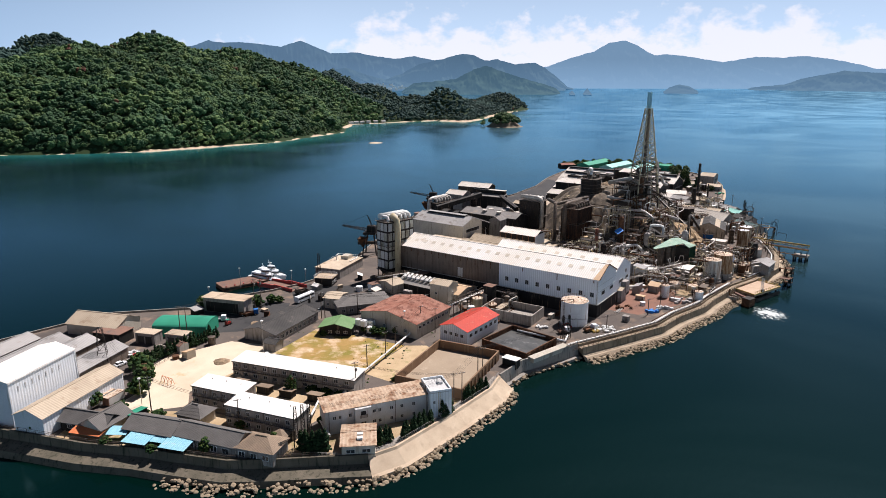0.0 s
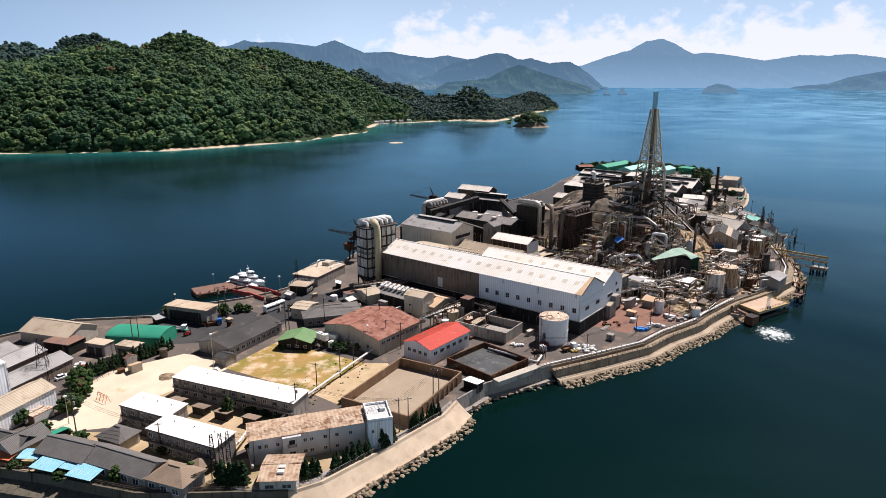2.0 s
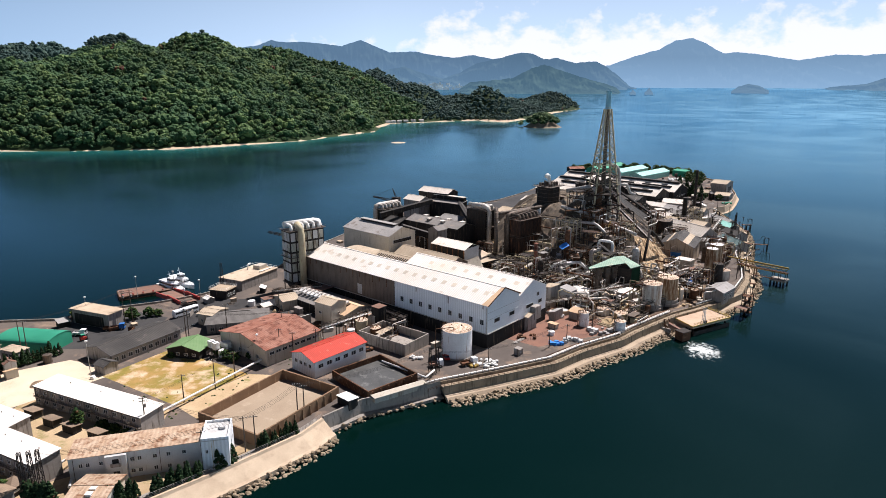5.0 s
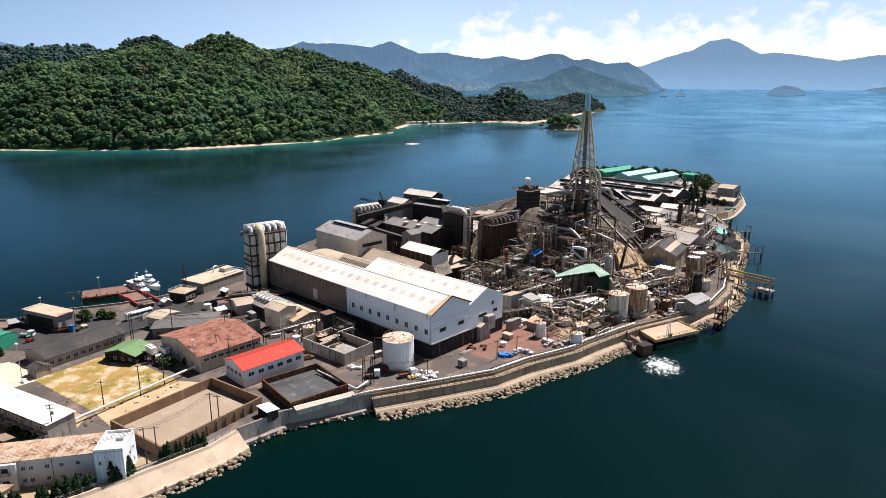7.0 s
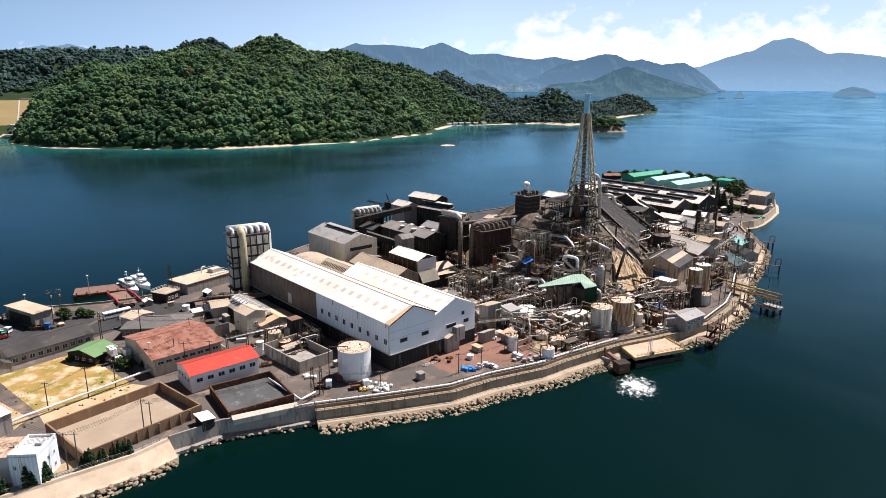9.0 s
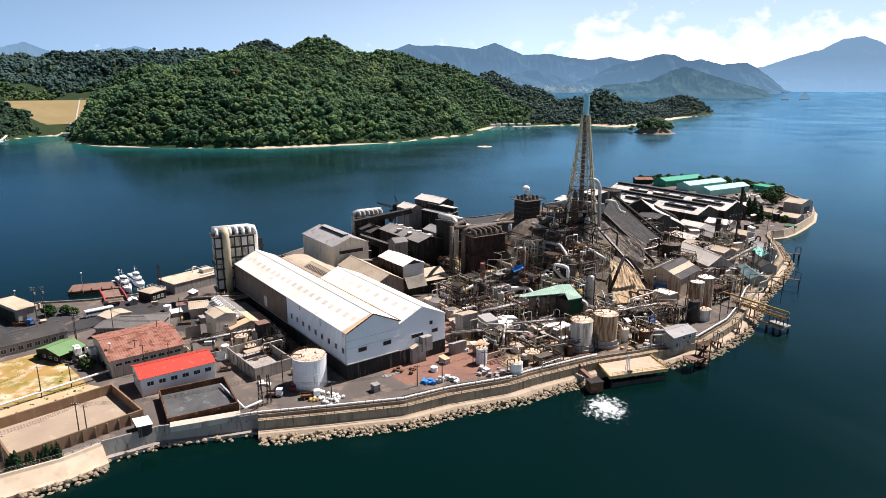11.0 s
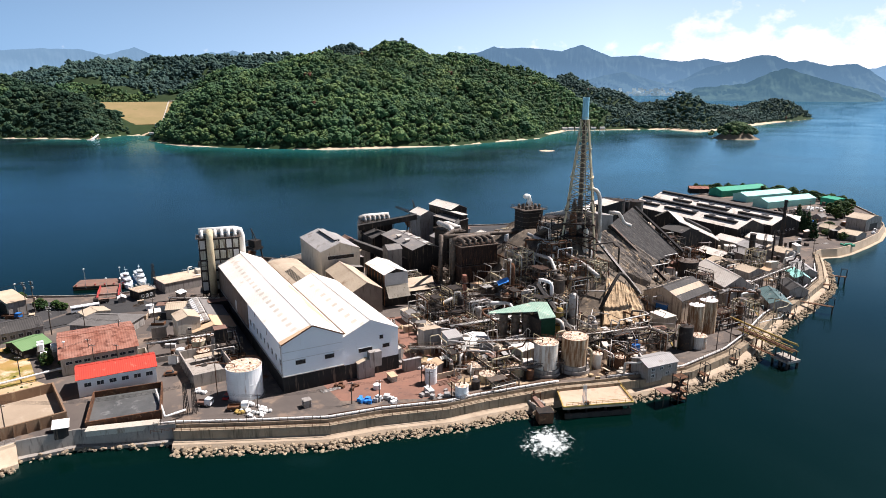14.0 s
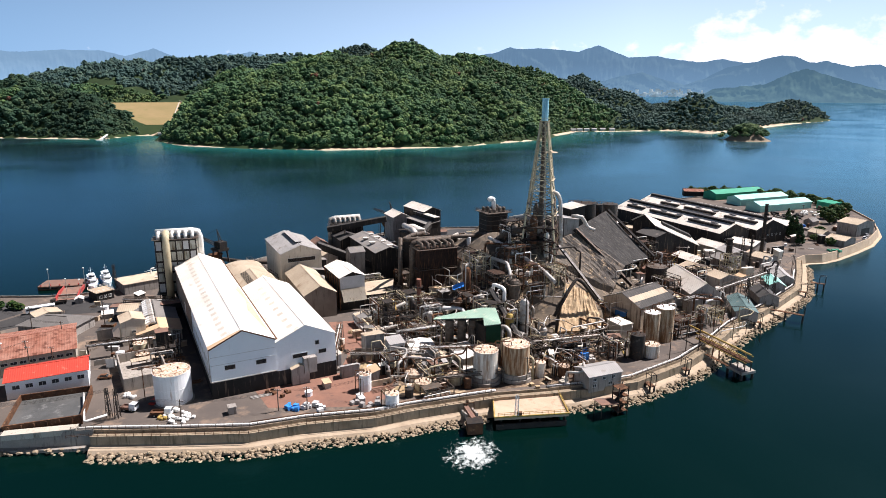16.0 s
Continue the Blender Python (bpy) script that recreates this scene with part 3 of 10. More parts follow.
def make_water():
    g, n = Shape(), 96
    radii = [0, 150, 300, 500, 800, 1200, 1600, 2000, 2300, 2600, 2900, 3200, 3500, 3800, 4100, 4400, 4700, 4950]
    vs = [(110, 62, WATER)]
    for r in radii[1:]:
        vs += [(110 + r * math.sin(2 * math.pi * i / n), 62 + r * math.cos(2 * math.pi * i / n), water_level(r)) for i in range(n)]
    fs = [(0, 1 + (i + 1) % n, 1 + i) for i in range(n)]
    for j in range(len(radii) - 2):
        a, b = 1 + j * n, 1 + (j + 1) * n
        fs += [(a + i, a + (i + 1) % n, b + (i + 1) % n, b + i) for i in range(n)]
    g.add(vs, fs)
    m = bpy.data.materials.new("sea")
    m.use_nodes = True
    t = m.node_tree
    b = t.nodes["Principled BSDF"]
    t.nodes.remove(b)
    deep, shine, mixer, fres = (t.nodes.new("ShaderNode" + k) for k in ("BsdfDiffuse", "BsdfGlossy", "MixShader", "Fresnel"))
    fres.inputs["IOR"].default_value = 1.29
    shine.inputs["Color"].default_value = (0.46, 0.81, 1.0, 1)
    t.links.new(fres.outputs[0], mixer.inputs[0])
    t.links.new(deep.outputs[0], mixer.inputs[1]), t.links.new(shine.outputs[0], mixer.inputs[2])
    t.links.new(mixer.outputs[0], t.nodes["Material Output"].inputs["Surface"])
    co = t.nodes.new("ShaderNodeTexCoord")
    a1, a2, a3, bp = (t.nodes.new("ShaderNode" + k) for k in ("TexNoise", "TexNoise", "TexNoise", "Bump"))
    a1.inputs["Scale"].default_value, a1.inputs["Detail"].default_value = 0.35, 6
    a2.inputs["Scale"].default_value, a2.inputs["Detail"].default_value = 0.0035, 4
    a3.inputs["Scale"].default_value, a3.inputs["Detail"].default_value, a3.inputs["Distortion"].default_value = 0.006, 3, 1.2
    for a in (a1, a2, a3):
        t.links.new(co.outputs["Object"], a.inputs["Vector"])
    ramp = t.nodes.new("ShaderNodeValToRGB")
    ramp.color_ramp.elements[0].position, ramp.color_ramp.elements[1].position = 0.35, 0.7
    ramp.color_ramp.elements[0].color, ramp.color_ramp.elements[1].color = (0.0002, 0.0056, 0.0038, 1), (0.0004, 0.0088, 0.0068, 1)
    t.links.new(a2.outputs[0], ramp.inputs[0])
    t.links.new(ramp.outputs[0], deep.inputs["Color"])
    # wind patches roughen the surface
    rr = t.nodes.new("ShaderNodeMapRange")
    rr.inputs["From Min"].default_value, rr.inputs["From Max"].default_value = 0.35, 0.65
    rr.inputs["To Min"].default_value, rr.inputs["To Max"].default_value = 0.15, 0.22
    t.links.new(a3.outputs[0], rr.inputs["Value"])
    t.links.new(rr.outputs[0], shine.inputs["Roughness"])
    bp.inputs["Strength"].default_value, bp.inputs["Distance"].default_value = 0.11, 0.35
    t.links.new(a1.outputs[0], bp.inputs["Height"])
    t.links.new(bp.outputs[0], shine.inputs["Normal"]), t.links.new(bp.outputs[0], fres.inputs["Normal"])
    M["sea"] = m
    solid("water", g, "sea", "calm deep teal sea with faint ripples", "water", "structure", smooth=True)


make_water()


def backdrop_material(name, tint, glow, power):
    """Far land; its haze is put in as a blue glow, stronger towards the water."""
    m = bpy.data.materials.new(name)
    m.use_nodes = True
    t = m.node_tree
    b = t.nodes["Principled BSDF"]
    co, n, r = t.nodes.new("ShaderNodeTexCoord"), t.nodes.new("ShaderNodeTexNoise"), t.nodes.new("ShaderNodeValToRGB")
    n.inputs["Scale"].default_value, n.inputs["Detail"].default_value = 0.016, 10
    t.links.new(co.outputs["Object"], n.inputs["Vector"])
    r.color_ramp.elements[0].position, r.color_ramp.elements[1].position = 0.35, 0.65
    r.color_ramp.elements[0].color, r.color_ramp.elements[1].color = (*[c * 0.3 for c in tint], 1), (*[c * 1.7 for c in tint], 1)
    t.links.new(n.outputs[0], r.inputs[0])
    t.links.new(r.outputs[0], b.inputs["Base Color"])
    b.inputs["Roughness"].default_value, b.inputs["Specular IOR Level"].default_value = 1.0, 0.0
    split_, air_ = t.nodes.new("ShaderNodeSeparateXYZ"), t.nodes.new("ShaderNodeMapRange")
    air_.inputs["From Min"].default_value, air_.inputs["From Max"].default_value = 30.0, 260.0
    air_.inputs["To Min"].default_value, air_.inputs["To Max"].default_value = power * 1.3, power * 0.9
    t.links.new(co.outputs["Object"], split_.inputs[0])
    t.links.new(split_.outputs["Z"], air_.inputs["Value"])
    # emission stands in for the haze over the land
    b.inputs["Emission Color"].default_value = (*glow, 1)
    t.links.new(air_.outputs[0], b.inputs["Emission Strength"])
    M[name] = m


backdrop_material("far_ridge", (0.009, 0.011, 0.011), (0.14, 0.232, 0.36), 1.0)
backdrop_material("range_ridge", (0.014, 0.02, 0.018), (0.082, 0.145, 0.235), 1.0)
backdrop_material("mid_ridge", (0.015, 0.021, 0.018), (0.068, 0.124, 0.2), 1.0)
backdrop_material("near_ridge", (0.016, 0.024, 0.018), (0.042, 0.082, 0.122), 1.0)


def ridge(name, material, R, profile, foot, label, rough=0.1, seed=0):
    """A far range of hills: profile of (degrees east of north, degrees above the eye's level), foot in degrees."""
    g, rows, cols = Shape(), 22, []
    az0, az1 = profile[0][0], profile[-1][0]
    steps = int((az1 - az0) * 16) + 2
    xs, ys = [p[0] for p in profile], [p[1] for p in profile]
    for i in range(steps):
        a = az0 + (az1 - az0) * i / (steps - 1)
        e = float(np.interp(a, xs, ys)) + rough * (noise.noise((a * 1.7, seed, 0)) + 0.5 * noise.noise((a * 5.1, seed, 3)) + 0.3 * noise.noise((a * 14.0, seed, 5)))
        cols.append((a, max(e, foot + 0.02)))
    vs = []
    for a, e in cols:
        s, c = math.sin(radians(a)), math.cos(radians(a))
        for j in range(rows):
            k = j / (rows - 1)
            r = R + k * 230 + (150 * abs(noise.noise((a * 0.4 + k * 0.9, k * 1.3, seed + 9))) + 50 * abs(noise.noise((a * 1.6, k * 1.6, seed + 4))) + 26 * noise.noise((a * 5, k * 6, seed))) * math.sin(math.pi * k)
            el = foot - 0.15 + (e - foot + 0.15) * (k ** 0.85)
            vs.append((110 + r * s, 62 + r * c, 96 + r * math.tan(radians(el))))
    fs = [(i * rows + j, (i + 1) * rows + j, (i + 1) * rows + j + 1, i * rows + j + 1) for i in range(steps - 1) for j in range(rows - 1)]
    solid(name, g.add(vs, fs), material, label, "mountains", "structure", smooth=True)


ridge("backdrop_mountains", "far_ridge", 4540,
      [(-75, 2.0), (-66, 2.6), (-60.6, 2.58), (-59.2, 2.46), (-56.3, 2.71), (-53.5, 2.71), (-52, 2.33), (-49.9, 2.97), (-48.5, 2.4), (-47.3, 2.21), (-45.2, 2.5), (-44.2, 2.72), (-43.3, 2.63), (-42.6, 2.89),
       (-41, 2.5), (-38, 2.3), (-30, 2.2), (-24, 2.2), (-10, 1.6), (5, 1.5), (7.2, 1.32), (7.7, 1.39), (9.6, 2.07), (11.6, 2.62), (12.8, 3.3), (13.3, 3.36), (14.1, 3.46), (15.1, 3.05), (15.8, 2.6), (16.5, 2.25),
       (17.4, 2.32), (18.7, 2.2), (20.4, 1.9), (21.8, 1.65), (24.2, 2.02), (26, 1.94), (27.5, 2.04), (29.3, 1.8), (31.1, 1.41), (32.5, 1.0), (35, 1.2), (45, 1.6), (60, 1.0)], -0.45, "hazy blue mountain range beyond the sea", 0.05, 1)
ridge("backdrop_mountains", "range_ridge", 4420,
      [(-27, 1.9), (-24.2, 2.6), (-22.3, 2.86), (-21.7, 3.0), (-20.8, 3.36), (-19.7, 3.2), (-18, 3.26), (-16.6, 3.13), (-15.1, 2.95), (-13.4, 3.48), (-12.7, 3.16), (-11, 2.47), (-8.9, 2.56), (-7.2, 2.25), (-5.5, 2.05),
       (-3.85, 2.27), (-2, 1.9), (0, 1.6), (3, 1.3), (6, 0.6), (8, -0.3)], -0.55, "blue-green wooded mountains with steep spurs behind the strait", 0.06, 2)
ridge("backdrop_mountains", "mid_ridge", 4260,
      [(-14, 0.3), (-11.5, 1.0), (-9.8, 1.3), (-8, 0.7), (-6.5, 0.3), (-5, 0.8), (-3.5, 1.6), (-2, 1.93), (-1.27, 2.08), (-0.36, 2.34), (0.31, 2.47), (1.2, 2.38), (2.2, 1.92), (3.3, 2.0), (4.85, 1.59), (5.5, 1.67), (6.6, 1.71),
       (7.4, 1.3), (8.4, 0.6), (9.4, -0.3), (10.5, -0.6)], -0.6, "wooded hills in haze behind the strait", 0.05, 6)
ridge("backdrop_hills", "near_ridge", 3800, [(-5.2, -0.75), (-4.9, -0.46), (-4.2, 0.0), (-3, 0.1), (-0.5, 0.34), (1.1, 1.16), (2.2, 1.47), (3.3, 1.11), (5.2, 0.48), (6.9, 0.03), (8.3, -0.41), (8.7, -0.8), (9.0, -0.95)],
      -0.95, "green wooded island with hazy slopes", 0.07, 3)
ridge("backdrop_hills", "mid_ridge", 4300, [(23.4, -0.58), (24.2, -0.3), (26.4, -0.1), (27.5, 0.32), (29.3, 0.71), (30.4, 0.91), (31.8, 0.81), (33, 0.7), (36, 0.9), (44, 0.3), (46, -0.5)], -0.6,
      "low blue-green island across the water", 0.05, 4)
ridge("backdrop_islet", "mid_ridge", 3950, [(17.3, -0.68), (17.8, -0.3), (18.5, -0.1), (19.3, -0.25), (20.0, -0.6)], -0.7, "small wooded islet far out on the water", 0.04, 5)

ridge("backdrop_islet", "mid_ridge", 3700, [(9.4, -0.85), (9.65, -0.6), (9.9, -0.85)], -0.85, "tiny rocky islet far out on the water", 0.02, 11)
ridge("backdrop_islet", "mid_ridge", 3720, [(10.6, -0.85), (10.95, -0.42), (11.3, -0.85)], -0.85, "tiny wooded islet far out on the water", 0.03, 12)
rng_t = random.Random(12)
town = Shape()
for k in range(90):
    a = radians(rng_t.choice((rng_t.uniform(-11, -4.5), rng_t.uniform(-9.5, -6))))
    up = rng_t.random() ** 1.6
    r = 4262 + 40 * up
    w, h = rng_t.uniform(7, 26), rng_t.uniform(5, 13)
    town.box(110 + r * math.sin(a), 62 + r * math.cos(a), 48 + 30 * up, w, 14, h + rng_t.choice((1, 1, 6, 10)), math.degrees(-a))
# the town's haze is a faint bluish glow in its material
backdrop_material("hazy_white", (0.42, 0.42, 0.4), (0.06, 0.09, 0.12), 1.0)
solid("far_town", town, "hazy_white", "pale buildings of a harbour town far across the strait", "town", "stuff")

# ---- the wooded shore ----
SHORE = [(-1900, 560), (-1300, 720), (-1101, 833), (-996, 873), (-926, 900), (-966, 985), (-935, 1012), (-890, 1008), (-800, 925), (-680, 880), (-545, 897), (-426, 935), (-368, 991), (-281, 1089),
         (-240, 1220), (-205, 1300), (-220, 1420), (-222, 1560), (-120, 1650), (-21, 1720), (55, 1660), (90, 1740), (131, 1900), (217, 2200), (315, 2440), (328, 2510), (220, 2650),
         (0, 2750), (-500, 2900), (-1500, 3100), (-2600, 2600)]
BUMPS = [(-668, 1394, 137, 381), (-710, 1225, 69, 173), (-442, 1619, 136, 186), (-324, 1925, 110, 153), (14, 1848, 79, 76), (-30, 2177, 40, 223), (263, 2383, 83, 102),
         (-1371, 2552, 199, 324), (-1395, 1856, 185, 407), (-1165, 850, 108, 95), (-1118, 915, 92, 75), (-1078, 972, 70, 60), (-1045, 1012, 48, 42), (-1300, 760, 120, 150), (-752, 1265, 99, 211), (-1647, 1450, 148, 257), (-1544, 2600, 245, 163), (-757, 1705, 184, 225),
         (-467, 1557, 140, 70)]


def inside(px, py, poly):
    hit = np.zeros(px.shape, bool)
    for (x0, y0), (x1, y1) in zip(poly, poly[1:] + poly[:1]):
        if y0 != y1:
            hit ^= ((y0 > py) != (y1 > py)) & (px < (x1 - x0) * (py - y0) / (y1 - y0) + x0)
    return hit


def shore_distance(px, py, poly):
    d = np.full(px.shape, 1e9)
    for (x0, y0), (x1, y1) in zip(poly, poly[1:] + poly[:1]):
        dx, dy = x1 - x0, y1 - y0
        s = np.clip(((px - x0) * dx + (py - y0) * dy) / (dx * dx + dy * dy), 0, 1)
        d = np.minimum(d, np.hypot(px - x0 - s * dx, py - y0 - s * dy))
    return np.where(inside(px, py, poly), d, -d)


def ripple(px, py, size, seed):
    """Smooth noise over arrays."""
    out = np.zeros(px.shape)
    for k in range(5):
        a = seed * 1.7 + k * 2.3
        out += np.sin((px * math.cos(a) + py * math.sin(a)) / size * (1 + 0.37 * k) + seed + k * 1.9) * (0.8 ** k)
    return out / 2.6


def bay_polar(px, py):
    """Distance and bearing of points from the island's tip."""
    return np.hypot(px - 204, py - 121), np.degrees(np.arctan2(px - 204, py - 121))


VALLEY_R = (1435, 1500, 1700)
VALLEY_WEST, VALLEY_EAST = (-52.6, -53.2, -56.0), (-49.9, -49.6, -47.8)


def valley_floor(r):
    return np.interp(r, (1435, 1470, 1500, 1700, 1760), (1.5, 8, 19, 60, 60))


def land_height(px, py):
    d = shore_distance(px, py, SHORE)
    h = np.zeros(px.shape)
    for x, y, z, s in BUMPS:
        h += (z * np.exp(-((px - x) ** 2 + (py - y) ** 2) / (2 * s * s))) ** 4
    h = (h + 12.0 ** 4) ** 0.25
    h = h + 15 * (0.55 - np.abs(ripple(px, py, 78, 4))) * np.clip(h / 70, 0, 1) + 15 * ripple(px, py, 55, 1) * np.clip(h / 80, 0, 1) + 7 * ripple(px, py, 24, 2) * np.clip(h / 60, 0, 1)
    rise = 1 - np.exp(-np.clip(d, 0, None) / 62)
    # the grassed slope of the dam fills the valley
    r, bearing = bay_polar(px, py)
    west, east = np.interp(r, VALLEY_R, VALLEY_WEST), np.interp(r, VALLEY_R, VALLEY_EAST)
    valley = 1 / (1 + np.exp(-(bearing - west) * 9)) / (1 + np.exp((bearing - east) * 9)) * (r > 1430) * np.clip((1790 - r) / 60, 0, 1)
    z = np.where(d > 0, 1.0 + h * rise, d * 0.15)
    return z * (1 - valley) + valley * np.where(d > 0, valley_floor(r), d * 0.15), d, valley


def make_land():
    xs, ys = np.arange(-2500, 361, 20.0), np.arange(580, 2980, 20.0)
    gx, gy = np.meshgrid(xs, ys)
    z, d, valley = land_height(gx, gy)
    ok = d > -25
    nx = len(xs)
    vs = [(float(a), float(b), float(c)) for a, b, c in zip(gx.ravel(), gy.ravel(), z.ravel())]
    fs = [(j * nx + i, j * nx + i + 1, (j + 1) * nx + i + 1, (j + 1) * nx + i) for j in range(len(ys) - 1) for i in range(nx - 1) if ok[j, i] and ok[j + 1, i + 1] and ok[j, i + 1] and ok[j + 1, i]]
    mat("undergrowth", (0.018, 0.036, 0.013), (0.03, 0.05, 0.017), scale=0.03, rough=0.95, bump=0.3)
    solid("hillside", Shape().add(vs, fs), "undergrowth", "steep wooded hillside above the bay", "hill", "structure", smooth=True)
    # beach along the shore
    g, pts = Shape(), []
    for (x0, y0), (x1, y1) in zip(SHORE[1:26], SHORE[2:27]):
        m = max(1, int(math.hypot(x1 - x0, y1 - y0) / 12))
        pts += [(x0 + (x1 - x0) * i / m, y0 + (y1 - y0) * i / m) for i in range(m)]
    vs = []
    for i, (x, y) in enumerate(pts):
        ax, ay = pts[max(0, i - 2)]
        bx, by = pts[min(len(pts) - 1, i + 2)]
        l = math.hypot(bx - ax, by - ay) or 1
        nx_, ny_ = -(by - ay) / l, (bx - ax) / l
        w = 1 + 0.7 * noise.noise((i * 0.23, 0, 0)) + 0.6 * noise.noise((i * 0.07, 5, 0))
        for o, zz in ((-9 * w - 3, -0.9), (-3 * w, 0.9), (5, 3.0), (16, 5.5)):
            vs.append((x + nx_ * o, y + ny_ * o, zz + 0.3 * noise.noise((i * 0.9, o, 1))))
    fs = [(i * 4 + j, (i + 1) * 4 + j, (i + 1) * 4 + j + 1, i * 4 + j + 1) for i in range(len(pts) - 1) for j in range(3)]
    mat("beach_sand", (0.58, 0.46, 0.32), (0.45, 0.35, 0.25), scale=0.05, rough=0.95, stain=(0.22, 0.18, 0.14), amount=0.35)
    solid("beach", Shape().add(vs, fs), "beach_sand", "narrow pale sand and rock beach", "beach", "structure", smooth=True)


make_land()


def make_shallows(name, line, widths, tint, strength, label):
    """Clear shallow water over a pale bottom: a sheet that thins out away from the shore."""
    m = bpy.data.materials.new(name)
    m.use_nodes = True
    t = m.node_tree
    b = t.nodes["Principled BSDF"]
    b.inputs["Base Color"].default_value, b.inputs["Roughness"].default_value = (*tint, 1), 0.15
    near_, n, mul, gone, mix = (t.nodes.new("ShaderNode" + k) for k in ("Attribute", "TexNoise", "Math", "BsdfTransparent", "MixShader"))
    near_.attribute_name = "shallow"
    n.inputs["Scale"].default_value, n.inputs["Detail"].default_value = 0.03, 4
    mul.operation = "MULTIPLY"
    t.links.new(near_.outputs["Fac"], mul.inputs[0]), t.links.new(n.outputs[0], mul.inputs[1])
    t.links.new(mul.outputs[0], mix.inputs[0])
    t.links.new(gone.outputs[0], mix.inputs[1]), t.links.new(b.outputs[0], mix.inputs[2])
    t.links.new(mix.outputs[0], t.nodes["Material Output"].inputs[0])
    M[name] = m
    vs, values = [], []
    for i, (x, y) in enumerate(line):
        (ax, ay), (bx, by) = line[max(0, i - 2)], line[min(len(line) - 1, i + 2)]
        l = math.hypot(bx - ax, by - ay) or 1
        nx_, ny_ = (by - ay) / l, -(bx - ax) / l
        wob = 1 + 0.5 * noise.noise((i * 0.21, 2, 0))
        for o, v in widths:
            px, py = x + nx_ * o * wob, y + ny_ * o * wob
            vs.append((px, py, water_level(math.hypot(px - 110, py - 62)) + 0.07))
            values.append(v * strength)
    k = len(widths)
    g = Shape().add(vs, [(i * k + j, i * k + j + 1, (i + 1) * k + j + 1, (i + 1) * k + j) for i in range(len(line) - 1) for j in range(k - 1)])
    ob = solid(name, g, name, label, "water", "structure")
    ob.data.attributes.new("shallow", "FLOAT", "POINT").data.foreach_set("value", values)
    ob.visible_shadow = False


def fine_line(points, step):
    out = []
    for (x0, y0), (x1, y1) in zip(points, points[1:]):
        m = max(1, int(math.hypot(x1 - x0, y1 - y0) / step))
        out += [(x0 + (x1 - x0) * i / m, y0 + (y1 - y0) * i / m) for i in range(m)]
    return out + [points[-1]]


make_shallows("shallows", fine_line(SHORE[3:24], 14), ((-6, 1.0), (10, 1.0), (34, 0.75), (75, 0.32), (150, 0.0)), (0.02, 0.2, 0.19), 1.3, "turquoise shallows over sand along the beach")


def crown_kinds(count, rng, clumps):
    """Tree crowns of about unit radius, each a dome of small jagged leaf clumps with gaps between them."""
    bm = bmesh.new()
    bmesh.ops.create_icosphere(bm, subdivisions=1, radius=1.0)
    base = np.array([v.co[:] for v in bm.verts])
    faces = np.array([[v.index for v in f.verts] for f in bm.faces])
    bm.free()
    kinds, n = [], len(base)
    for _ in range(count):
        rows = [base * 0.62 * (1 + rng.normal(size=(n, 1)) * 0.12)]
        for k in range(clumps - 1):
            a, w = rng.uniform(0, 6.283), rng.uniform(-0.15, 1.0)
            out = math.sqrt(1 - w * w)
            r = rng.uniform(0.24, 0.44)
            o = np.array((out * math.cos(a), out * math.sin(a), w * 0.9)) * rng.uniform(0.55, 0.82)
            rows.append(base * r * (1 + rng.normal(size=(n, 1)) * 0.2) * np.array((1, 1, 0.8)) + o)
        kinds.append(np.concatenate(rows))
    return kinds, np.concatenate([faces + n * k for k in range(clumps)])


def crowns(name, places, kinds, faces, material, label, category, stretch=1.0, soft=False):
    """Many crowns in one mesh; places: x, y, z, radius."""
    rng = np.random.default_rng(5)
    n = len(kinds[0])
    vs = np.empty((len(places) * n, 3))
    for i, (x, y, z, r) in enumerate(places):
        a = rng.uniform(0, 6.28)
        c, s = math.cos(a), math.sin(a)
        k = kinds[rng.integers(len(kinds))] * r
        vs[i * n:(i + 1) * n, 0] = k[:, 0] * c - k[:, 1] * s + x
        vs[i * n:(i + 1) * n, 1] = k[:, 0] * s + k[:, 1] * c + y
        vs[i * n:(i + 1) * n, 2] = k[:, 2] * stretch + z
    fs = (faces[None] + (np.arange(len(places)) * n)[:, None, None]).reshape(-1, 3)
    me = bpy.data.meshes.new(name)
    me.vertices.add(len(vs)), me.loops.add(fs.size), me.polygons.add(len(fs))
    me.vertices.foreach_set("co", vs.ravel())
    me.loops.foreach_set("vertex_index", fs.ravel().astype(np.int32))
    me.polygons.foreach_set("loop_start", np.arange(0, fs.size, 3, dtype=np.int32))
    me.polygons.foreach_set("use_smooth", np.full(len(fs), soft))
    tint = rng.uniform(0, 1, len(places)) * 0.62 + 0.38 * np.array([0.5 + 0.8 * noise.noise((x * 0.012, y * 0.012, 3)) for x, y, _, _ in places])
    me.attributes.new("tree_tint", "FLOAT", "POINT").data.foreach_set("value", np.repeat(np.clip(tint, 0, 0.97) + (rng.uniform(0, 1, len(places)) > 0.985) * 0.4, n).astype(np.float32))
    me.materials.append(M[material])
    me.update(calc_edges=True)
    return tagged(new(name, me), label, category, "", "stuff")


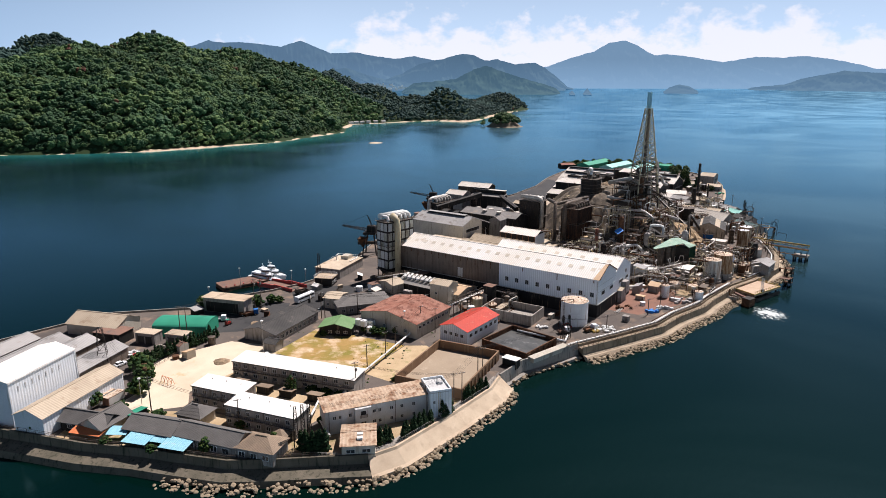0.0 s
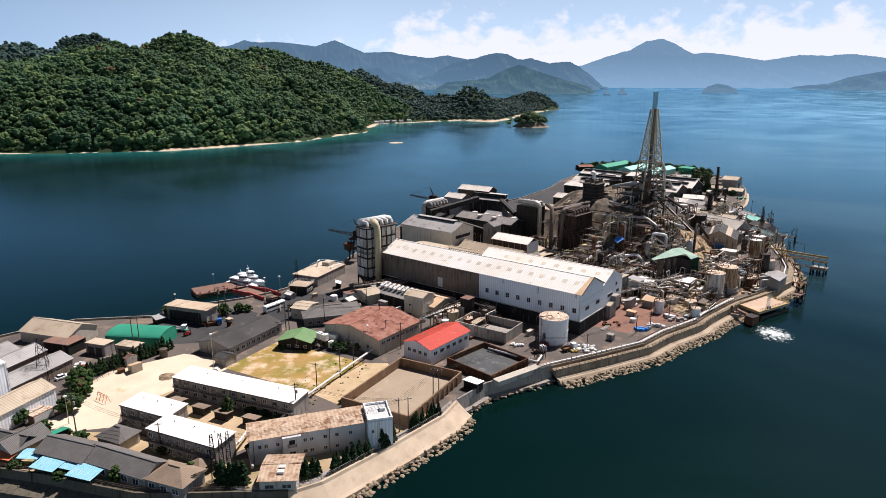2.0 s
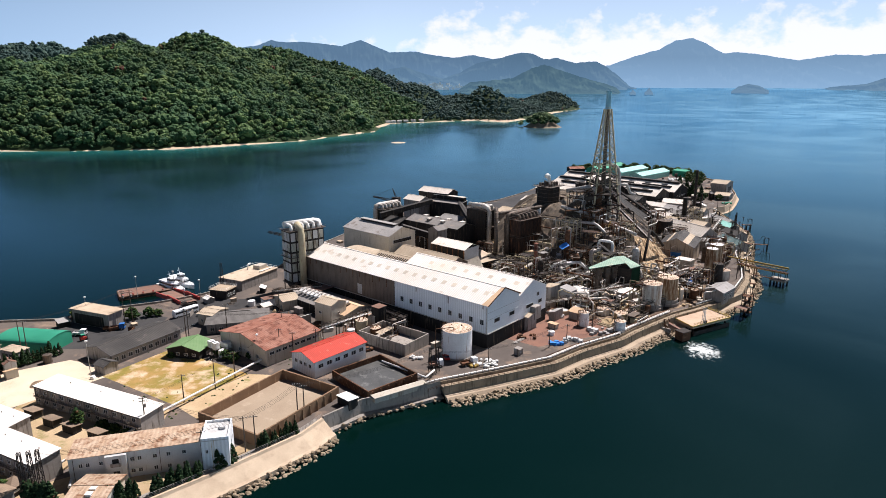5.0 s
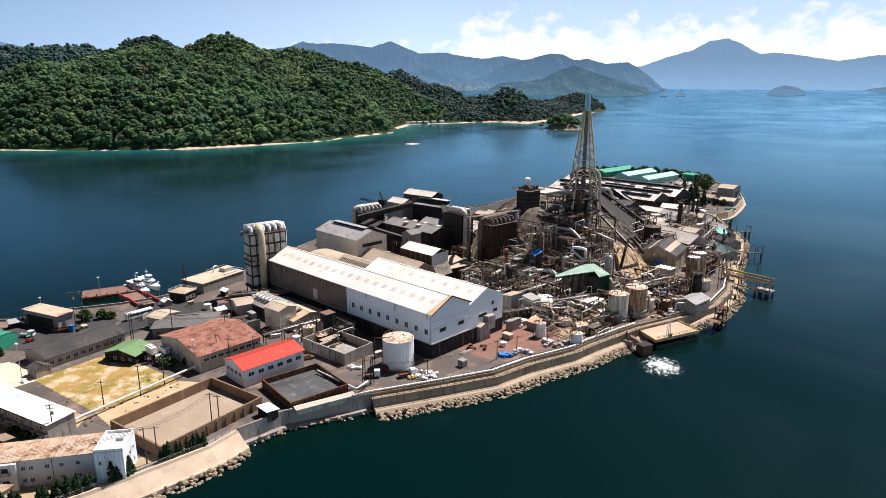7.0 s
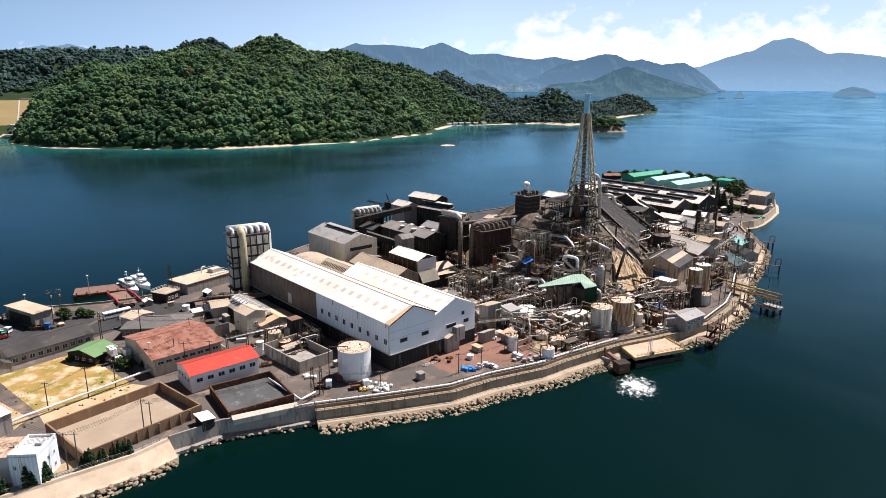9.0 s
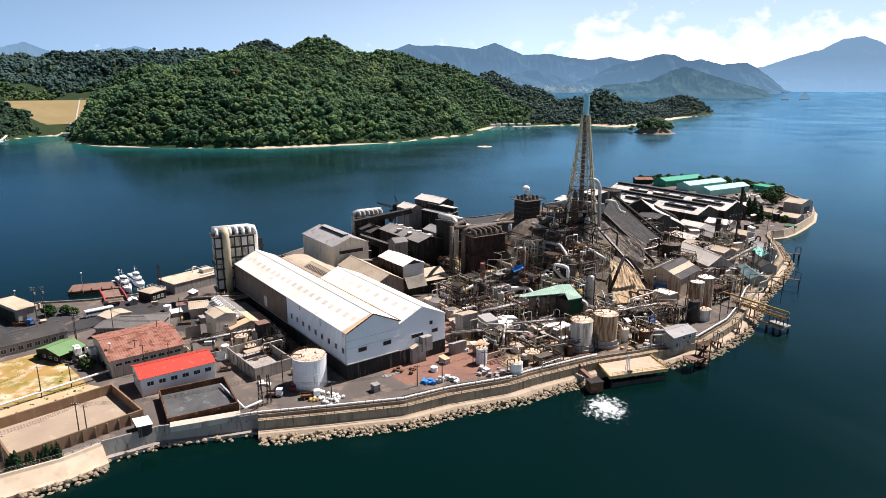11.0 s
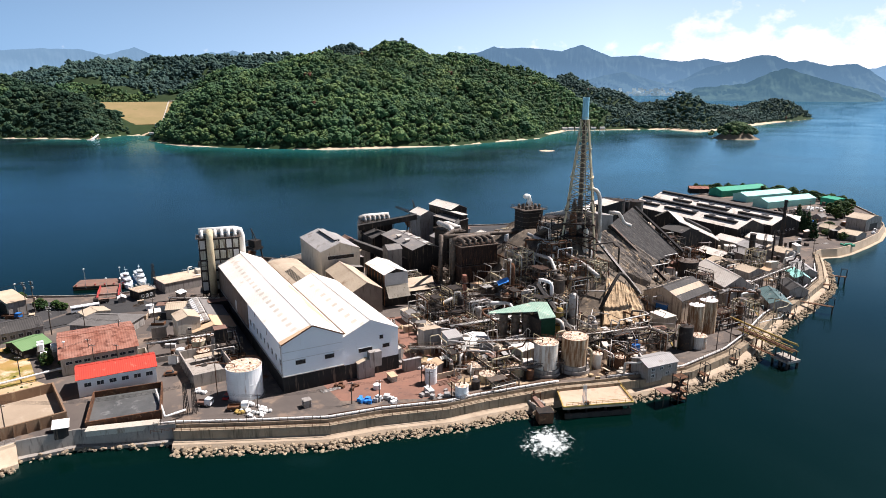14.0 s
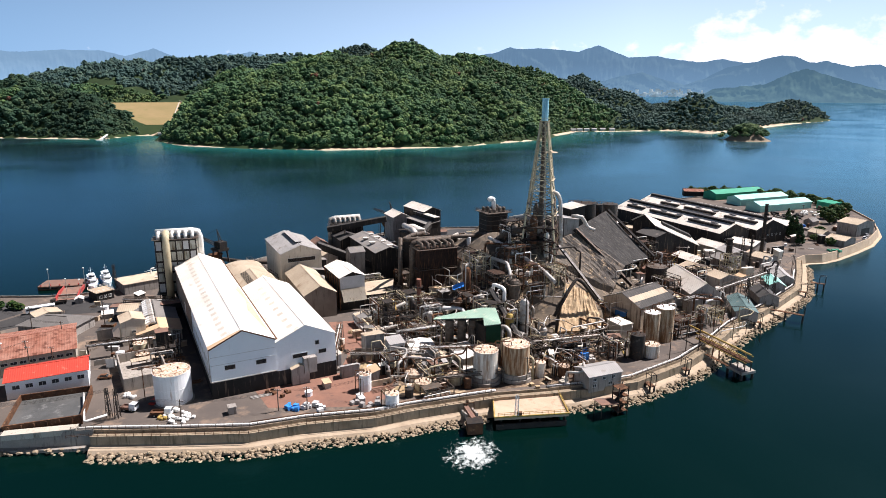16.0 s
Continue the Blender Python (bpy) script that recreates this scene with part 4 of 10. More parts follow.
def make_forest():
    rng = np.random.default_rng(3)
    kinds, faces = crown_kinds(16, rng, 17)
    lkinds, lfaces = crown_kinds(10, rng, 4)
    near, far = [], []
    for x0, x1, y0, y1, gap, r0, store in ((-1500, -150, 820, 1720, 8.8, 6.5, near), (-1900, 340, 1300, 2760, 12.8, 9.6, far), (-1900, -950, 600, 1700, 10.5, 7.6, far), (-330, 340, 1500, 2560, 8.5, 5.6, far)):
        nx_, ny_ = int((x1 - x0) / gap), int((y1 - y0) / gap)
        gx, gy = np.meshgrid(np.arange(nx_) * gap + x0, np.arange(ny_) * gap + y0)
        gx, gy = gx.ravel() + rng.uniform(-0.6, 0.6, gx.size) * gap, gy.ravel() + rng.uniform(-0.6, 0.6, gy.size) * gap
        z, d, valley = land_height(gx, gy)
        e = 12.0
        away = (gx * (land_height(gx + e, gy)[0] - z) + gy * (land_height(gx, gy + e)[0] - z)) / np.hypot(gx, gy) / e
        ok = (d > 5) & (valley < 0.35) & (away > -0.22)
        if store is far and r0 > 9.0:
            ok &= ~((gx > -1500) & (gx < -150) & (gy < 1720)) | ((gx > -1500) & (gx < -1150) & (gy > 1250))
            ok &= (d > 5) & (valley < 0.35) & (away > -0.22)
        if store is far and r0 < 7:
            ok &= ~((gx < -150) & (gy < 1720))
        if store is far and r0 > 9.0:
            ok &= (gx < -330) | (gy > 2560)
        if store is far and 7 < r0 < 9:
            ok &= (gx < -1500) | (gy < 820)
        if store is near:
            ok &= ~((gx < -1150) & (gy > 1250))
        for x, y, zz in zip(gx[ok], gy[ok], z[ok]):
            r = r0 * rng.uniform(0.6, 1.25) * (1.5 if rng.uniform() < 0.15 else 1.0) * (1 + 0.28 * noise.noise((x * 0.02, y * 0.02, 7)))
            store.append((x, y, zz + r * 0.4 + rng.uniform(-1.0, 2.4), r))
    # bushes crowd the edge of the beach
    gx, gy = np.meshgrid(np.arange(-1150, -150, 6.5), np.arange(820, 1640, 6.5))
    gx, gy = gx.ravel() + rng.uniform(-3, 3, gx.size), gy.ravel() + rng.uniform(-3, 3, gy.size)
    z, d, valley = land_height(gx, gy)
    ok = (d > 1.5) & (d < 17) & (valley < 0.3)
    near += [(x, y, zz + 1.5, rng.uniform(2.6, 4.6)) for x, y, zz in zip(gx[ok], gy[ok], z[ok])]
    front, rear = [p for p in near if p[1] < 1390 and p[0] > -1160], [p for p in near if p[1] >= 1390 or p[0] <= -1160]
    cape = [p for p in front + far if p[0] < -945 and p[1] < 1210]
    front, far = ([p for p in q if not (p[0] < -945 and p[1] < 1210)] for q in (front, far))
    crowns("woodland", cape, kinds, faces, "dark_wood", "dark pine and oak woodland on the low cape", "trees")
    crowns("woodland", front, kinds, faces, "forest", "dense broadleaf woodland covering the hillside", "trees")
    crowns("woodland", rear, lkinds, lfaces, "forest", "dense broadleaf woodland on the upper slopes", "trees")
    crowns("woodland", far, lkinds, lfaces, "hazed_forest", "dark green woodland on the farther hills, tinted blue for haze", "trees")
    # the wooded islet off the headland
    g = Shape()
    ring = [(0, 46), (0.12, 38), (0.5, 27), (0.85, 12), (1.0, 3)]
    g.lathe(ring, 24, (0, 0, -1), (0, 0, 20))
    solid("islet", g, "boulder", "rocky islet off the headland", "island", "structure", at=(140, 1490, 0))
    spots = []
    for _ in range(150):
        a, q = rng.uniform(0, 6.28), math.sqrt(rng.uniform()) * 34
        spots.append((140 + q * math.cos(a), 1490 + 0.9 * q * math.sin(a), 7 + 20 * (1 - (q / 38) ** 2), rng.uniform(4.5, 7.5)))
    spots += [(92, 1515, 5, 6), (95, 1520, 9, 5)]
    crowns("islet_trees", spots, kinds, faces, "forest", "dark trees crowding the small islet", "trees")
    solid("tidal_rock", Shape().lathe([(0, 15), (0.5, 11), (1, 3)], 14, (0, 0, -0.8), (0, 0, 1.2)), "beach_sand", "low pale reef of rock awash in the bay", "rock", "structure", at=(-112, 1075, 0))


make_forest()

# ---- the island ----
COAST = [(-185, 176), (-121, 156.6), (-107, 153), (-94, 149.5), (-78, 147), (-70, 145), (-54, 141.5), (-42, 142), (-32, 143), (-19, 144), (-12, 148.5), (-5, 156.6), (3, 166), (15, 181.5),
         (18.5, 190), (27, 201), (44, 211.5), (48.5, 215), (67, 225.5), (84.5, 236), (95, 247), (110, 259), (117, 267.5), (132, 283), (136, 287), (149, 297), (158, 305), (170, 317),
         (182, 340), (187.5, 357.5), (194, 386), (208, 425), (217, 455), (218, 485), (218, 512), (222, 522), (230.5, 528.5), (237.5, 540), (248, 563), (258.5, 589), (266, 622), (267, 657),
         (258, 697), (246, 722), (228, 741), (200, 752), (165, 735), (130, 690), (105, 640), (85, 585), (60, 540), (30, 505), (-8, 480), (-24, 440), (-38, 390), (-47, 338), (-53, 313),
         (-61, 297), (-66, 290), (-78, 279), (-88, 273), (-103, 265), (-106, 255), (-136, 249), (-148, 237), (-163, 220), (-190, 205)]


def offset(poly, d):
    """The polygon moved outwards by d."""
    out, n = [], len(poly)
    for i in range(n):
        a, b, c = Vector(poly[i - 1]), Vector(poly[i]), Vector(poly[(i + 1) % n])
        e, f = (b - a).normalized(), (c - b).normalized()
        m = Vector((e.y + f.y, -e.x - f.x))
        m.normalize()
        k = max(0.5, m.dot(Vector((e.y, -e.x))))
        out.append(tuple(b + m * d / k))
    return out


def strip(poly, rows, i0, i1):
    """A strip along the coast from corner i0 to i1; rows of (outwards, height)."""
    lines = [offset(poly, o)[i0:i1 + 1] for o, _ in rows]
    m = len(lines[0])
    vs = [(*line[i], rows[j][1]) for i in range(m) for j, line in enumerate(lines)]
    k = len(rows)
    return Shape().add(vs, [(i * k + j, i * k + j + 1, (i + 1) * k + j + 1, (i + 1) * k + j) for i in range(m - 1) for j in range(k - 1)] + [tuple(range(k - 1, -1, -1)), tuple(range((m - 1) * k, m * k))])


solid("ground", Shape().prism(COAST, -4, GROUND), "asphalt", "worn grey asphalt and concrete yard", "ground", "structure")


def hill_height(x, y):
    a, b = x - 112, y - 402
    u, w = a * U.x + b * U.y, -a * U.y + b * U.x
    r = math.sqrt((u / 64) ** 2 + (w / 74) ** 2)
    k = min(1, max(0, (1.0 - r) / 0.62))
    z = GROUND - 0.3 + 27.5 * k * k * (3 - 2 * k)
    return max(GROUND - 0.3, min(z, 27.5 - (x - 119) * 0.62)) if x > 119 else z


def make_hill():
    g, n = Shape(), 110
    vs, rings = [], 40
    for j in range(rings + 1):
        r = j / rings
        for i in range(n):
            a = 2 * math.pi * i / n
            u, w = 64 * r * math.cos(a), 74 * r * math.sin(a)
            x, y = 112 + u * U.x - w * U.y, 402 + u * U.y + w * U.x
            z = hill_height(x, y)
            k = math.sin(math.pi * r)
            k *= 0.25 if x > 119 else 1.0
            vs.append((x, y, z + k * (2.4 * noise.noise((x * 0.08, y * 0.08, 0)) + 1.8 * abs(noise.noise((a * 9, r * 1.5, 2))) + 0.9 * noise.noise((x * 0.35, y * 0.35, 4)))))
    fs = [(j * n + i, j * n + (i + 1) % n, (j + 1) * n + (i + 1) % n, (j + 1) * n + i) for j in range(rings) for i in range(n)]
    solid("hill", g.add(vs, fs), "dark_rock", "steep rocky mound with grey and tan patches", "hill", "structure")


make_hill()


# ---- ground surfaces ----
def patch(name, poly, material, lift, label, category="ground"):
    """A sheet of another surface laid on the yard."""
    return solid(name, Shape().add([(x, y, GROUND + lift) for x, y in poly], [tuple(range(len(poly)))]), material, label, category, "structure")


patch("sand_yard", [(-97, 170), (-86, 168), (-75, 171), (-78, 180), (-70, 192), (-64, 200), (-57, 211), (-66, 217), (-78, 220), (-88, 212), (-96, 205), (-99, 193), (-92, 184)], "sand", 0.02,
      "pale sandy yard bleached by the sun")
patch("grass_field", [(-59.5, 209.4), (-26.5, 193.5), (-14, 216), (-34, 226), (-49, 232)], "dry_grass", 0.03, "parched yellow-green grass field with bare patches")
patch("dirt_strip", [(-26.3, 193.3), (-15.5, 186), (-1, 207), (-6, 216), (-13.6, 216)], "dirt", 0.024, "bare brown earth with weeds")
patch("dormitory_yard", [(-73, 171), (-40, 157), (-24, 177), (-27, 191), (-62, 203), (-72, 192)], "dirt", 0.015, "dry earth and weeds between the dormitories")
patch("dirt_yard", [(-40, 143.5), (-19, 145.5), (-12, 150), (3, 167.5), (14, 182.5), (7, 184), (-2, 172), (-14, 163), (-26, 156), (-34, 158), (-42, 152)], "dirt", 0.02, "dry earth yard behind the sea wall")
patch("house_yard", [(-104, 153.5), (-78, 148.5), (-54, 143), (-42, 143.5), (-42, 160), (-70, 168), (-92, 168), (-103, 166)], "dirt", 0.012, "earth and concrete yards round the houses")
patch("red_floor", [(66, 256), (80, 248), (93, 255), (104, 262), (108, 271), (98, 287), (80, 304), (62, 321), (52, 313), (78, 290), (84, 277), (74, 262)], "red_floor", 0.02, "rust-red stained concrete floor")
patch("road", [(-63, 235), (-56, 236), (-50, 256), (-47, 270), (-34, 282), (-20, 262), (-16, 262), (-14, 266), (-32, 292), (-48, 286), (-62, 290), (-70, 282), (-64, 262)], "dark_asphalt", 0.02, "dark patched asphalt road")
patch("harbour_yard", [(-100, 226), (-64, 232), (-66, 262), (-84, 268), (-104, 252)], "dark_asphalt", 0.014, "dark asphalt harbour yard")
patch("slag_yard", [(-6, 470), (24, 498), (58, 534), (84, 580), (104, 632), (120, 600), (112, 540), (100, 480), (60, 430), (20, 424), (-10, 436)], "dark_asphalt", 0.018, "blackened yard along the north quay")
patch("road", [(196, 440), (206, 436), (214, 480), (216, 515), (222, 548), (232, 600), (234, 660), (226, 690), (216, 690), (222, 640), (214, 560), (204, 510), (202, 470)], "asphalt", 0.02, "narrow grey asphalt road along the sea wall")
patch("shore_path", [(-19, 146), (-12, 150.3), (-5, 158.3), (3, 167.7), (15, 183.2), (18, 189.5), (16.2, 190.8), (13, 184.6), (1.2, 169.2), (-6.8, 160), (-13.8, 152.5), (-20, 148.5)], "grey_concrete", 0.028, "narrow grey concrete path behind the sea wall")
patch("plant_floor", [(84, 306), (100, 288), (110, 272), (122, 280), (146, 300), (158, 312), (164, 330), (150, 345), (130, 352), (100, 362), (74, 356), (56, 342), (62, 324)], "plant_floor", 0.016, "rust-brown dirty plant floor with spilt ore")
for k in range(9):
    solid("road_marking", Shape().box(-57.4 + k * 0.62, 243.5 + k * 1.45, GROUND + 0.024, 3.4, 0.55, 0.006, 67), "frame_white", "white painted bar of a pedestrian crossing", "road marking", "structure")

# ---- sea walls ----
solid("sea_wall", strip(COAST, [(-0.5, 3.6), (-0.5, 5.0), (0.1, 5.0), (0.3, 2.6), (4.2, 1.6), (5.2, -0.6), (5.6, -3)], 0, 9), "mossy_concrete", "dark mossy concrete sea wall with a sloping apron", "sea wall", "structure")
solid("sea_wall", strip(COAST, [(-0.6, 3.6), (-0.6, 4.7), (0.0, 4.7), (0.3, 4.0), (3.8, 1.5), (4.8, 1.2), (5.2, -3)], 9, 14), "pale_concrete", "pale concrete sea wall with a broad slope", "sea wall", "structure")
solid("sea_wall", strip(COAST, [(-0.4, 3.6), (-0.4, 5.2), (0.1, 5.2), (0.5, 1.0), (1.9, 0.9), (2.0, -3)], 14, 17), "grey_concrete", "dark grey vertical sea wall with a ledge", "sea wall", "structure")
solid("sea_wall", strip(COAST, [(-0.3, 3.6), (-0.3, 4.9), (0.0, 4.9), (0.1, 4.05), (2.3, 4.0), (2.4, 4.5), (2.65, 4.5), (2.8, 1.5)], 17, 34), "sea_stained", "stained concrete sea wall with a walkway on top", "sea wall", "structure")
solid("sea_apron", strip(COAST, [(2.6, 1.9), (4.6, 1.5), (5.6, 0.4), (6.2, -2.5)], 17, 34), "pale_concrete", "pale sloping concrete apron at the foot of the sea wall", "sea wall", "structure")
solid("sea_wall", strip(COAST, [(-0.4, 3.6), (-0.4, 5.0), (0.1, 5.0), (1.2, 0.4), (3.0, 0.3), (3.4, -3)], 34, 45), "pale_concrete", "weathered tan concrete sea wall", "sea wall", "structure")
solid("sea_wall", strip(COAST, [(-0.4, 3.6), (-0.4, 4.8), (0.1, 4.8), (1.0, 0.5), (2.0, -3)], 45, 66), "grey_concrete", "weathered concrete quay wall", "sea wall", "structure")


def tidy_shed(*a, **k):
    return building(*a, category="shed", **k)


# ---- homes and yards on the near end ----
WIN = 1.2
hall = building("storage_hall", "tall white storage hall with a plain white roof", -118.1, 158.9, 77.4, 24.0, 13.0, 13.2, "gable", 1.7, wall="white_wall", cover="white_roof", over=0.15, category="warehouse",
                windows=[("d", 6.0, 6.5, 1.6, 1.4, 1, 1)])
for k in range(7):
    part("vent_slot", Shape().box(3.0 + k * 2.4, -0.03, 9.6, 0.35, 0.12, 1.5), "plaster", hall)
part("gutter", Shape().tube([(0.0, -0.2, 13.0), (24.0, -0.2, 13.0), (24.0, -0.2, 0.2)], 0.1, 6), "white_pipe", hall)
building("low_warehouse", "long low warehouse with a weathered beige roof", -106.6, 153.7, 75.2, 29.5, 9.6, 5.6, "gable", 2.0, wall="white_wall", cover="beige_roof", over=0.4, category="warehouse")
building("house", "house with grey tiled roof and orange awning", -104.5, 157.6, -14.5, 14.5, 6.0, 3.2, "gable", 2.0, wall="dark_wall", cover="slate_roof", over=0.7, category="house", windows=[("a", 3, 1, 1.6, 1.2, 4, 2.8)])
building("house", "house wing with a grey tiled gable roof", -97.5, 155.2, 68, 9.5, -7.5, 3.4, "gable", 2.2, wall="cream_wall", cover="slate_roof", over=0.7, category="house", windows=[("d", 2, 1, 1.6, 1.2, 2, 3)])


def awning(x, y, yaw, L, W, h, material, label, drop=0.6):
    """A lean-to roof of ribbed sheet on four posts."""
    ob = thing("awning", x, y, GROUND, yaw, label, "awning", "awnings before the houses")
    vs = [(0, 0, h - drop), (L, 0, h - drop), (L, W, h), (0, W, h)]
    g = Shape().add(vs + [(a, b, c + 0.08) for a, b, c in vs], [(3, 2, 1, 0), (4, 5, 6, 7), (0, 1, 5, 4), (1, 2, 6, 5), (2, 3, 7, 6), (3, 0, 4, 7)])
    part("sheet", g, material, ob)
    n = int(L / 0.75)
    ribs = Shape()
    for i in range(n + 1):
        ribs.beam((i * L / n, 0, h - drop + 0.11), (i * L / n, W, h + 0.11), 0.07)
    part("ribs", ribs, material, ob)
    for a, b, c in ((0.1, 0.1, h - drop), (L - 0.1, 0.1, h - drop), (0.1, W - 0.1, h), (L - 0.1, W - 0.1, h)):
        part("post", Shape().box(a, b, -0.1, 0.12, 0.12, c + 0.1), "steel", ob)
    return ob


awning(-99.5, 152.6, -13, 9.5, 3.2, 2.7, "orange_sheet", "orange sheet awning before the house")
awning(-89.2, 151.6, -2, 5.5, 3.6, 2.7, "blue_sheet", "light blue ribbed sheet awning")
awning(-83.4, 148.0, -14, 7.2, 4.6, 2.8, "blue_sheet", "light blue ribbed sheet awning")
awning(-76.0, 148.0, -14, 5.0, 5.0, 2.9, "blue_sheet", "light blue ribbed sheet awning")
awning(-72.6, 145.2, -15, 7.6, 4.8, 2.9, "blue_sheet", "pale blue ribbed sheet awning over a yard")
building("house", "long low house with a grey tiled roof", -85.0, 153.4, -15.5, 14.5, 8.0, 3.2, "gable", 2.0, wall="dark_wall", cover="slate_roof", over=0.6, category="house", windows=[("a", 2, 0.9, 1.6, 1.3, 4, 3.2)])
building("row_house", "row house with grey-brown tiled roof", -70.8, 150.3, -19.5, 19.5, 7.2, 3.3, "gable", 2.0, wall="grey_wall", cover="slate_roof", over=0.6, category="house", windows=[("a", 2, 0.6, 2.0, 1.7, 5, 3.6)])
building("row_house", "row house end with a brown tiled roof", -52.2, 143.9, -17, 10.5, 7.2, 3.3, "hip", 2.0, wall="grey_wall", cover="brown_tiles", over=0.6, category="house", windows=[("a", 1.5, 0.8, 1.8, 1.5, 3, 3.4)])
building("house", "small house with a grey hipped roof", -74.0, 161.0, -20, 8.0, 6.0, 3.2, "hip", 2.0, wall="cream_wall", cover="slate_roof", over=0.6, category="house")
building("hut", "small hut with a brown pointed roof", -45.5, 150.0, -20, 4.2, 4.2, 2.6, "hip", 1.4, wall="dark_wall", cover="brown_tiles", over=0.5, category="hut")
tidy_shed("shed", "small green sheet-roofed lean-to", -88.6, 161.0, 60, 5.0, -3.0, 2.8, "mono", 0.6, wall="dark_wall", cover="green_sheet", over=0.3)


def dormitory(x, y, yaw, L, W, h, bays, label):
    ob = building("dormitory", label, x, y, yaw, L, W, h, "monob", 0.35, wall="grey_wall", cover="white_roof", over=0.35, category="dormitory", group="dormitories")
    step = L / bays
    for k in range(bays):
        s = step * (k + 0.5)
        for z0 in (0.9, h / 2 + 0.9):
            window(ob, s - step * 0.2, -0.02, z0, min(1.8, step * 0.42), 1.25, 0)
            if k % 2 == 0:
                part("air_conditioner", Shape().box(s + step * 0.24, -0.35, z0 - 0.6, 0.8, 0.4, 0.6), "cream_wall", ob)
        part("pilaster", Shape().box(step * k + 0.12, -0.1, 0, 0.24, 0.22, h - 0.05), "grey_wall", ob)
        rail = Shape().box(s, -0.75, h / 2 + 0.15, step * 0.8, 0.08, 0.08).box(s, -0.75, h / 2 + 0.85, step * 0.8, 0.06, 0.06)
        for i in range(5):
            rail.box(s - step * 0.4 + i * step * 0.2, -0.75, h / 2 + 0.15, 0.05, 0.05, 0.75)
        part("balcony_rail", rail, "steel", ob)
    part("balcony", Shape().box(L / 2, -0.42, h / 2 - 0.1, L, 0.8, 0.16), "grey_concrete", ob)
    part("fascia", Shape().box(L / 2, -0.37, h - 0.16, L + 0.7, 0.08, 0.2), "dark_roof", ob)
    for k in range(3):
        part("roof_vent", Shape().cyl((L * (0.2 + 0.3 * k), W * 0.7, h + 0.3), (L * (0.2 + 0.3 * k), W * 0.7, h + 0.75), 0.12, n=8), "steel", ob)
    return ob


dormitory(-67.6, 190.6, -19.1, 43.2, 7.4, 5.6, 12, "long two-storey dormitory with a white sheet roof")
dormitory(-60.0, 160.4, -20.5, 22.3, 6.9, 6.2, 7, "two-storey dormitory with a white sheet roof")
dormitory(-73.8, 172.6, -20.5, 17.0, 7.0, 5.9, 5, "shorter two-storey dormitory with a white roof")
for x, y, r in ((-65.5, 183.0, -19), (-57.0, 179.2, -19), (-40.5, 174.0, -19), (-49.5, 176.6, -19)):
    tidy_shed("shed", "small wooden shed with a brown roof", x, y, r, 4.2, 2.6, 2.0, "mono", 0.4, wall="dark_wall", cover="brown_tiles", over=0.3, group="garden sheds")

flats = building("apartment_block", "two-storey grey apartment block with a rust-stained flat roof", -31.5, 154.6, 21.6, 30.5, 8.0, 6.9, "monob", 0.3, wall="plaster", cover="stained_roof", over=0.4, category="apartment block",
                 windows=[("a", 13.5, 4.2, 1.0, 1.1, 2, 1.6), ("a", 18.5, 4.2, 1.0, 1.1, 1, 1), ("a", 21.5, 4.2, 1.0, 1.1, 1, 1), ("a", 25.0, 4.2, 1.0, 1.1, 1, 1), ("a", 13.5, 1.1, 1.0, 1.1, 2, 1.6),
                          ("a", 18.5, 1.1, 1.0, 1.1, 1, 1), ("a", 21.5, 1.1, 1.0, 1.1, 1, 1), ("a", 25.0, 1.1, 1.0, 1.1, 1, 1), ("a", 2.5, 4.2, 0.9, 1.1, 2, 1.5), ("a", 6.8, 4.2, 0.9, 1.1, 1, 1)])
part("stair_bay", Shape().box(10.2, -0.6, -0.4, 4.6, 1.4, 7.2), "plaster", flats)
for z0 in (1.2, 4.4):
    part("balcony", Shape().box(10.2, -1.5, z0 - 0.2, 2.2, 0.7, 0.15).box(10.2, -1.8, z0 - 0.2, 2.2, 0.08, 0.9), "grey_wall", flats)
    # shade of the balcony opening, painted as a dark panel on the wall
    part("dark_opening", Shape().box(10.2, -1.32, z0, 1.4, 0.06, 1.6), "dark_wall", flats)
for k in range(4):
    part("gutter", Shape().cyl((1 + 9.3 * k, -0.12, 0), (1 + 9.3 * k, -0.12, 6.8), 0.07, n=6), "steel", flats)
cube = building("stair_tower", "white three-storey stair block with a parapet roof", -3.6, 163.4, 18.0, 6.4, 9.0, 7.8, "flat", wall="white_wall", cover="plaster", over=0.05, category="building",
                windows=[("a", 1.2, 4.6, 0.7, 1.0, 1, 1), ("b", 2, 1.3, 0.8, 1.0, 3, 2.5), ("b", 2, 4.4, 0.8, 1.0, 3, 2.5)])
part("parapet", Shape().box(3.2, 0.15, 7.9, 6.5, 0.3, 0.7).box(3.2, 8.85, 7.9, 6.5, 0.3, 0.7).box(0.15, 4.5, 7.9, 0.3, 8.4, 0.7).box(6.25, 4.5, 7.9, 0.3, 8.4, 0.7), "white_wall", cube)
part("roof_hatch", Shape().box(4.5, 5.5, 7.95, 1.4, 1.6, 0.8), "plaster", cube)
part("ladder", Shape().box(2.4, -0.12, 0.4, 0.06, 0.06, 7.6).box(2.95, -0.12, 0.4, 0.06, 0.06, 7.6), "yellow_steel", cube)
hut = building("pump_house", "small beige building with a peach-stained gable roof", -25.6, 144.0, 6.0, 8.4, 10.2, 3.4, "gable", 0.9, wall="cream_wall", cover="stained_roof", over=0.5, windows=[("a", 2.2, 1.2, 2.2, 1.1, 2, 4.0)])
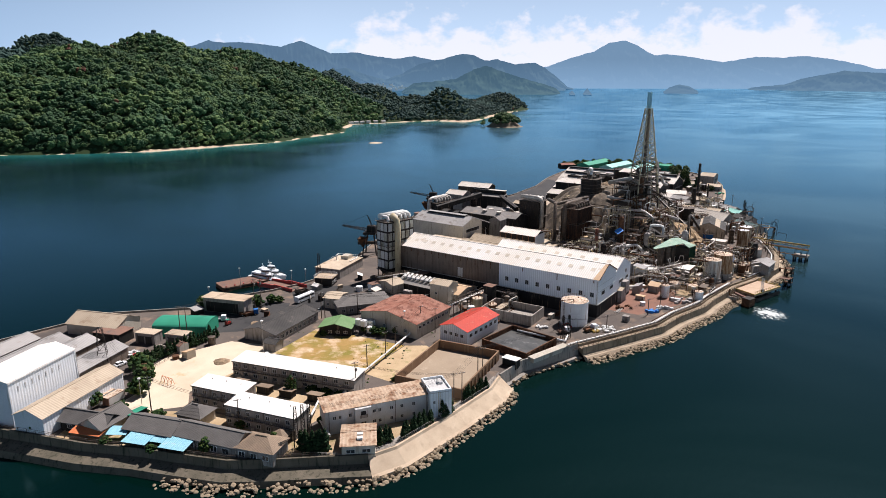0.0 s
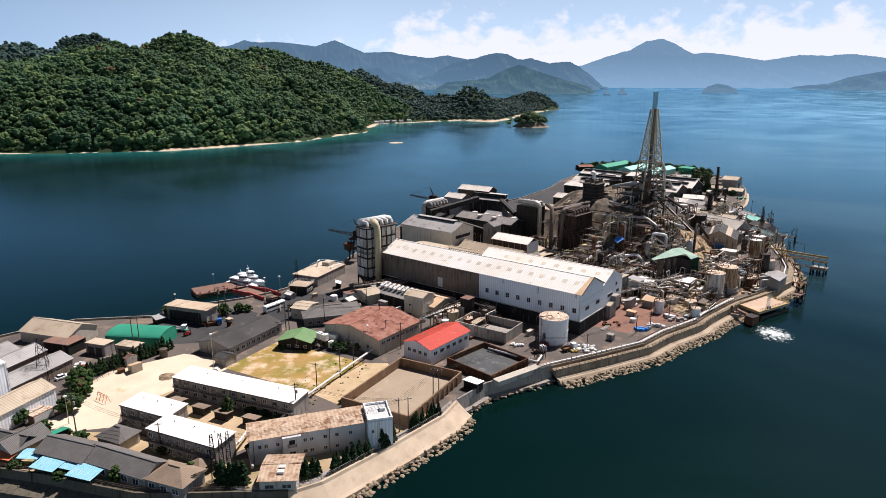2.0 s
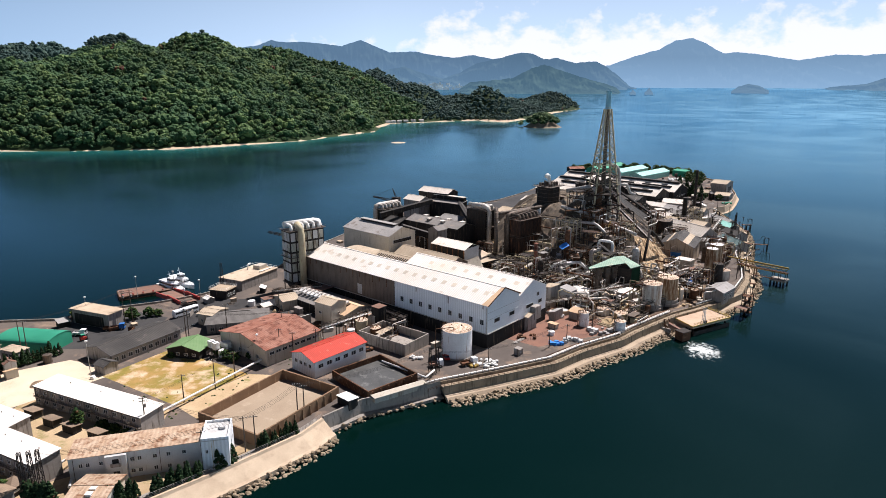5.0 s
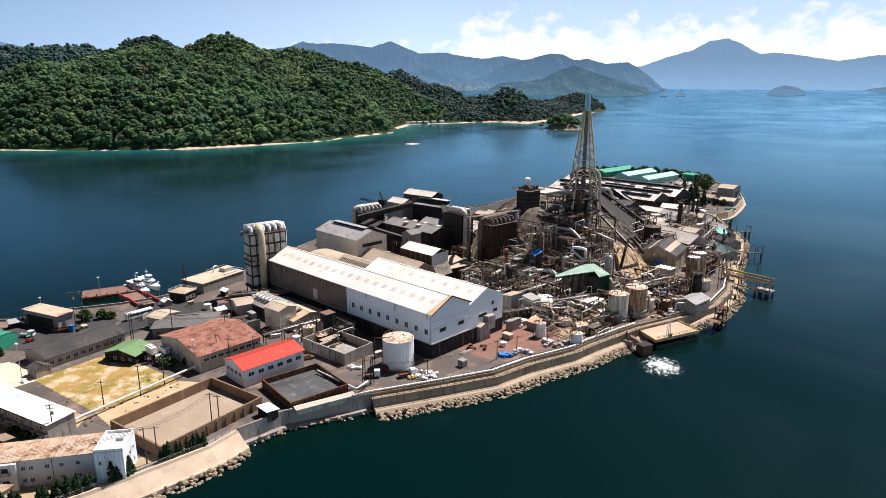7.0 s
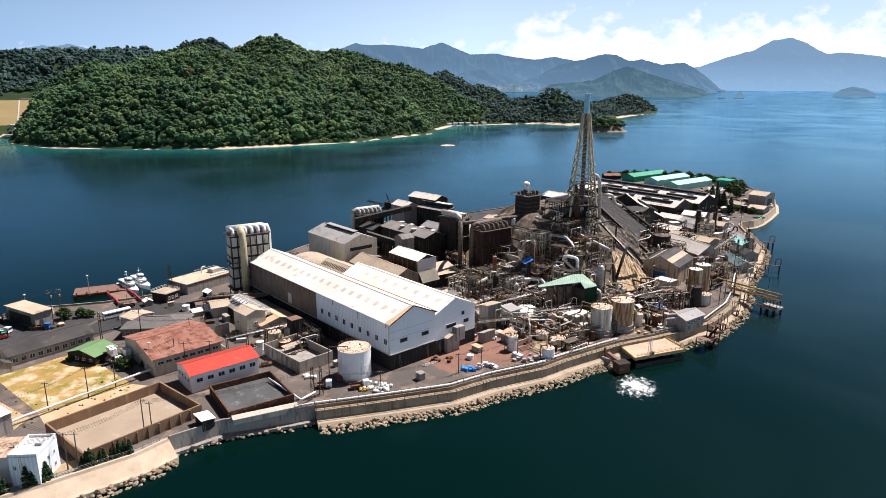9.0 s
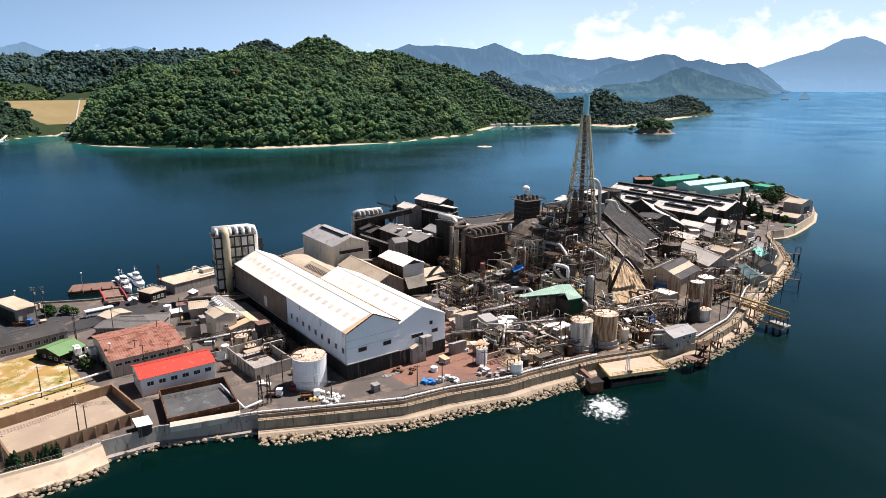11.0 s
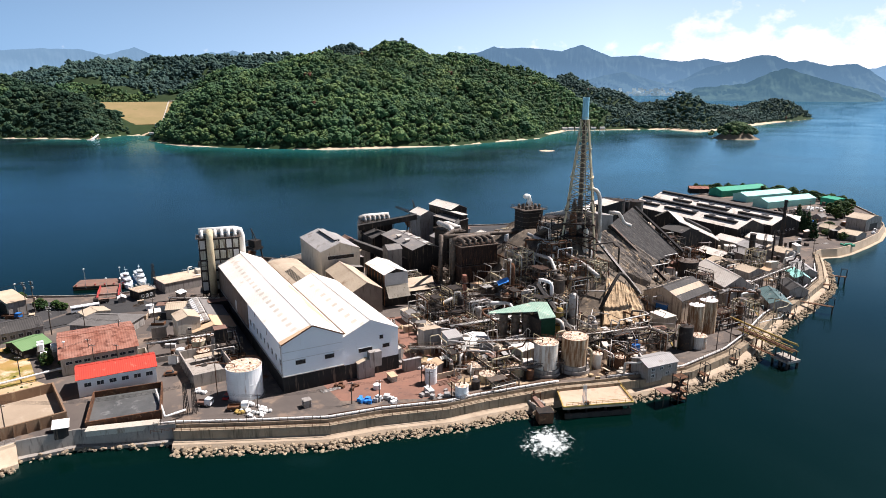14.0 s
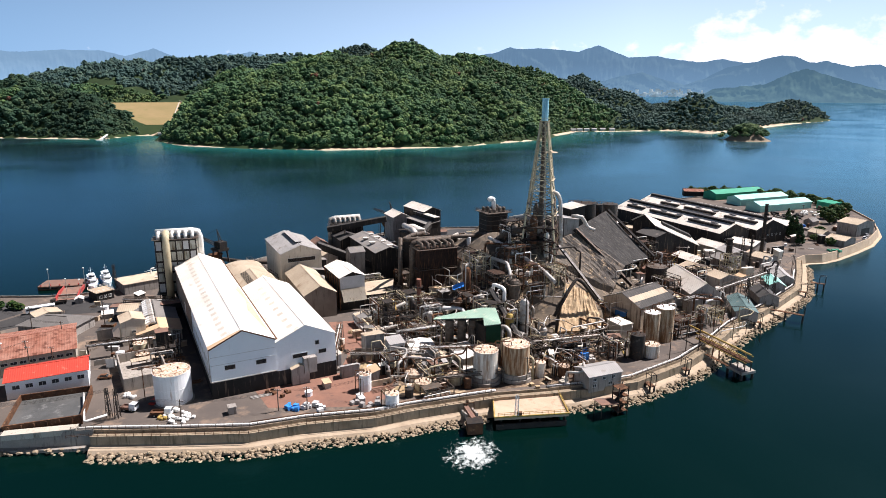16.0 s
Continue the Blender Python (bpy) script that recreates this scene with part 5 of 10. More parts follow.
for k in range(2):
    part("roof_vent", Shape().box(4.6, 2.2 + 1.9 * k, 3.8, 1.3, 1.0, 0.5).box(4.6, 2.2 + 1.9 * k, 4.3, 1.5, 1.2, 0.12), "white_pipe", hut)
part("plinth", Shape().box(4.2, 5.1, -0.6, 8.7, 10.5, 0.9), "grey_concrete", hut)


def basin(name, x, y, yaw, L, W, h, t, wall, floor, label, floor_z=0.4):
    ob = thing(name, x, y, GROUND, yaw, label, "basin")
    part("wall", Shape().box(L / 2, t / 2, -0.5, L, t, h + 0.5), wall, ob)
    part("wall", Shape().box(L / 2, W - t / 2, -0.5, L, t, h + 0.5), wall, ob)
    part("wall", Shape().box(t / 2, W / 2, -0.5, t, W - 2 * t, h + 0.5), wall, ob)
    part("wall", Shape().box(L - t / 2, W / 2, -0.5, t, W - 2 * t, h + 0.5), wall, ob)
    part("floor_slab", Shape().box(L / 2, W / 2, -0.3, L - 2 * t, W - 2 * t, floor_z + 0.3), floor, ob)
    for k in range(int(W / 3)):
        part("buttress", Shape().box(-0.15, 1.5 + 3 * k, -0.4, 0.3, 0.35, h), wall, ob)
        part("buttress", Shape().box(L + 0.15, 1.5 + 3 * k, -0.4, 0.3, 0.35, h), wall, ob)
    return ob


basin("settling_basin", -15.2, 184.8, -25.5, 23.0, 32.0, 3.4, 0.5, "brown_wall", "basin_floor", "walled concrete basin with a dry sandy floor")
pond = basin("sludge_basin", 14.0, 215.6, -42, 19.5, 19.0, 2.8, 0.4, "rust", "sludge", "rusty-walled basin of dark grey sludge", 1.0)
# solid dark walls give the shade under the shed's roof
tidy_shed("shed", "small open shed with a white roof", 20.0, 199.5, -35, 5.0, 3.4, 2.4, "mono", 0.3, wall="dark_wall", cover="white_roof", over=0.35)
solid("long_duct_cover", Shape().box(0, 0, 0, 18.0, 2.6, 1.5).box(0, 0, 1.5, 18.3, 2.9, 0.15), "cream_wall", "long low cream concrete channel along the wall", "channel", at=(37.0, 207.6, GROUND), yaw=39.5)
building("wash_house", "low building with a green sheet roof", -46.5, 226.0, 84, 9.0, -12.0, 3.2, "gable", 1.6, wall="dark_wall", cover="green_roof", over=0.6, windows=[("d", 2, 1, 1.4, 1, 3, 3)])
rust = building("workshop", "broad workshop with a red-rust sheet roof", -9.8, 221.8, 147.0, 26.5, -22.5, 6.0, "cross", 2.6, wall="cream_wall", cover="rust_roof", over=0.6, windows=[("d", 2.0, 3.6, 2.0, 1.1, 8, 2.6), ("b", 2.0, 2.0, 2.0, 1.0, 5, 3.0), ("a", 5, 1.6, 1.2, 1.4, 4, 5.0)])
red = building("office", "low white office with a bright red sheet roof", 8.6, 214.7, 144.5, 11.8, -21.6, 5.8, "cross", 1.8, wall="white_wall", cover="red_roof", over=0.5,
               windows=[("a", 2.2, 3.0, 1.4, 1.3, 4, 2.4), ("d", 2.0, 3.0, 2.0, 1.4, 6, 3.4)])
for k, (a, b) in enumerate(((9.0, 3.0), (10.2, 6.0), (9.4, 14.0))):
    part("patch_sheet", Shape().add([(a - 0.8, b - 1, 6.02 + (11.8 - a + 0.8) * 0.305), (a + 0.8, b - 1, 6.02 + (11.8 - a - 0.8) * 0.305), (a + 0.8, b + 1, 6.02 + (11.8 - a - 0.8) * 0.305), (a - 0.8, b + 1, 6.02 + (11.8 - a + 0.8) * 0.305)], [(0, 1, 2, 3)]), "rust_roof", red)
building("gate_house", "small building with a pale yellow roof", -50.5, 256.5, -15.6, 7.0, 9.0, 4.4, "gable", 0.9, wall="cream_wall", cover="beige_roof", over=0.4, windows=[("a", 2, 1.2, 1, 1.2, 2, 3)])
building("office", "grey building with a low dark hipped roof", -42.5, 247.0, 20, 22.0, 13.0, 3.8, "hip", 2.0, wall="grey_wall", cover="slate_roof", over=0.7, windows=[("a", 2, 1, 1.5, 1.3, 6, 3.2)])
building("annex", "small annex with a grey hipped roof", -33.0, 243.0, -20, 8.0, 7.0, 3.0, "hip", 1.4, wall="grey_wall", cover="slate_roof", over=0.5)
long_shed = building("garage", "long garage with a dark grey sheet roof", -60.8, 217.0, 66.4, 27.0, 14.0, 3.8, "gable", 1.8, wall="grey_wall", cover="dark_roof", over=0.6, windows=[("a", 1.5, 1.0, 1.7, 1.6, 10, 2.6), ("d", 2.5, 1.6, 1.2, 1.0, 1, 1)])
tidy_shed("shed", "lean-to porch on the garage end", -63.8, 212.0, -22, 5.0, 5.0, 2.8, "gable", 1.0, wall="grey_wall", cover="dark_roof", over=0.3)
port = building("harbour_shed", "open-fronted harbour shed with a pale flat roof", -81.4, 247.6, 164.5, 19.0, -6.5, 6.0, "flat", wall="grey_wall", cover="pale_concrete", over=0.7)
# near-black sheet painted in for the shade inside the open front
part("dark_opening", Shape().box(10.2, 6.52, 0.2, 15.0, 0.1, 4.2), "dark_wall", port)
building("green_hall", "green sheet hall with a curved roof", -88.2, 223.4, 176.8, 20.5, -11.5, 3.6, "vault", 1.7, wall="green_sheet", cover="green_sheet", over=0.1, category="warehouse")
for x, y in ((-93.0, 215.2), (-104.5, 216.5)):
    tidy_shed("store_box", "grey box store with a pale flat roof", x, y, 166, 8.0, -4.5, 4.0, "flat", wall="grey_wall", cover="beige_roof", over=0.2, group="box stores", doors=[("a", 2.5, 0, 2.6, 2.8, 2, 3.2)])
building("workshop", "flat-roofed workshop with roof vents", -117.0, 216.0, 166, 11.0, -7.5, 4.0, "flat", wall="dark_wall", cover="rust_deck", over=0.3)
building("old_warehouse", "old warehouse with a weathered grey-beige roof", -121.1, 222.3, 166.0, 22.0, -13.0, 4.2, "gable", 2.8, wall="cream_wall", cover="beige_roof", over=0.5, category="warehouse", group="old warehouses")
for x, y, L in ((-131.5, 214.5, 26), (-142.0, 215.5, 30), (-118.5, 208.5, 22), (-153.5, 216.0, 30)):
    building("old_warehouse", "old low warehouse with a grey ribbed roof", x, y, -104.0, L, 9.6, 3.8, "gable", 1.9, wall="old_sheet", cover="light_grey_roof", over=0.4, category="warehouse", group="old warehouses")
for x, y, r, m in ((-101.2, 174.6, 70, "white_pipe"), (-98.2, 174.0, 70, "rust_deck")):
    c = thing("container", x, y, GROUND, r, "small shipping container with a stained top", "container", "containers")
    part("body", Shape().box(0, 0, 0, 6.0, 2.4, 2.5), m, c)
    part("corrugation", Shape().add([], []).box(0, -1.22, 0.15, 5.6, 0.04, 2.1).box(0, 1.22, 0.15, 5.6, 0.04, 2.1), "plaster", c)
    part("roof", Shape().box(0, 0, 2.5, 6.05, 2.45, 0.06), "tank_top", c)

# ---- the works ----
wh = building("warehouse", "long white warehouse with a sunlit white roof and rust stains", 62.1, 244.1, 145.1, 104.0, -19.3, 16.0, "gable", 4.4, wall="white_wall", cover="white_roof_worn", over=0.35, category="warehouse",
              base=5.4, windows=[("a", 2.5, 8.4, 1.7, 2.0, 9, 4.9), ])
part("old_cladding", Shape().box(74.8, 19.37, 5.4, 58.2, 0.16, 10.4), "old_sheet", wh, "brown weathered sheet cladding")
part("service_door", Shape().box(66.0, 19.5, 6.2, 2.6, 0.12, 4.2), "plaster", wh)
part("skirt_flashing", Shape().box(52, 19.55, 5.4, 104.2, 0.3, 0.25).box(-0.15, 9.6, 5.4, 0.3, 19.4, 0.25), "pale_pipe", wh)
for k in range(20):
    s = 3.5 + 5.0 * k
    part("skylight", Shape().add([(s, 13.4, 18.9), (s + 1.9, 13.4, 18.9), (s + 1.9, 15.2, 18.08), (s, 15.2, 18.08)], [(3, 2, 1, 0)]), "skylight", wh)
for ob_, w_, h_, r_ in ((wh, 19.3, 16.0, 4.4),):
    part("verge_trim", Shape().beam((-0.42, w_ + 0.3, h_ - 0.1), (-0.42, w_ / 2, h_ + r_ + 0.1), 0.12, 0.4), "rust", ob_)
    part("verge_trim", Shape().beam((-0.42, -0.3, h_ - 0.1), (-0.42, w_ / 2, h_ + r_ + 0.1), 0.12, 0.4), "rust", ob_)
    part("eaves_stain", Shape().add([(-0.3, w_ + 0.34, h_ + 0.02), (2.4, w_ + 0.34, h_ + 0.02), (1.0, w_ / 2 + 0.5, h_ + r_ - 0.06), (-0.3, w_ / 2 + 0.5, h_ + r_ - 0.06)], [(3, 2, 1, 0)]), "peach_roof", ob_)
for k in range(26):
    part("rust_run", Shape().box(2.0 + 4.0 * k, 19.46 + (0.08 if k > 11 else 0), 15.6 - 1.2 - (k * 7 % 5) * 0.5, 0.35, 0.02, 1.2 + (k * 7 % 5) * 0.5), "rust", wh) if k > 11 or k % 4 == 0 else None
def louvre_window(parent, y, z, w, h):
    """A dark louvred opening in the end wall."""
    f = part("louvre_window", Shape().box(-0.08, y, z, 0.16, w + 0.24, 0.12).box(-0.08, y, z + h, 0.16, w + 0.24, 0.12).box(-0.08, y - w / 2 - 0.06, z, 0.16, 0.12, h).box(-0.08, y + w / 2 + 0.06, z, 0.16, 0.12, h), "plaster", parent)
    # black plate stands in for the shade behind the slats
    part("dark_back", Shape().box(-0.02, y, z + 0.1, 0.06, w, h - 0.1), "tyre", f)
    for q in range(int(h / 0.3)):
        part("slat", Shape().box(-0.08, y, z + 0.18 + 0.3 * q, 0.1, w, 0.05), "steel", f)


for y_, z_ in ((4.6, 8.6), (13.8, 8.6)):
    louvre_window(wh, y_, z_, 3.0, 1.5)
part("valley_gutter", Shape().beam((-0.4, -0.2, 15.95), (104.3, -0.2, 15.95), 0.9, 0.25), "rust", wh)
part("valley_stain", Shape().add([(3, 0.4, 16.38), (60, 0.4, 16.38), (52, 2.6, 17.36), (40, 1.4, 16.82), (26, 3.2, 17.62), (12, 1.8, 17.0)], [(0, 1, 2, 3, 4, 5)]), "peach_roof", wh)
part("wall_girt", Shape().box(-0.03, 9.65, 10.6, 0.08, 19.2, 0.14).box(-0.03, 9.65, 13.2, 0.08, 19.2, 0.14), "plaster", wh)
part("drain_pipe", Shape().tube([(0.3, 19.6, 15.5), (0.3, 19.6, 5.6)], 0.12, 6), "pale_pipe", wh)
bay = building("warehouse_bay", "second white warehouse bay with a gabled roof", 72.9, 260.0, 145.1, 60.0, -19.2, 14.5, "gable", 4.3, wall="white_wall", cover="white_roof_worn", over=0.3, category="warehouse",
               base=5.0, )
for k in range(8):
    s = 4.0 + 6.2 * k
    part("skylight", Shape().add([(s, 12.4, 17.72), (s + 2.0, 12.4, 17.72), (s + 2.0, 14.2, 16.92), (s, 14.2, 16.92)], [(3, 2, 1, 0)]), "skylight", bay)
for y_, z_, w_ in ((4.4, 8.4, 2.4), (11.6, 8.2, 4.6), (6.0, 11.6, 1.2)):
    louvre_window(bay, y_, z_, w_, 1.4)
part("lean_to", Shape().box(-1.2, 9.0, 3.5, 2.4, 4.0, 5.0), "grey_wall", bay)
b2 = building("warehouse_bay", "beige warehouse bay with a row of roof louvres", 23.6, 294.5, 145.1, 22.0, -17.0, 13.2, "gable", 3.2, wall="cream_wall", cover="beige_roof", over=0.2, category="warehouse")
for k in range(16):
    s = 1.2 + 1.25 * k
    part("louvre", Shape().add([(s, 10.4, 15.93), (s + 0.7, 10.4, 15.93), (s + 0.7, 12.9, 15.0), (s, 12.9, 15.0)], [(3, 2, 1, 0), (0, 1, 2, 3)]), "dark_roof", b2)
building("warehouse_bay", "low beige-roofed bay at the warehouse end", 5.6, 306.9, 145.1, 20.0, -17.0, 12.0, "vault", 3.0, wall="cream_wall", cover="beige_roof", over=0.2, category="warehouse")
building("hall", "beige sheet-roofed hall with a dark brown gable", 42.2, 310.8, 143.0, 36.0, -13.0, 10.2, "gable", 3.3, wall="old_sheet", cover="beige_roof", over=0.4, category="hall")
h3 = building("hall", "tall grey-beige hall with a long dark roof vent", 10.6, 333.2, 144.0, 34.0, -18.5, 18.2, "gable", 3.4, wall="cream_wall", cover="light_grey_roof", over=0.4, category="hall", )
louvre_window(h3, 9.2, 14.0, 12.5, 1.8)
part("roof_vent", Shape().box(17, 9.25, 21.3, 25, 2.2, 0.9), "dark_wall", h3)
part("vent_cap", Shape().box(17, 9.25, 22.2, 25.6, 3.0, 0.18), "light_grey_roof", h3)
# the shaded interior behind the columns is painted as solid dark walls
t6 = building("crusher_house", "tall house with a pale stained roof, its open sides shown as dark walls", 48.2, 326.4, 144.6, 20.5, -10.6, 14.4, "gable", 2.0, wall="dark_wall", cover="white_roof_worn", over=0.6)
for k in range(7):
    part("column", Shape().box(0.3 + 3.45 * k, 10.75, 0, 0.4, 0.4, 14.2), "rust", t6)
part("sheet_wall", Shape().box(-0.1, 5.3, 9.0, 0.15, 10.7, 5.6), "plaster", t6)
part("chute_sheet", Shape().add([(-0.2, 0.2, 9.4), (-0.2, 10.4, 9.4), (-3.4, 10.4, 4.6), (-3.4, 0.2, 4.6)], [(0, 1, 2, 3), (3, 2, 1, 0)]), "cream_wall", t6)
building("shed", "low shed with a pale grey lean roof", 53.2, 334.0, 121, 19.5, -13.0, 5.2, "mono", 1.4, wall="dark_wall", cover="beige_roof", over=0.4, category="shed")
for k, (a, b, L, W, h) in enumerate(((16.0, 346, 9, -8, 12.5), (20.0, 341, 8, -7, 9.5), (26.0, 337, 8, -6, 7.0))):
    tidy_shed("lean_to", "grey stepped lean-to roof beside the hall", a, b, 144, L, W, h, "monob", 1.2, wall="dark_wall", cover="grey_roof", over=0.3, group="stepped lean-to roofs")
cube_h = building("switch_house", "tall cream concrete switch house", -5.6, 262.6, -30.0, 9.0, 8.0, 8.8, "gable", 1.2, wall="cream_wall", cover="beige_roof", over=0.25, windows=[("b", 4, 4.5, 1.4, 1.0, 1, 1), ("a", 3, 4.5, 1.4, 1.0, 1, 1)])
building("shed", "small cream hut with a beige roof", -22.5, 274.0, 41.8, 7.3, 10.0, 4.0, "gable", 1.2, wall="cream_wall", cover="beige_roof", over=0.3, category="shed", windows=[("d", 2, 1.2, 1, 1, 2, 3)])
fans = [building("fan_hall", "hall end with a peach-stained roof and round roof fans", 6.5, 261.0, 145.0, 12.0, -15.0, 4.0, "gable", 1.8, wall="cream_wall", cover="peach_roof", over=0.3, category="hall"),
        building("fan_hall", "dark-roofed hall with a row of round roof fans", -3.5, 268.0, 145.0, 22.0, -15.0, 4.0, "gable", 1.8, wall="dark_wall", cover="grey_roof", over=0.2, category="hall")]
for fan, count in zip(fans, (3, 8)):
    for k in range(count):
        q = 2.0 + 2.5 * k + (3.2 if count == 3 else 0)
        part("fan_base", Shape().box(q, 9.4, 5.0, 1.7, 3.0, 1.0), "dark_wall", fan)
        part("roof_fan", Shape().lathe([(0, 0.7), (0.1, 0.95), (0.8, 0.95), (1, 0.6)], 12, (q, 10.4, 6.3), (q, 8.4, 6.8)), "pale_pipe", fan)
        part("fan_hood", Shape().add([(q - 0.9, 10.4, 7.1), (q + 0.9, 10.4, 7.1), (q + 0.9, 12.0, 6.4), (q - 0.9, 12.0, 6.4), (q - 0.9, 10.4, 6.1), (q + 0.9, 10.4, 6.1), (q + 0.9, 12.0, 5.7), (q - 0.9, 12.0, 5.7)], [(0, 1, 2, 3), (7, 6, 5, 4), (0, 4, 5, 1), (1, 5, 6, 2), (2, 6, 7, 3), (3, 7, 4, 0)]), "white_pipe", fan)
building("annex", "low annex with a brown flat roof", -10.0, 285.0, 55.0, 14.0, 7.0, 5.0, "mono", 0.6, wall="dark_wall", cover="rust_deck", over=0.3)
ferry_o = building("ferry_office", "small ferry office with roof railing", -52.0, 285.5, 79, 7.2, 8.2, 3.8, "flat", wall="dark_wall", cover="pale_concrete", over=0.4, windows=[("a", 1.5, 1, 1.2, 1.4, 3, 2)])
for zz in (4.5, 5.0):
    part("roof_rail", Shape().tube([(-0.2, -0.2, zz), (7.4, -0.2, zz), (7.4, 8.4, zz), (-0.2, 8.4, zz), (-0.2, -0.1, zz)], 0.05, 5), "white_pipe", ferry_o)
for k in range(8):
    part("rail_post", Shape().box(-0.2 + 7.6 * (k % 2), -0.2 + 8.6 * (k // 2) / 3, 3.9, 0.1, 0.1, 1.15), "white_pipe", ferry_o)
wb = building("quay_building", "flat-roofed quay building with clutter on top", -50.0, 297.5, 69.7, 24.0, 13.5, 4.6, "flat", wall="grey_wall", cover="beige_roof", over=0.3)
part("roof_tank", Shape().box(20, 7, 4.7, 5, 4, 1.8), "cream_wall", wb)
part("roof_pipes", Shape().tube([(14, 2, 5.2), (23, 2, 5.2), (23, 9, 5.2)], 0.25).tube([(15, 10, 4.9), (15, 10, 7.5), (17, 10, 7.5)], 0.3), "white_pipe", wb)
part("roof_rail", Shape().tube([(13, 0.3, 5.8), (24, 0.3, 5.8), (24, 13, 5.8), (13, 13, 5.8)], 0.06, 5), "white_pipe", wb)
building("store", "small white-walled store by the road", -32.0, 277.5, 40, 9.0, 4.0, 3.2, "flat", wall="white_wall", cover="rust_deck", over=0.2)
basin("ore_pit", 34.4, 234.8, 59.0, 13.0, 22.0, 4.2, 0.4, "grey_concrete", "grey_concrete", "concrete-walled pit of rubble beside the tank", 1.2)
awning(23.6, 245.6, 59, 16.0, 2.6, 3.4, "beige_roof", "long narrow beige canopy with a blue edge", 0.2)
brown = building("furnace_hall", "weathered tan hall with a dark roof and pale skylight bands", 163.2, 362.0, 66.0, 22.0, 17.4, 9.4, "gable", 3.9, wall="tan_sheet", cover="dark_roof", over=0.5, category="hall")
for v0, v1 in ((2.8, 5.6), (12.6, 13.9)):
    z0, z1 = (9.4 + 3.9 * (1 - abs(v - 8.7) / 8.7) + 0.2 for v in (v0, v1))
    part("skylight_band", Shape().add([(-0.4, v0, z0), (22.4, v0, z0), (22.4, v1, z1), (-0.4, v1, z1)], [(0, 1, 2, 3)]), "beige_roof", brown)
# the unlit doorway is a dark panel on the wall
part("doorway", Shape().box(-0.05, 8.6, 0, 0.15, 5.6, 6.2), "dark_wall", brown)
part("canopy", Shape().box(-1.0, 8.6, 6.5, 2.2, 6.6, 0.3), "light_grey_roof", brown)
part("door_curtain", Shape().box(-0.16, 8.6, 3.4, 0.06, 5.2, 2.7), "blue_paint", brown)
part("ore_chute", Shape().beam((-7.5, 7.6, 1.2), (-0.3, 7.6, 3.4), 2.6, 0.5).beam((-7.5, 9.0, 1.8), (-0.3, 9.0, 4.0), 0.3, 0.5).beam((-7.5, 6.2, 1.8), (-0.3, 6.2, 4.0), 0.3, 0.5), "yellow_steel", brown)
for k in range(3):
    part("gutter_pipe", Shape().cyl((0.6 + 9.6 * k, -0.16, 0), (0.6 + 9.6 * k, -0.16, 9.4), 0.1, n=6), "pale_pipe", brown)
building("hall", "grey sheet hall behind the furnace hall", 177.0, 398.0, 122.0, 30.0, -13.0, 7.0, "gable", 4.4, wall="grey_wall", cover="pale_roof", over=0.4, category="hall")
building("hall", "long low hall with a beige stained roof", 186.0, 425.0, 140.0, 26.0, -10.0, 7.5, "gable", 1.6, wall="grey_wall", cover="beige_roof", over=0.4, category="hall")
office = building("control_office", "two-storey grey office with a low gable roof", 160.0, 302.5, 50.0, 12.0, 8.0, 4.8, "gable", 1.4, wall="grey_wall", cover="light_grey_roof", over=0.4, windows=[("a", 2.0, 1.0, 1.4, 1.1, 2, 6.0), ("a", 2.0, 3.0, 1.4, 1.1, 3, 3.4)])
building("shed", "white-roofed shed beside the big tanks", 111.1, 303.3, -35.3, 10.5, 6.8, 4.6, "monob", 0.5, wall="grey_wall", cover="white_roof", over=0.5, category="shed")
building("shed", "white flat-roofed store with dark openings", 101.8, 294.4, 132, 10.5, -8.5, 4.2, "gable", 0.7, wall="plaster", cover="white_roof", over=0.3, category="shed", windows=[("a", 2, 1.5, 1.4, 1.2, 2, 3.0)])
for x, y, h, c in ((76.9, 262.5, 5.4, "beige_roof"), (97.0, 275.5, 3.0, "peach_roof")):
    building("kiosk", "grey box kiosk with a sloping sheet roof", x, y, 144, 6.5 if h > 4 else 4.5, -5.5 if h > 4 else -3.5, h, "mono" if h < 5 else "gable", 0.9, wall="grey_wall", cover=c, over=0.3, category="shed", group="kiosks")
building("kiosk", "tall grey box kiosk with a pale sloping roof", 86.7, 288.7, 52, 6.6, 5.0, 8.4, "mono", 0.8, wall="grey_wall", cover="beige_roof", over=0.3, category="shed", group="kiosks")
building("kiosk", "tall pale grey kiosk with a white sloping roof", 95.0, 291.2, 52, 5.2, 5.2, 6.8, "monob", 0.8, wall="plaster", cover="light_grey_roof", over=0.3, category="shed", group="kiosks")
saw_walls = (("saw-roofed hall with pale sheets and dark roof vents", 177.4, 519.7, 143.0, 92.0, -24.0, 9.0, 4.6), ("long hall with pale sheets and dark roof vents", 196.0, 541.0, 143.0, 104.0, -26.0, 9.0, 5.0))
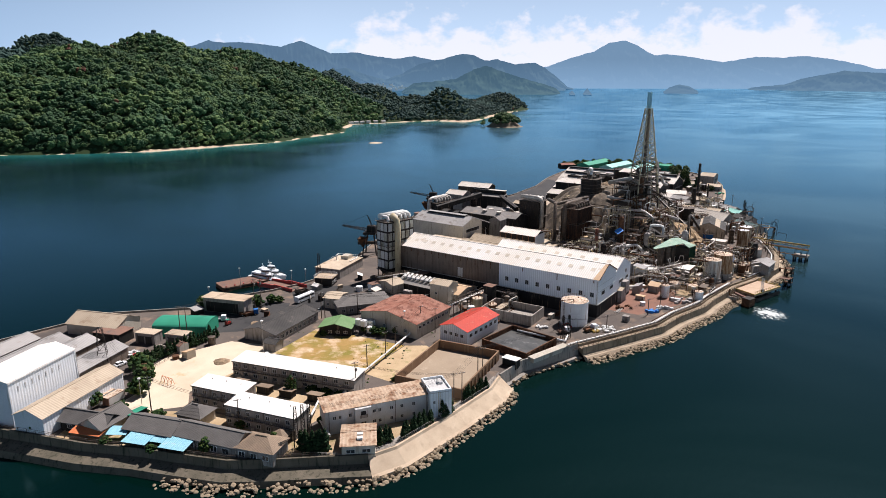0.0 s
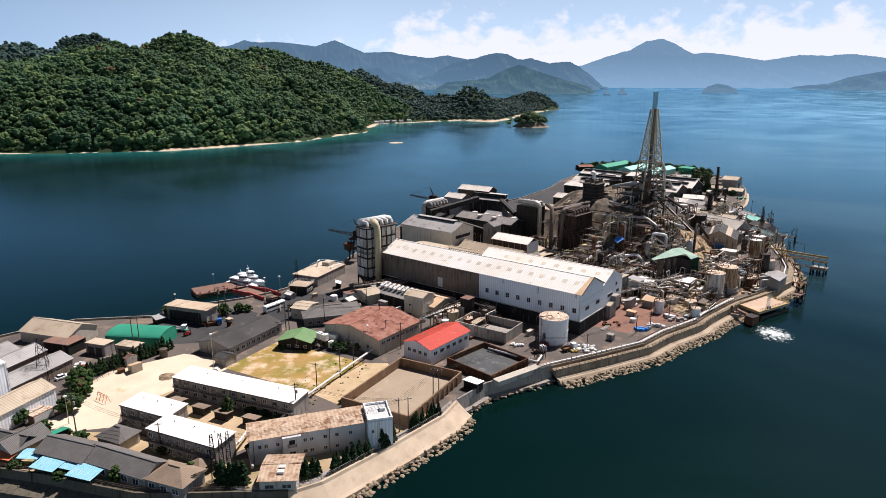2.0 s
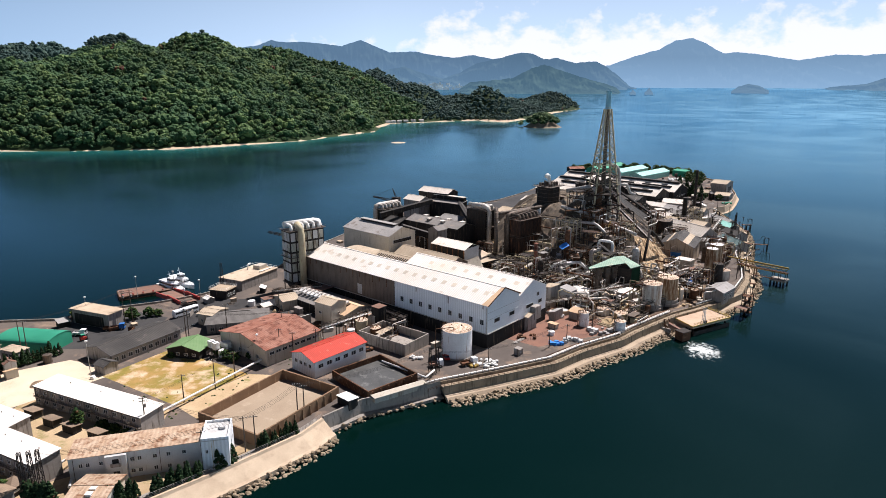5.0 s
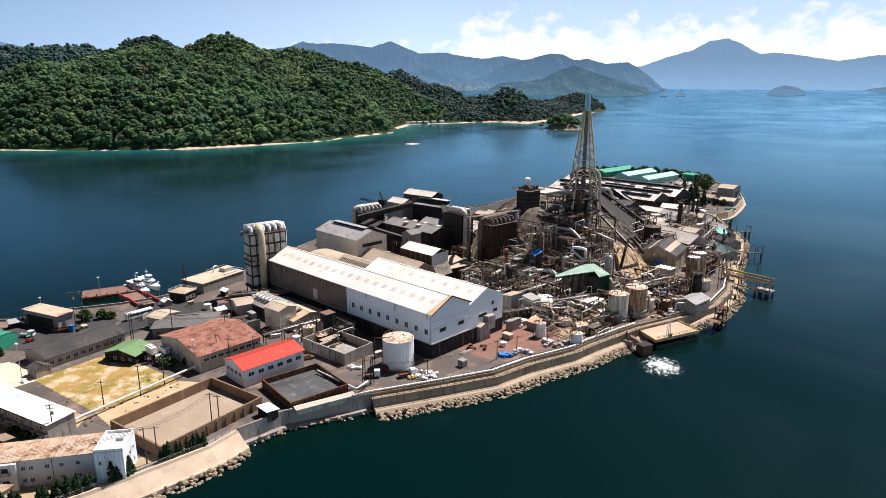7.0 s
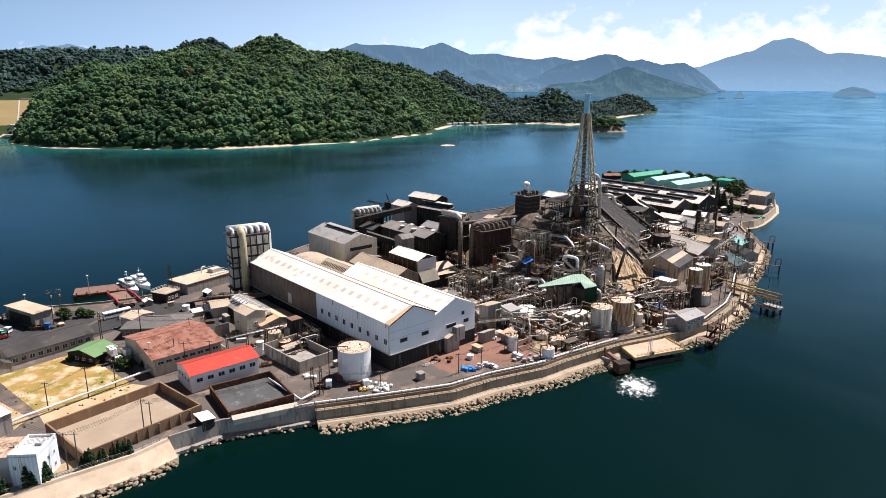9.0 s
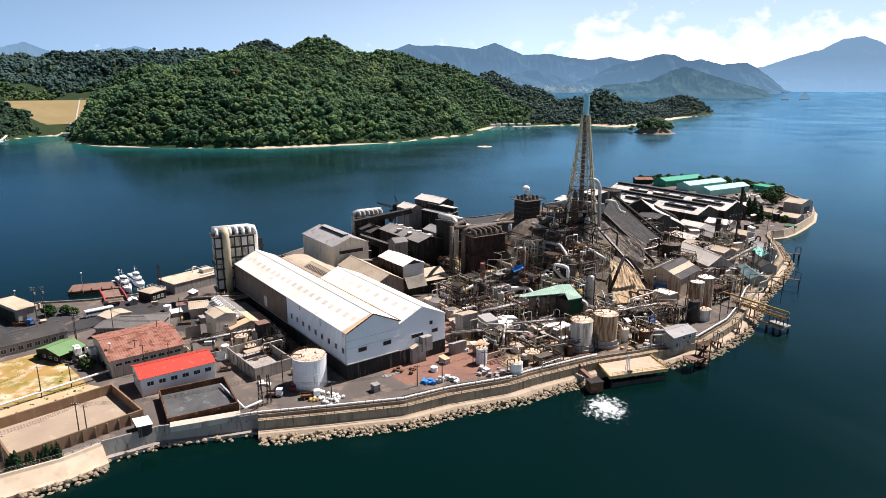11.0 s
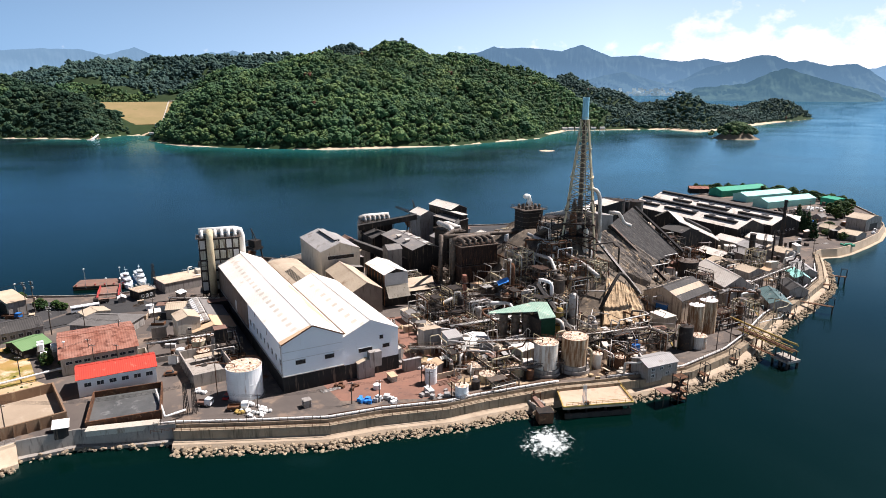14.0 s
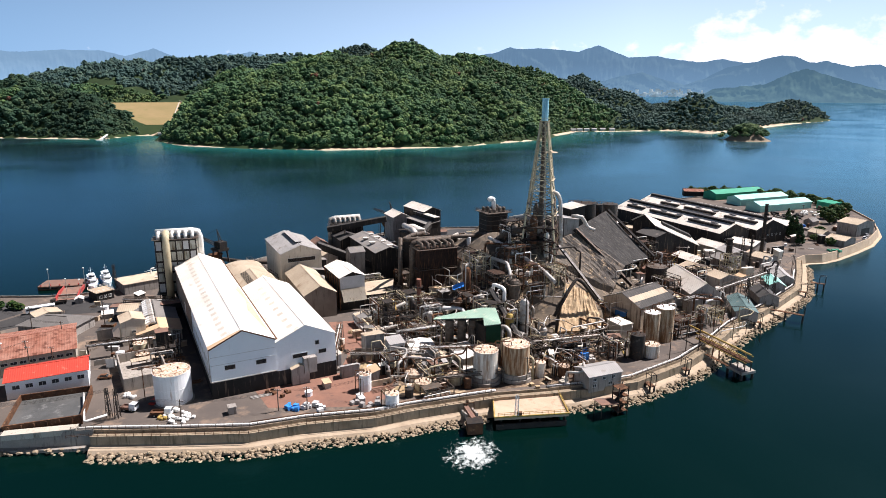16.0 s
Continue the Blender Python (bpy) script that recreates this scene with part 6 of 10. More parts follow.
for label, x, y, r, L, W, h, rise in saw_walls:
    ob = building("long_hall", label, x, y, r, L, W, h, "gable", rise, wall="dark_wall", cover="pale_roof", over=0.5, category="hall", group="long halls", windows=[("d", 5, 4.2, 1.5, 1.2, 5, 3.5)])
    part("ridge_vent", Shape().box(L / 2, -W / 2, h + rise - 0.3, L - 3, 2.4, 1.4), "dark_wall", ob)
    part("vent_cap", Shape().box(L / 2, -W / 2, h + rise + 1.1, L - 2.4, 3.0, 0.15), "dark_roof", ob)
    for s, l in ((8, 24), (40, 26), (72, 16)):
        part("roof_vent", Shape().box(s + l / 2 - 3, -W * 0.78, h + rise * 0.45, l, 2.2, 1.3), "dark_wall", ob)
        part("roof_vent", Shape().box(s + l / 2 + 2, -W * 0.24, h + rise * 0.45, l * 0.9, 2.2, 1.3), "dark_wall", ob)
    for k in range(6):
        part("skylight", Shape().box(12 + 14 * k, -W * 0.62, h + rise * 0.76, 5.0, 2.0, 0.35), "grey_roof", ob)
building("low_hall", "low hall with a white sheet roof behind the halls", 212.0, 576.0, 143.0, 80.0, -14.0, 6.5, "gable", 2.0, wall="dark_wall", cover="white_roof_worn", over=0.4, category="hall")
for label, x, y, L, c, w in (("long green sheet-roofed hall", 159.0, 700.0, 54.0, "green_sheet", "green_sheet"), ("long turquoise sheet-roofed hall", 179.0, 680.0, 52.0, "turquoise_sheet", "turquoise_sheet"), ("long turquoise sheet-roofed hall", 194.5, 656.0, 54.0, "turquoise_sheet", "turquoise_sheet")):
    building("green_hall", label, x, y, 50.0, L, 14.0, 5.2, "gable", 2.4, wall=w, cover=c, over=0.4, category="hall", group="green halls")
building("green_store", "dark green box store under trees", 243.0, 690.0, 137, 14.0, -9.0, 5.6, "mono", 0.8, wall="green_sheet", cover="green_sheet", over=0.3)
building("far_house", "small house with a dull red roof", 132.0, 712.0, 16.0, 16.0, 10.0, 4.0, "gable", 1.6, wall="dark_wall", cover="rust_roof", over=0.4, category="house")
building("point_shed", "grey shed with a pale gable roof on the point", 251.5, 593.0, 146, 12.5, -19.0, 8.0, "gable", 2.0, wall="grey_wall", cover="beige_roof", over=0.5, doors=[("d", 9.5, 0, 9, 4.8, 1, 1)])
building("point_shed", "low shed with a pale roof near the water", 243.0, 558.0, 150, 11.0, -13.0, 3.8, "gable", 1.6, wall="grey_wall", cover="beige_roof", over=0.5)
for x, y, r, L, W, h, c in ((195.0, 394.0, 104, 20, -8.5, 3.4, "teal_roof"), (203.5, 486.0, 150, 13, -10, 4.6, "beige_roof"), (186.0, 486.0, 128, 20, -12, 5.0, "light_grey_roof"), (196.0, 512.0, 158, 15, -16, 5.0, "pale_roof"), (178.0, 497.0, 143, 16, -12, 5.2, "pale_roof"),
                            (209.0, 455.0, 106, 24, -7.5, 3.2, "light_grey_roof"), (206.0, 440.0, 106, 13, -7, 3.6, "turquoise_sheet"), (152.0, 455.0, 144, 14, -13, 17.0, "dark_roof"),
                            (188.0, 466.0, 134, 16, -9, 5.0, "grey_roof"), (172.0, 452.0, 140, 16, -10, 7.0, "pale_roof"), (203.0, 418.0, 110, 14, -8, 3.6, "dark_roof"), (232.0, 575.0, 140, 10, -8, 3.4, "beige_roof"), (228.0, 618.0, 60, 8, 6, 3.2, "grey_roof")):
    building("shed", {"teal_roof": "low shed with a dark teal roof", "turquoise_sheet": "small shed with a turquoise roof", "dark_roof": "dark sheet-clad shed with a black roof", "pale_roof": "shed with a bleached pale sheet roof",
                      "beige_roof": "shed with a stained beige roof"}.get(c, "grey sheet shed with a ribbed roof"), x, y, r, L, W, h, "gable", 1.8, wall="dark_wall" if h > 6 else "grey_wall", cover=c, over=0.4, category="shed")
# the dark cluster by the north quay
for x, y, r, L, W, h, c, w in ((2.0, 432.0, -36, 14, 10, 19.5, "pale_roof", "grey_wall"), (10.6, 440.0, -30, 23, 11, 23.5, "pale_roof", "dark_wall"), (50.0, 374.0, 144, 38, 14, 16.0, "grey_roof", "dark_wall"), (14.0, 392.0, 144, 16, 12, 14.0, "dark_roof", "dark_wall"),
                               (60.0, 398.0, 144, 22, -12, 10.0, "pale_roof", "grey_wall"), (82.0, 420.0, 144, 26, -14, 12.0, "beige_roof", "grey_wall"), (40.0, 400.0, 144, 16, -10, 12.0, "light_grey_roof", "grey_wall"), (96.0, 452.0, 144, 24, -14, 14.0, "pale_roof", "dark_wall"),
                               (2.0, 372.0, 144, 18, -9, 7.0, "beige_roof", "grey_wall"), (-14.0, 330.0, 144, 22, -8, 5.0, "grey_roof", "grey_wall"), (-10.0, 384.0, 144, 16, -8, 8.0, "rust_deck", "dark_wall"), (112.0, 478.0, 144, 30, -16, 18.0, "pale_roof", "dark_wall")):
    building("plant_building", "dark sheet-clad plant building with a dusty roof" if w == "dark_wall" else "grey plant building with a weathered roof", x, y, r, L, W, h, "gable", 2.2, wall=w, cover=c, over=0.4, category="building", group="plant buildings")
for x, y, L, W, h, c in ((68, 436, 18, 9, 6, "beige_roof"), (52, 452, 16, 8, 5, "pale_roof"), (86, 452, 14, 9, 7, "light_grey_roof"), (74, 470, 20, 9, 5, "beige_roof"), (104, 500, 20, 10, 6, "grey_roof"), (36, 444, 12, 8, 6, "dark_roof"), (120, 540, 24, 10, 6, "pale_roof")):
    building("quay_shed", "low dusty shed on the north quay", x, y, 144, L, W, h, "gable", 1.4, wall="dark_wall", cover=c, over=0.4, category="shed", group="quay sheds")
mill = building("mill_house", "black sheet-clad mill house with a stepped pale roof strip", 19.0, 429.0, -30, 23.0, 8.0, 19.0, "monob", 1.2, wall="dark_wall", cover="grey_roof", over=0.3)
part("roof_monitor", Shape().box(11.5, 6.2, 20.2, 22.0, 3.0, 2.2), "dark_wall", mill)
part("monitor_cap", Shape().box(11.5, 6.2, 22.4, 23.0, 3.8, 0.2), "pale_roof", mill)
hoist_t = building("hoist_tower", "narrow grey hoist tower with a dark opening under a gable", 36.5, 361.5, 144, 7.0, 7.0, 16.5, "cross", 1.8, wall="grey_wall", cover="grey_roof", over=0.3)
# black panel in place of the shaded hole under the gable
part("opening", Shape().box(3.5, -0.03, 10.5, 2.6, 0.12, 4.6), "tyre", hoist_t)
for x, y in ((44, 372), (36, 378), (29, 383), (22, 388), (33, 373), (25, 379)):
    cowl = thing("roof_cowl", x, y, GROUND + 17.0, 144, "pale square ventilation cowl on a dark roof", "vent", "roof cowls")
    part("curb", Shape().box(0, 0, -0.8, 1.8, 1.8, 1.7), "grey_wall", cowl)
    part("hood", Shape().box(0, 0, 0.9, 2.6, 2.6, 0.5), "pale_roof", cowl)


# ---- plant equipment ----
def platform(parent, r, z, material, n=8):
    """A round service platform: deck, two hoops and posts."""
    part("platform", Shape().lathe([(0, r), (1, r)], 16, (0, 0, z), (0, 0, z + 0.1)), material, parent)
    hoop = [((r - 0.06) * math.cos(0.3927 * i), (r - 0.06) * math.sin(0.3927 * i)) for i in range(17)]
    for h in (0.5, 1.0):
        part("rail", Shape().tube([(a, b, z + h) for a, b in hoop], 0.04, 4), material, parent)
    for i in range(n):
        part("post", Shape().box((r - 0.06) * math.cos(6.2832 * i / n), (r - 0.06) * math.sin(6.2832 * i / n), z + 0.1, 0.07, 0.07, 0.92), material, parent)


def tank(x, y, r, h, body, label, z=GROUND, plinth=0.0, rail=True, top="tank_top", dome=0.4, group="storage tanks"):
    ob = thing("storage_tank", x, y, z, 0, label, "tank", group)
    claim(x - r, y - r, 0, 2 * r, 2 * r)
    if plinth:
        part("plinth", Shape().lathe([(0, r + 1.0), (0.55, r + 1.0), (0.56, r + 0.5), (1, r + 0.5)], 28, (0, 0, -0.5), (0, 0, plinth)), "grey_concrete", ob)
    part("shell", Shape().lathe([(0, r), (0.5, r), (0.5, r + 0.05), (0.515, r + 0.05), (0.515, r), (0.98, r), (0.98, r + 0.08), (1, r + 0.08)], 32, (0, 0, plinth - 0.1), (0, 0, plinth + h)), body, ob, smooth=False)
    part("roof", Shape().lathe([(0, r), (0.5, r * 0.6), (1, r * 0.12)], 28, (0, 0, plinth + h), (0, 0, plinth + h + dome)), top, ob)
    if rail:
        for zz, name in ((0.9, "rail"), (0.45, "mid_rail")):
            part(name, Shape().tube([((r - 0.1) * math.cos(0.3927 * i), (r - 0.1) * math.sin(0.3927 * i), plinth + h + zz) for i in range(17)], 0.04, 5), "rust", ob)
        for i in range(10):
            part("rail_post", Shape().box((r - 0.1) * math.cos(0.6283 * i), (r - 0.1) * math.sin(0.6283 * i), plinth + h - 0.02, 0.06, 0.06, 0.92), "rust", ob)
    lad = Shape()
    for s in (-0.25, 0.25):
        lad.beam((r + 0.15, s, plinth), (r + 0.15, s, plinth + h + 0.9), 0.06)
    for k in range(int(h / 0.6)):
        lad.beam((r + 0.15, -0.25, plinth + 0.4 + 0.6 * k), (r + 0.15, 0.25, plinth + 0.4 + 0.6 * k), 0.05)
    lad_ob = part("ladder", lad, "rust", ob)
    lad_ob.matrix_basis = pose(0, 0, 0, 0, 0, -150)
    part("nozzle", Shape().cyl((0.3 * r, 0.2 * r, plinth + h), (0.3 * r, 0.2 * r, plinth + h + 0.9), 0.25, n=8), "rust", ob)
    part("nozzle", Shape().cyl((-0.4 * r, 0.3 * r, plinth + h), (-0.4 * r, 0.3 * r, plinth + h + 0.7), 0.18, n=8), "rust", ob)
    part("vent_pipe", Shape().tube([(-0.2 * r, -0.5 * r, plinth + h + 0.3), (-0.2 * r, -0.5 * r, plinth + h + 1.2), (-1.3 * r, -0.9 * r, plinth + h + 1.2), (-1.3 * r, -0.9 * r, plinth)], 0.14, 6), "rust", ob)
    return ob


def vessel(x, y, z, r, h, body, label="upright steel process vessel with platforms", levels=2, seed=0):
    rng = random.Random(seed)
    ob = thing("process_vessel", x, y, z, rng.uniform(0, 360), label, "vessel", "process vessels")
    part("shell", Shape().lathe([(0, r * 0.9), (0.08, r * 0.9), (0.1, r), (0.5, r), (0.5, r * 1.06), (0.52, r * 1.06), (0.52, r), (0.9, r), (0.97, r * 0.7), (1, r * 0.25)], 18, (0, 0, -0.4), (0, 0, h)), body, ob, smooth=False)
    for k in range(levels):
        zz = h * (0.45 + 0.42 * k)
        platform(ob, r + 0.9, zz, "steel")
    out = rng.uniform(2.0, 4.0)
    part("top_pipe", Shape().tube([(0, 0, h - 0.1), (0, 0, h + 1.3), (r + out * 0.4, 0, h + 1.3), (r + out * 0.4, 0, rng.uniform(0.1, 0.5) * h)], rng.uniform(0.18, 0.4), 8), rng.choice(("pale_pipe", "white_pipe", "steel")), ob, smooth=True)
    return ob


def steel_frame(x, y, z, yaw, L, W, floors, fh, seed, steel="steel", fill=0.6):
    """An open steel structure with floors, rails, vessels and pipes."""
    rng = random.Random(seed)
    ob = thing("steel_structure", x, y, z, yaw, "open steel process structure with pipes and platforms", "structure", "steel structures")
    nx_, ny_ = max(2, round(L / 4) + 1), max(2, round(W / 4) + 1)
    H = floors * fh
    for i in range(nx_):
        for j in range(ny_):
            part("column", Shape().box(-L / 2 + L * i / (nx_ - 1), -W / 2 + W * j / (ny_ - 1), -1.5, 0.28, 0.28, H + 1.5), steel, ob)
    for k in range(1, floors + 1):
        zz = k * fh
        for j in range(ny_):
            part("beam", Shape().box(0, -W / 2 + W * j / (ny_ - 1), zz - 0.3, L, 0.2, 0.3), steel, ob)
        for i in range(nx_):
            part("beam", Shape().box(-L / 2 + L * i / (nx_ - 1), 0, zz - 0.31, 0.2, W, 0.3), steel, ob)
        w, d = L * rng.uniform(0.35, 0.75), W * rng.uniform(0.4, 0.8)
        part("deck", Shape().box((L - w) / 2 * rng.choice((-1, 1)), (W - d) / 2 * rng.choice((-1, 1)), zz, w, d, 0.08), rng.choice(("steel", "black_steel", "black_steel", "dark_rust")), ob)
        r = Shape()
        for s in (-1, 1):
            r.beam((-L / 2, s * W / 2, zz + 1.0), (L / 2, s * W / 2, zz + 1.0), 0.06).beam((-L / 2, s * W / 2, zz + 0.5), (L / 2, s * W / 2, zz + 0.5), 0.05)
            for i in range(int(L / 1.5) + 1):
                r.beam((-L / 2 + 1.5 * i, s * W / 2, zz), (-L / 2 + 1.5 * i, s * W / 2, zz + 1.0), 0.05)
        part("handrail", r, rng.choice(("cream_steel", "steel", "steel", "rust", "pale_pipe")), ob, kind="stuff")
        for _ in range(rng.randint(1, 2) if rng.random() < fill + 0.3 else 0):
            q, hh = rng.uniform(0.6, 1.3), rng.uniform(1.2, fh * 0.95)
            px, py = rng.uniform(-L / 2 + 1, L / 2 - 1), rng.uniform(-W / 2 + 1, W / 2 - 1)
            part("drum", Shape().lathe([(0, q), (0.9, q), (1, q * 0.5)], 12, (px, py, zz - fh + 0.1), (px, py, zz - fh + 0.1 + hh)), rng.choice(("steel", "pale_pipe", "tank_stained", "rust", "cream_steel")), ob)
    brace = Shape()
    for s in (-1, 1):
        for i in range(nx_ - 1):
            a, b = -L / 2 + L * i / (nx_ - 1), -L / 2 + L * (i + 1) / (nx_ - 1)
            k = rng.randint(0, floors - 1)
            brace.beam((a, s * W / 2, k * fh), (b, s * W / 2, (k + 1) * fh), 0.12)
    part("bracing", brace, steel, ob)
    for _ in range(rng.randint(8, 12)):
        zz = rng.uniform(0.25, 1.15) * H
        s = rng.choice((-1, 1))
        py = s * (W / 2 + rng.uniform(0.2, 0.8))
        a, b = rng.uniform(-L / 2 - 2, 0), rng.uniform(0, L / 2 + 2)
        part("pipe", Shape().tube([(a, py, rng.uniform(0.2, 2)), (a, py, zz), (b, py, zz), (b, py, max(0.3, zz - rng.uniform(1, 5)))], rng.uniform(0.07, 0.24), 6), rng.choice(("pale_pipe", "pale_pipe", "steel", "rust", "white_pipe", "black_steel")), ob, smooth=True)
    stair = Shape()
    for k in range(floors):
        a, b = (-L / 2, -L / 2 + fh * 1.1) if k % 2 == 0 else (-L / 2 + fh * 1.1, -L / 2)
        stair.beam((a, -W / 2 - 0.6, k * fh), (b, -W / 2 - 0.6, (k + 1) * fh), 0.7, 0.12).beam((a, -W / 2 - 0.95, k * fh + 1), (b, -W / 2 - 0.95, (k + 1) * fh + 1), 0.05)
    part("stair", stair, rng.choice(("yellow_steel", "rust", "steel")), ob)
    return ob


def duct(points, r, material, label="thick riveted steel duct with bends", name="duct", rings=True):
    ob = new(name)
    p0 = Vector(points[0])
    ob.matrix_basis = pose(*p0)
    tagged(ob, label, "pipe", "ducts and pipes")
    rel = [Vector(p) - p0 for p in points]
    part("tube", Shape().tube(rel, r, 12), material, ob, smooth=True)
    if rings:
        for a, b in zip(rel, rel[1:]):
            d = (b - a)
            n = max(1, int(d.length / 5))
            for i in range(n):
                o = a + d * (i + 0.5) / n
                part("flange", Shape().cyl(o - d.normalized() * 0.1, o + d.normalized() * 0.1, r * 1.12, n=12), material, ob)
    return ob


def pipe_bridge(p, q, z, w, material="steel", pipes=4, seed=0):
    """A pipe rack on trestles between two points."""
    rng = random.Random(seed)
    p, q = Vector((*p, GROUND)), Vector((*q, GROUND))
    d = q - p
    L = d.length
    ob = thing("pipe_bridge", p.x, p.y, GROUND, math.degrees(math.atan2(d.y, d.x)), "pipe bridge on steel trestles carrying lagged pipes", "pipe rack", "pipe bridges")
    n = max(2, round(L / 7) + 1)
    for i in range(n):
        s = L * i / (n - 1)
        part("trestle", Shape().box(s, -w / 2, -0.4, 0.25, 0.25, z + 0.4).box(s, w / 2, -0.4, 0.25, 0.25, z + 0.4).box(s, 0, z - 0.25, 0.25, w, 0.25).box(s, 0, z + 1.2, 0.2, w, 0.2), material, ob)
    g = Shape()
    for s in (-1, 1):
        g.beam((0, s * w / 2, z), (L, s * w / 2, z), 0.18).beam((0, s * w / 2, z + 1.3), (L, s * w / 2, z + 1.3), 0.14)
        m = max(2, int(L / 1.8))
        for i in range(m):
            g.beam((L * i / m, s * w / 2, z + (1.3 if i % 2 else 0)), (L * (i + 1) / m, s * w / 2, z + (0 if i % 2 else 1.3)), 0.08)
    part("girder", g, material, ob)
    for k in range(pipes):
        r = rng.uniform(0.1, 0.28)
        y = -w / 2 + 0.35 + (w - 0.7) * k / max(1, pipes - 1)
        part("pipe", Shape().tube([(-0.5, y, z + r + 0.05), (L + 0.5, y, z + r + 0.05)], r, 8), rng.choice(("white_pipe", "pale_pipe", "pale_pipe", "rust", "steel")), ob, smooth=True)
    return ob


def conveyor(p, q, w=2.2, h=2.0, cover="dark_roof", wall="dark_wall", label="sloping enclosed conveyor gallery on steel legs"):
    p, q = Vector(p), Vector(q)
    ob = thing("conveyor", p.x, p.y, p.z, 0, label, "conveyor", "conveyor galleries")
    d = q - p
    part("gallery", Shape().beam((0, 0, 0), d, w, h), wall, ob)
    part("roof", Shape().extrude([(-w / 2 - 0.2, h / 2), (w / 2 + 0.2, h / 2), (0, h / 2 + 0.5)], (0, 0, 0), d), cover, ob)
    n = max(1, int(d.length / 10))
    for i in range(1, n + 1):
        o = d * i / (n + 0.4)
        base = max(GROUND, hill_height(p.x + o.x, p.y + o.y)) - p.z - 0.5
        if o.z - h / 2 > base + 1:
            part("leg", Shape().beam((o.x - 0.9, o.y, base), (o.x - 0.4, o.y, o.z - h / 2), 0.22).beam((o.x + 0.9, o.y, base), (o.x + 0.4, o.y, o.z - h / 2), 0.22).beam((o.x - 0.7, o.y, base + (o.z - base) * 0.4), (o.x + 0.7, o.y, base + (o.z - base) * 0.4), 0.15), "steel", ob)
    return ob


# the chimney: a flue held in a tapering lattice tower
def lattice_chimney():
    bx, by, z0, z1 = 117.6, 374.4, 28.0, 82.0
    ob = thing("chimney_tower", bx, by, z0, 12, "tall tapering cream lattice chimney tower with a steel flue", "chimney")
    H = z1 - z0

    def half(s):
        return 7.9 * (1 - s) + 1.4 * s

    levels = [0, 0.1, 0.2, 0.3, 0.39, 0.48, 0.56, 0.64, 0.71, 0.78, 0.85, 0.92, 1.0]
    corners = [(-1, -1), (1, -1), (1, 1), (-1, 1)]
    for cx_, cy_ in corners:
        part("leg", Shape().beam((cx_ * half(0), cy_ * half(0), -7), (cx_ * half(1), cy_ * half(1), H), 0.6), "cream_steel", ob)
    for k, (a, b) in enumerate(zip(levels, levels[1:])):
        for i in range(4):
            (ax, ay), (bx_, by_) = corners[i], corners[(i + 1) % 4]
            w = 0.36 * (1 - 0.45 * a)
            lo0, lo1 = (ax * half(a), ay * half(a), a * H), (bx_ * half(a), by_ * half(a), a * H)
            hi0, hi1 = (ax * half(b), ay * half(b), b * H), (bx_ * half(b), by_ * half(b), b * H)
            m = "cream_steel" if a > 0.35 else ("steel" if a > 0.15 else "dark_rust")
            part("girt", Shape().beam(hi0, hi1, w), m, ob)
            part("brace", Shape().beam(lo0, hi1, w), m, ob)
            part("brace", Shape().beam(lo1, hi0, w), m, ob)
    part("flue", Shape().lathe([(0, 1.2), (0.4, 1.2), (0.41, 1.0), (1, 0.95)], 16, (0, 0, -2), (0, 0, H + 0.2)), "steel", ob)
    part("flue_top", Shape().lathe([(0, 1.35), (0.95, 1.3), (0.95, 1.45), (1, 1.45)], 16, (0, 0, H), (0, 0, H + 9.0)), "blue_sheet", ob, "faded light blue flue top")
    for s in (0.3, 0.56, 0.78, 1.0):
        w = half(s) * 2 + 0.6
        for i in range(4):
            (ax, ay), (bx_, by_) = corners[i], corners[(i + 1) % 4]
            part("walkway", Shape().beam((ax * w / 2, ay * w / 2, s * H), (bx_ * w / 2, by_ * w / 2, s * H), 0.7, 0.12).beam((ax * w / 2, ay * w / 2, s * H + 1), (bx_ * w / 2, by_ * w / 2, s * H + 1), 0.08), "cream_steel", ob)
    part("ladder", Shape().beam((half(0) * 0.4, -half(0) * 0.7, 0), (0.3, -1.5, H), 0.4, 0.15), "cream_steel", ob)
    for k, (x, y, r, h) in enumerate(((-2.6, -2.4, 1.6, 16), (2.8, 2.0, 1.8, 13), (-2.5, 2.8, 1.3, 20), (3.0, -2.6, 1.2, 9))):
        part("scrubber", Shape().lathe([(0, r), (0.85, r), (0.95, r * 0.6), (1, r * 0.3)], 14, (x, y, -2), (x, y, h)), ("rust", "black_steel", "steel", "tank_stained")[k], ob)
    for s in (0.1, 0.2):
        w = half(s) * 2
        part("floor_deck", Shape().box(-0.6, 0, s * H - 0.2, w * 0.9, w * 0.9, 0.15), "black_steel", ob)
    return ob


lattice_chimney()
duct([(126.6, 375, 30), (125.6, 375, 50), (124.2, 375, 53), (120.5, 375, 53.5)], 0.8, "pale_pipe", "great grey flue rising to the chimney", "flue_duct")
duct([(100, 384, 38), (112, 376, 42), (118, 373, 36)], 1.3, "pale_pipe", "grey flue duct from the silo house to the chimney", "flue_duct")
duct([(98, 372, 30), (106, 368, 36), (116, 371, 38)], 1.3, "steel", "dark flue duct beside the chimney foot", "flue_duct")
duct([(96, 370, 32), (108, 364, 30), (124, 360, 24), (132, 352, 22)], 0.8, "pale_pipe", "long grey duct across the mound")
duct([(128, 384, 42), (132, 386, 42), (134, 388, 37), (137, 389, 36)], 0.8, "pale_pipe", "pale bent duct by the chimney")
